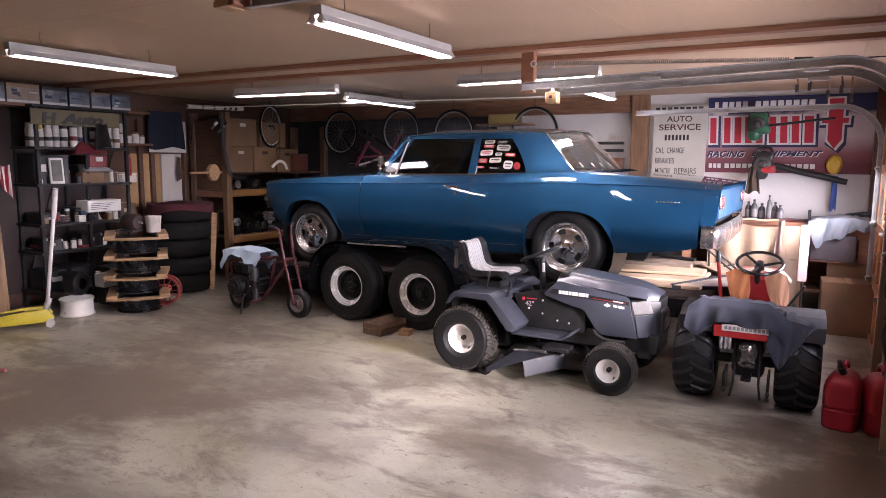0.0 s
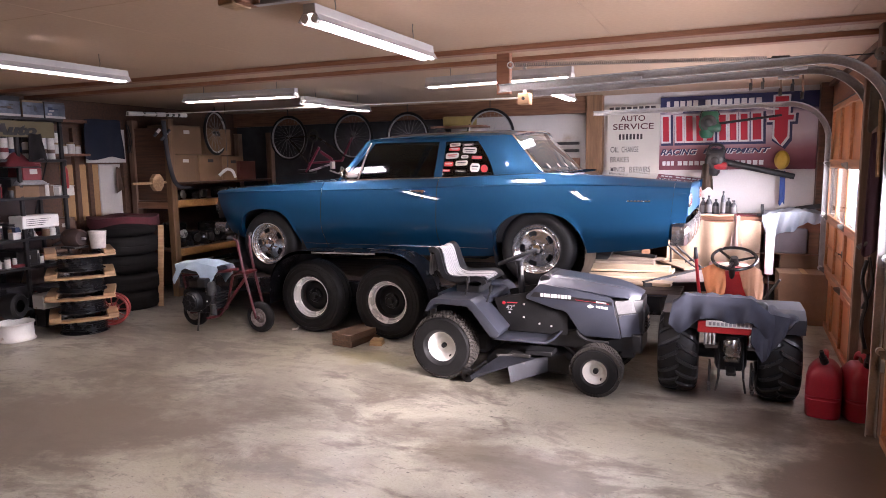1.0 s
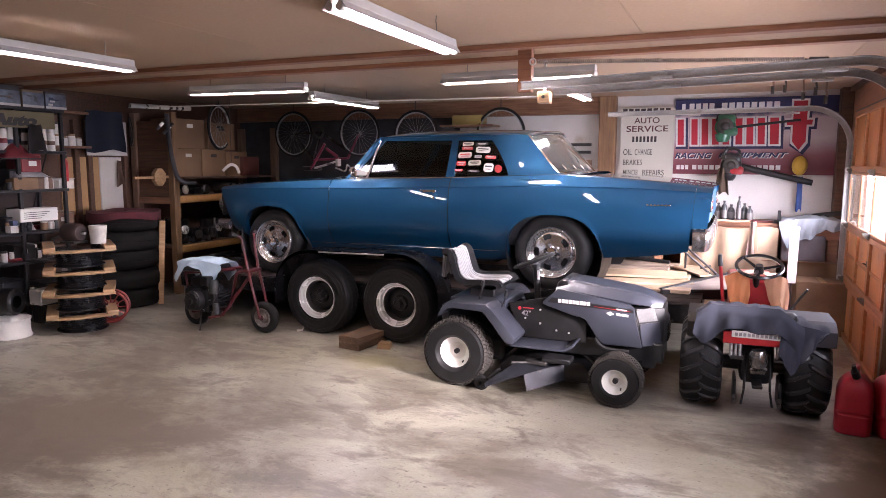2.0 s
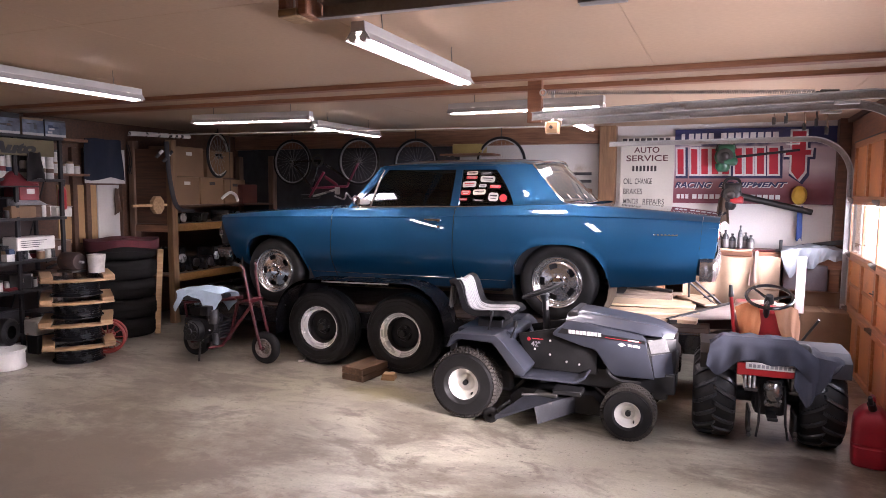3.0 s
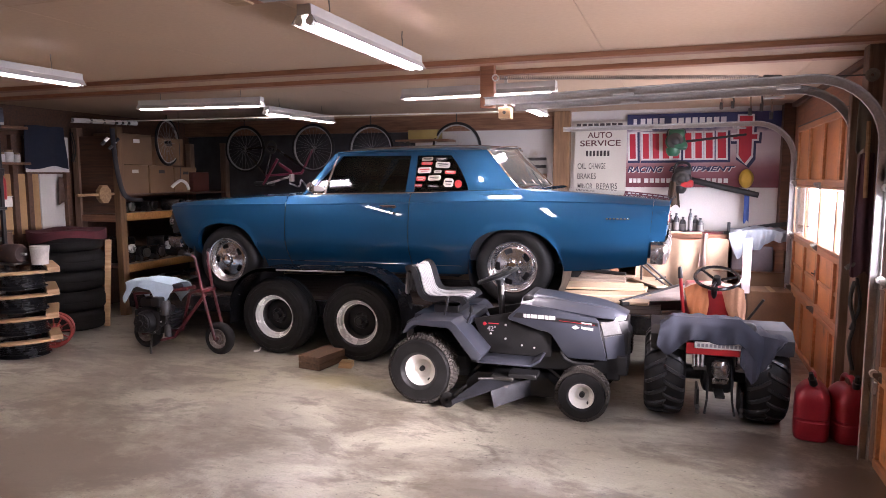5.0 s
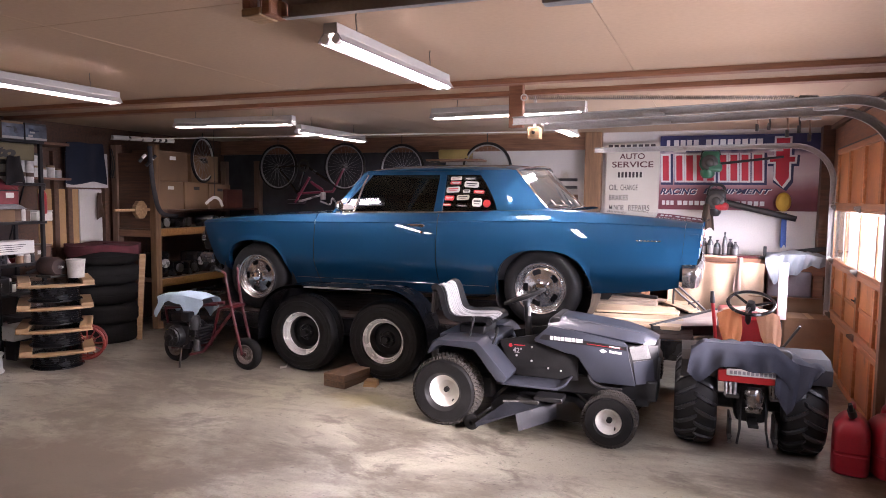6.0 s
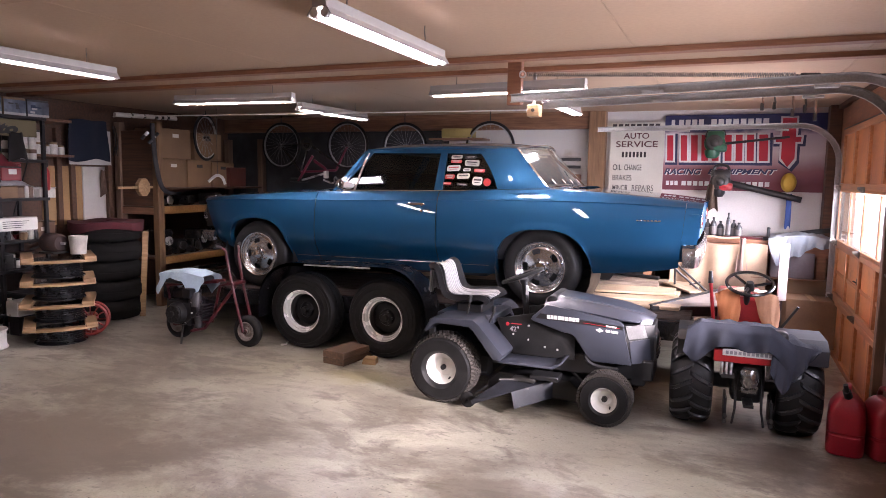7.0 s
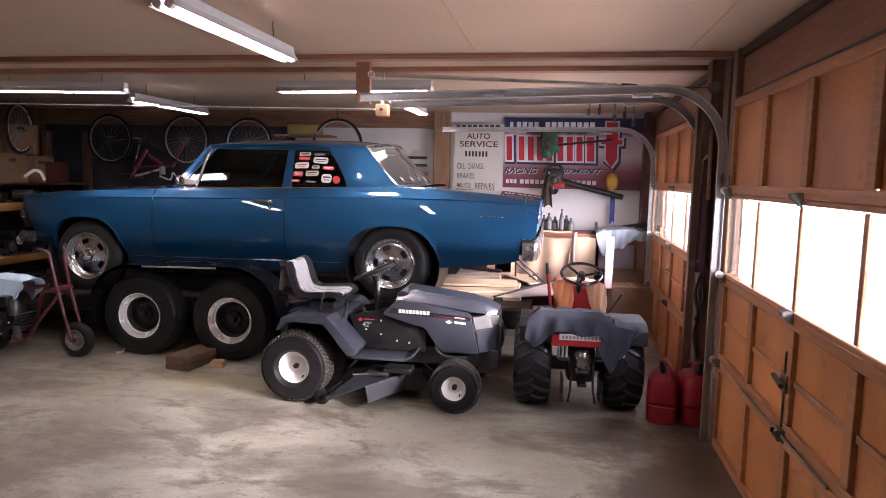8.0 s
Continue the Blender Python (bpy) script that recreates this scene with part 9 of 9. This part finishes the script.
for k in range(4):
    solo("plywood_sheet", boxed(-0.009, 0.009, -0.3, 0.3, 0, 0.95, 0.002), wood("leaning_ply", (0.4, 0.24, 0.12), (0.26, 0.15, 0.07), grain=(20, 20, 2)), "tall brown plywood sheet leaning on the wall", "plywood", pose(-6.86 - 0.024 * k, 3.5, 0, 0, -4, 0), "plywood sheets")
solo("black_case", boxed(-0.1, 0.1, -0.2, 0.2, 0, 0.16, 0.02, seg=2), M_BLACK, "black tool case on top of leaning sheets", "tool case", pose(-7.02, 3.55, 0.955))


def flag(u, v):
    return (-6.92 + 0.015 * math.sin(u * 9), 3.8 + 0.12 * u * (1 - 0.3 * v) + 0.05 * v, 1.52 - 0.22 * v - 0.1 * u * v + 0.01 * math.sin(u * 8 + v * 3))


fm = mat("striped_cloth", (0.62, 0.58, 0.55), 0.9, var=0.15, fine=160, bump=0.3)
nt = fm.node_tree
wv = nt.nodes.new("ShaderNodeTexWave")
wv.bands_direction = "Y"
wv.inputs["Scale"].default_value, wv.inputs["Distortion"].default_value = 6.5, 0.5
mx = nt.nodes.new("ShaderNodeMix")
mx.data_type = "RGBA"
mx.inputs[7].default_value = (0.4, 0.03, 0.05, 1)
rg = nt.nodes.new("ShaderNodeMapRange")
rg.inputs["From Min"].default_value, rg.inputs["From Max"].default_value = 0.48, 0.52
fb = nt.nodes["Principled BSDF"]
fsrc = fb.inputs["Base Color"].links[0].from_socket
link(nt, nt.nodes["Texture Coordinate"].outputs["Object"], wv.inputs["Vector"])
link(nt, wv.outputs["Fac"], rg.inputs["Value"])
link(nt, rg.outputs[0], mx.inputs[0])
link(nt, fsrc, mx.inputs[6])
link(nt, mx.outputs[2], fb.inputs["Base Color"])
fl = thing("flag", pose(0, 0, 0), "small red and white striped flag hanging by the shelf", "flag")
part("cloth", grid(bmesh.new(), flag, 16, 16, 0.004), fm, fl)
part("stick", rod(bmesh.new(), (-6.93, 3.79, 1.25), (-6.93, 3.79, 1.72), 0.007), M_LUMBER, fl)
part("bracket", boxed(-7.4, -6.92, 3.78, 3.8, 1.66, 1.68), M_DARKSTEEL, fl)
solo("white_paper", boxed(-7.398, -7.394, 3.95, 4.16, 1.0, 1.35), M_PAPER, "white paper sheet pinned to the side wall", "paper")
solo("red_rod", rod(bmesh.new(), (0, 0, 0.016), (0.16, 0.05, 0.016), 0.015), mat("pink_rod", (0.55, 0.2, 0.2), 0.5), "short red and white rod on the floor", "rod", pose(-5.32, 2.82, 0))
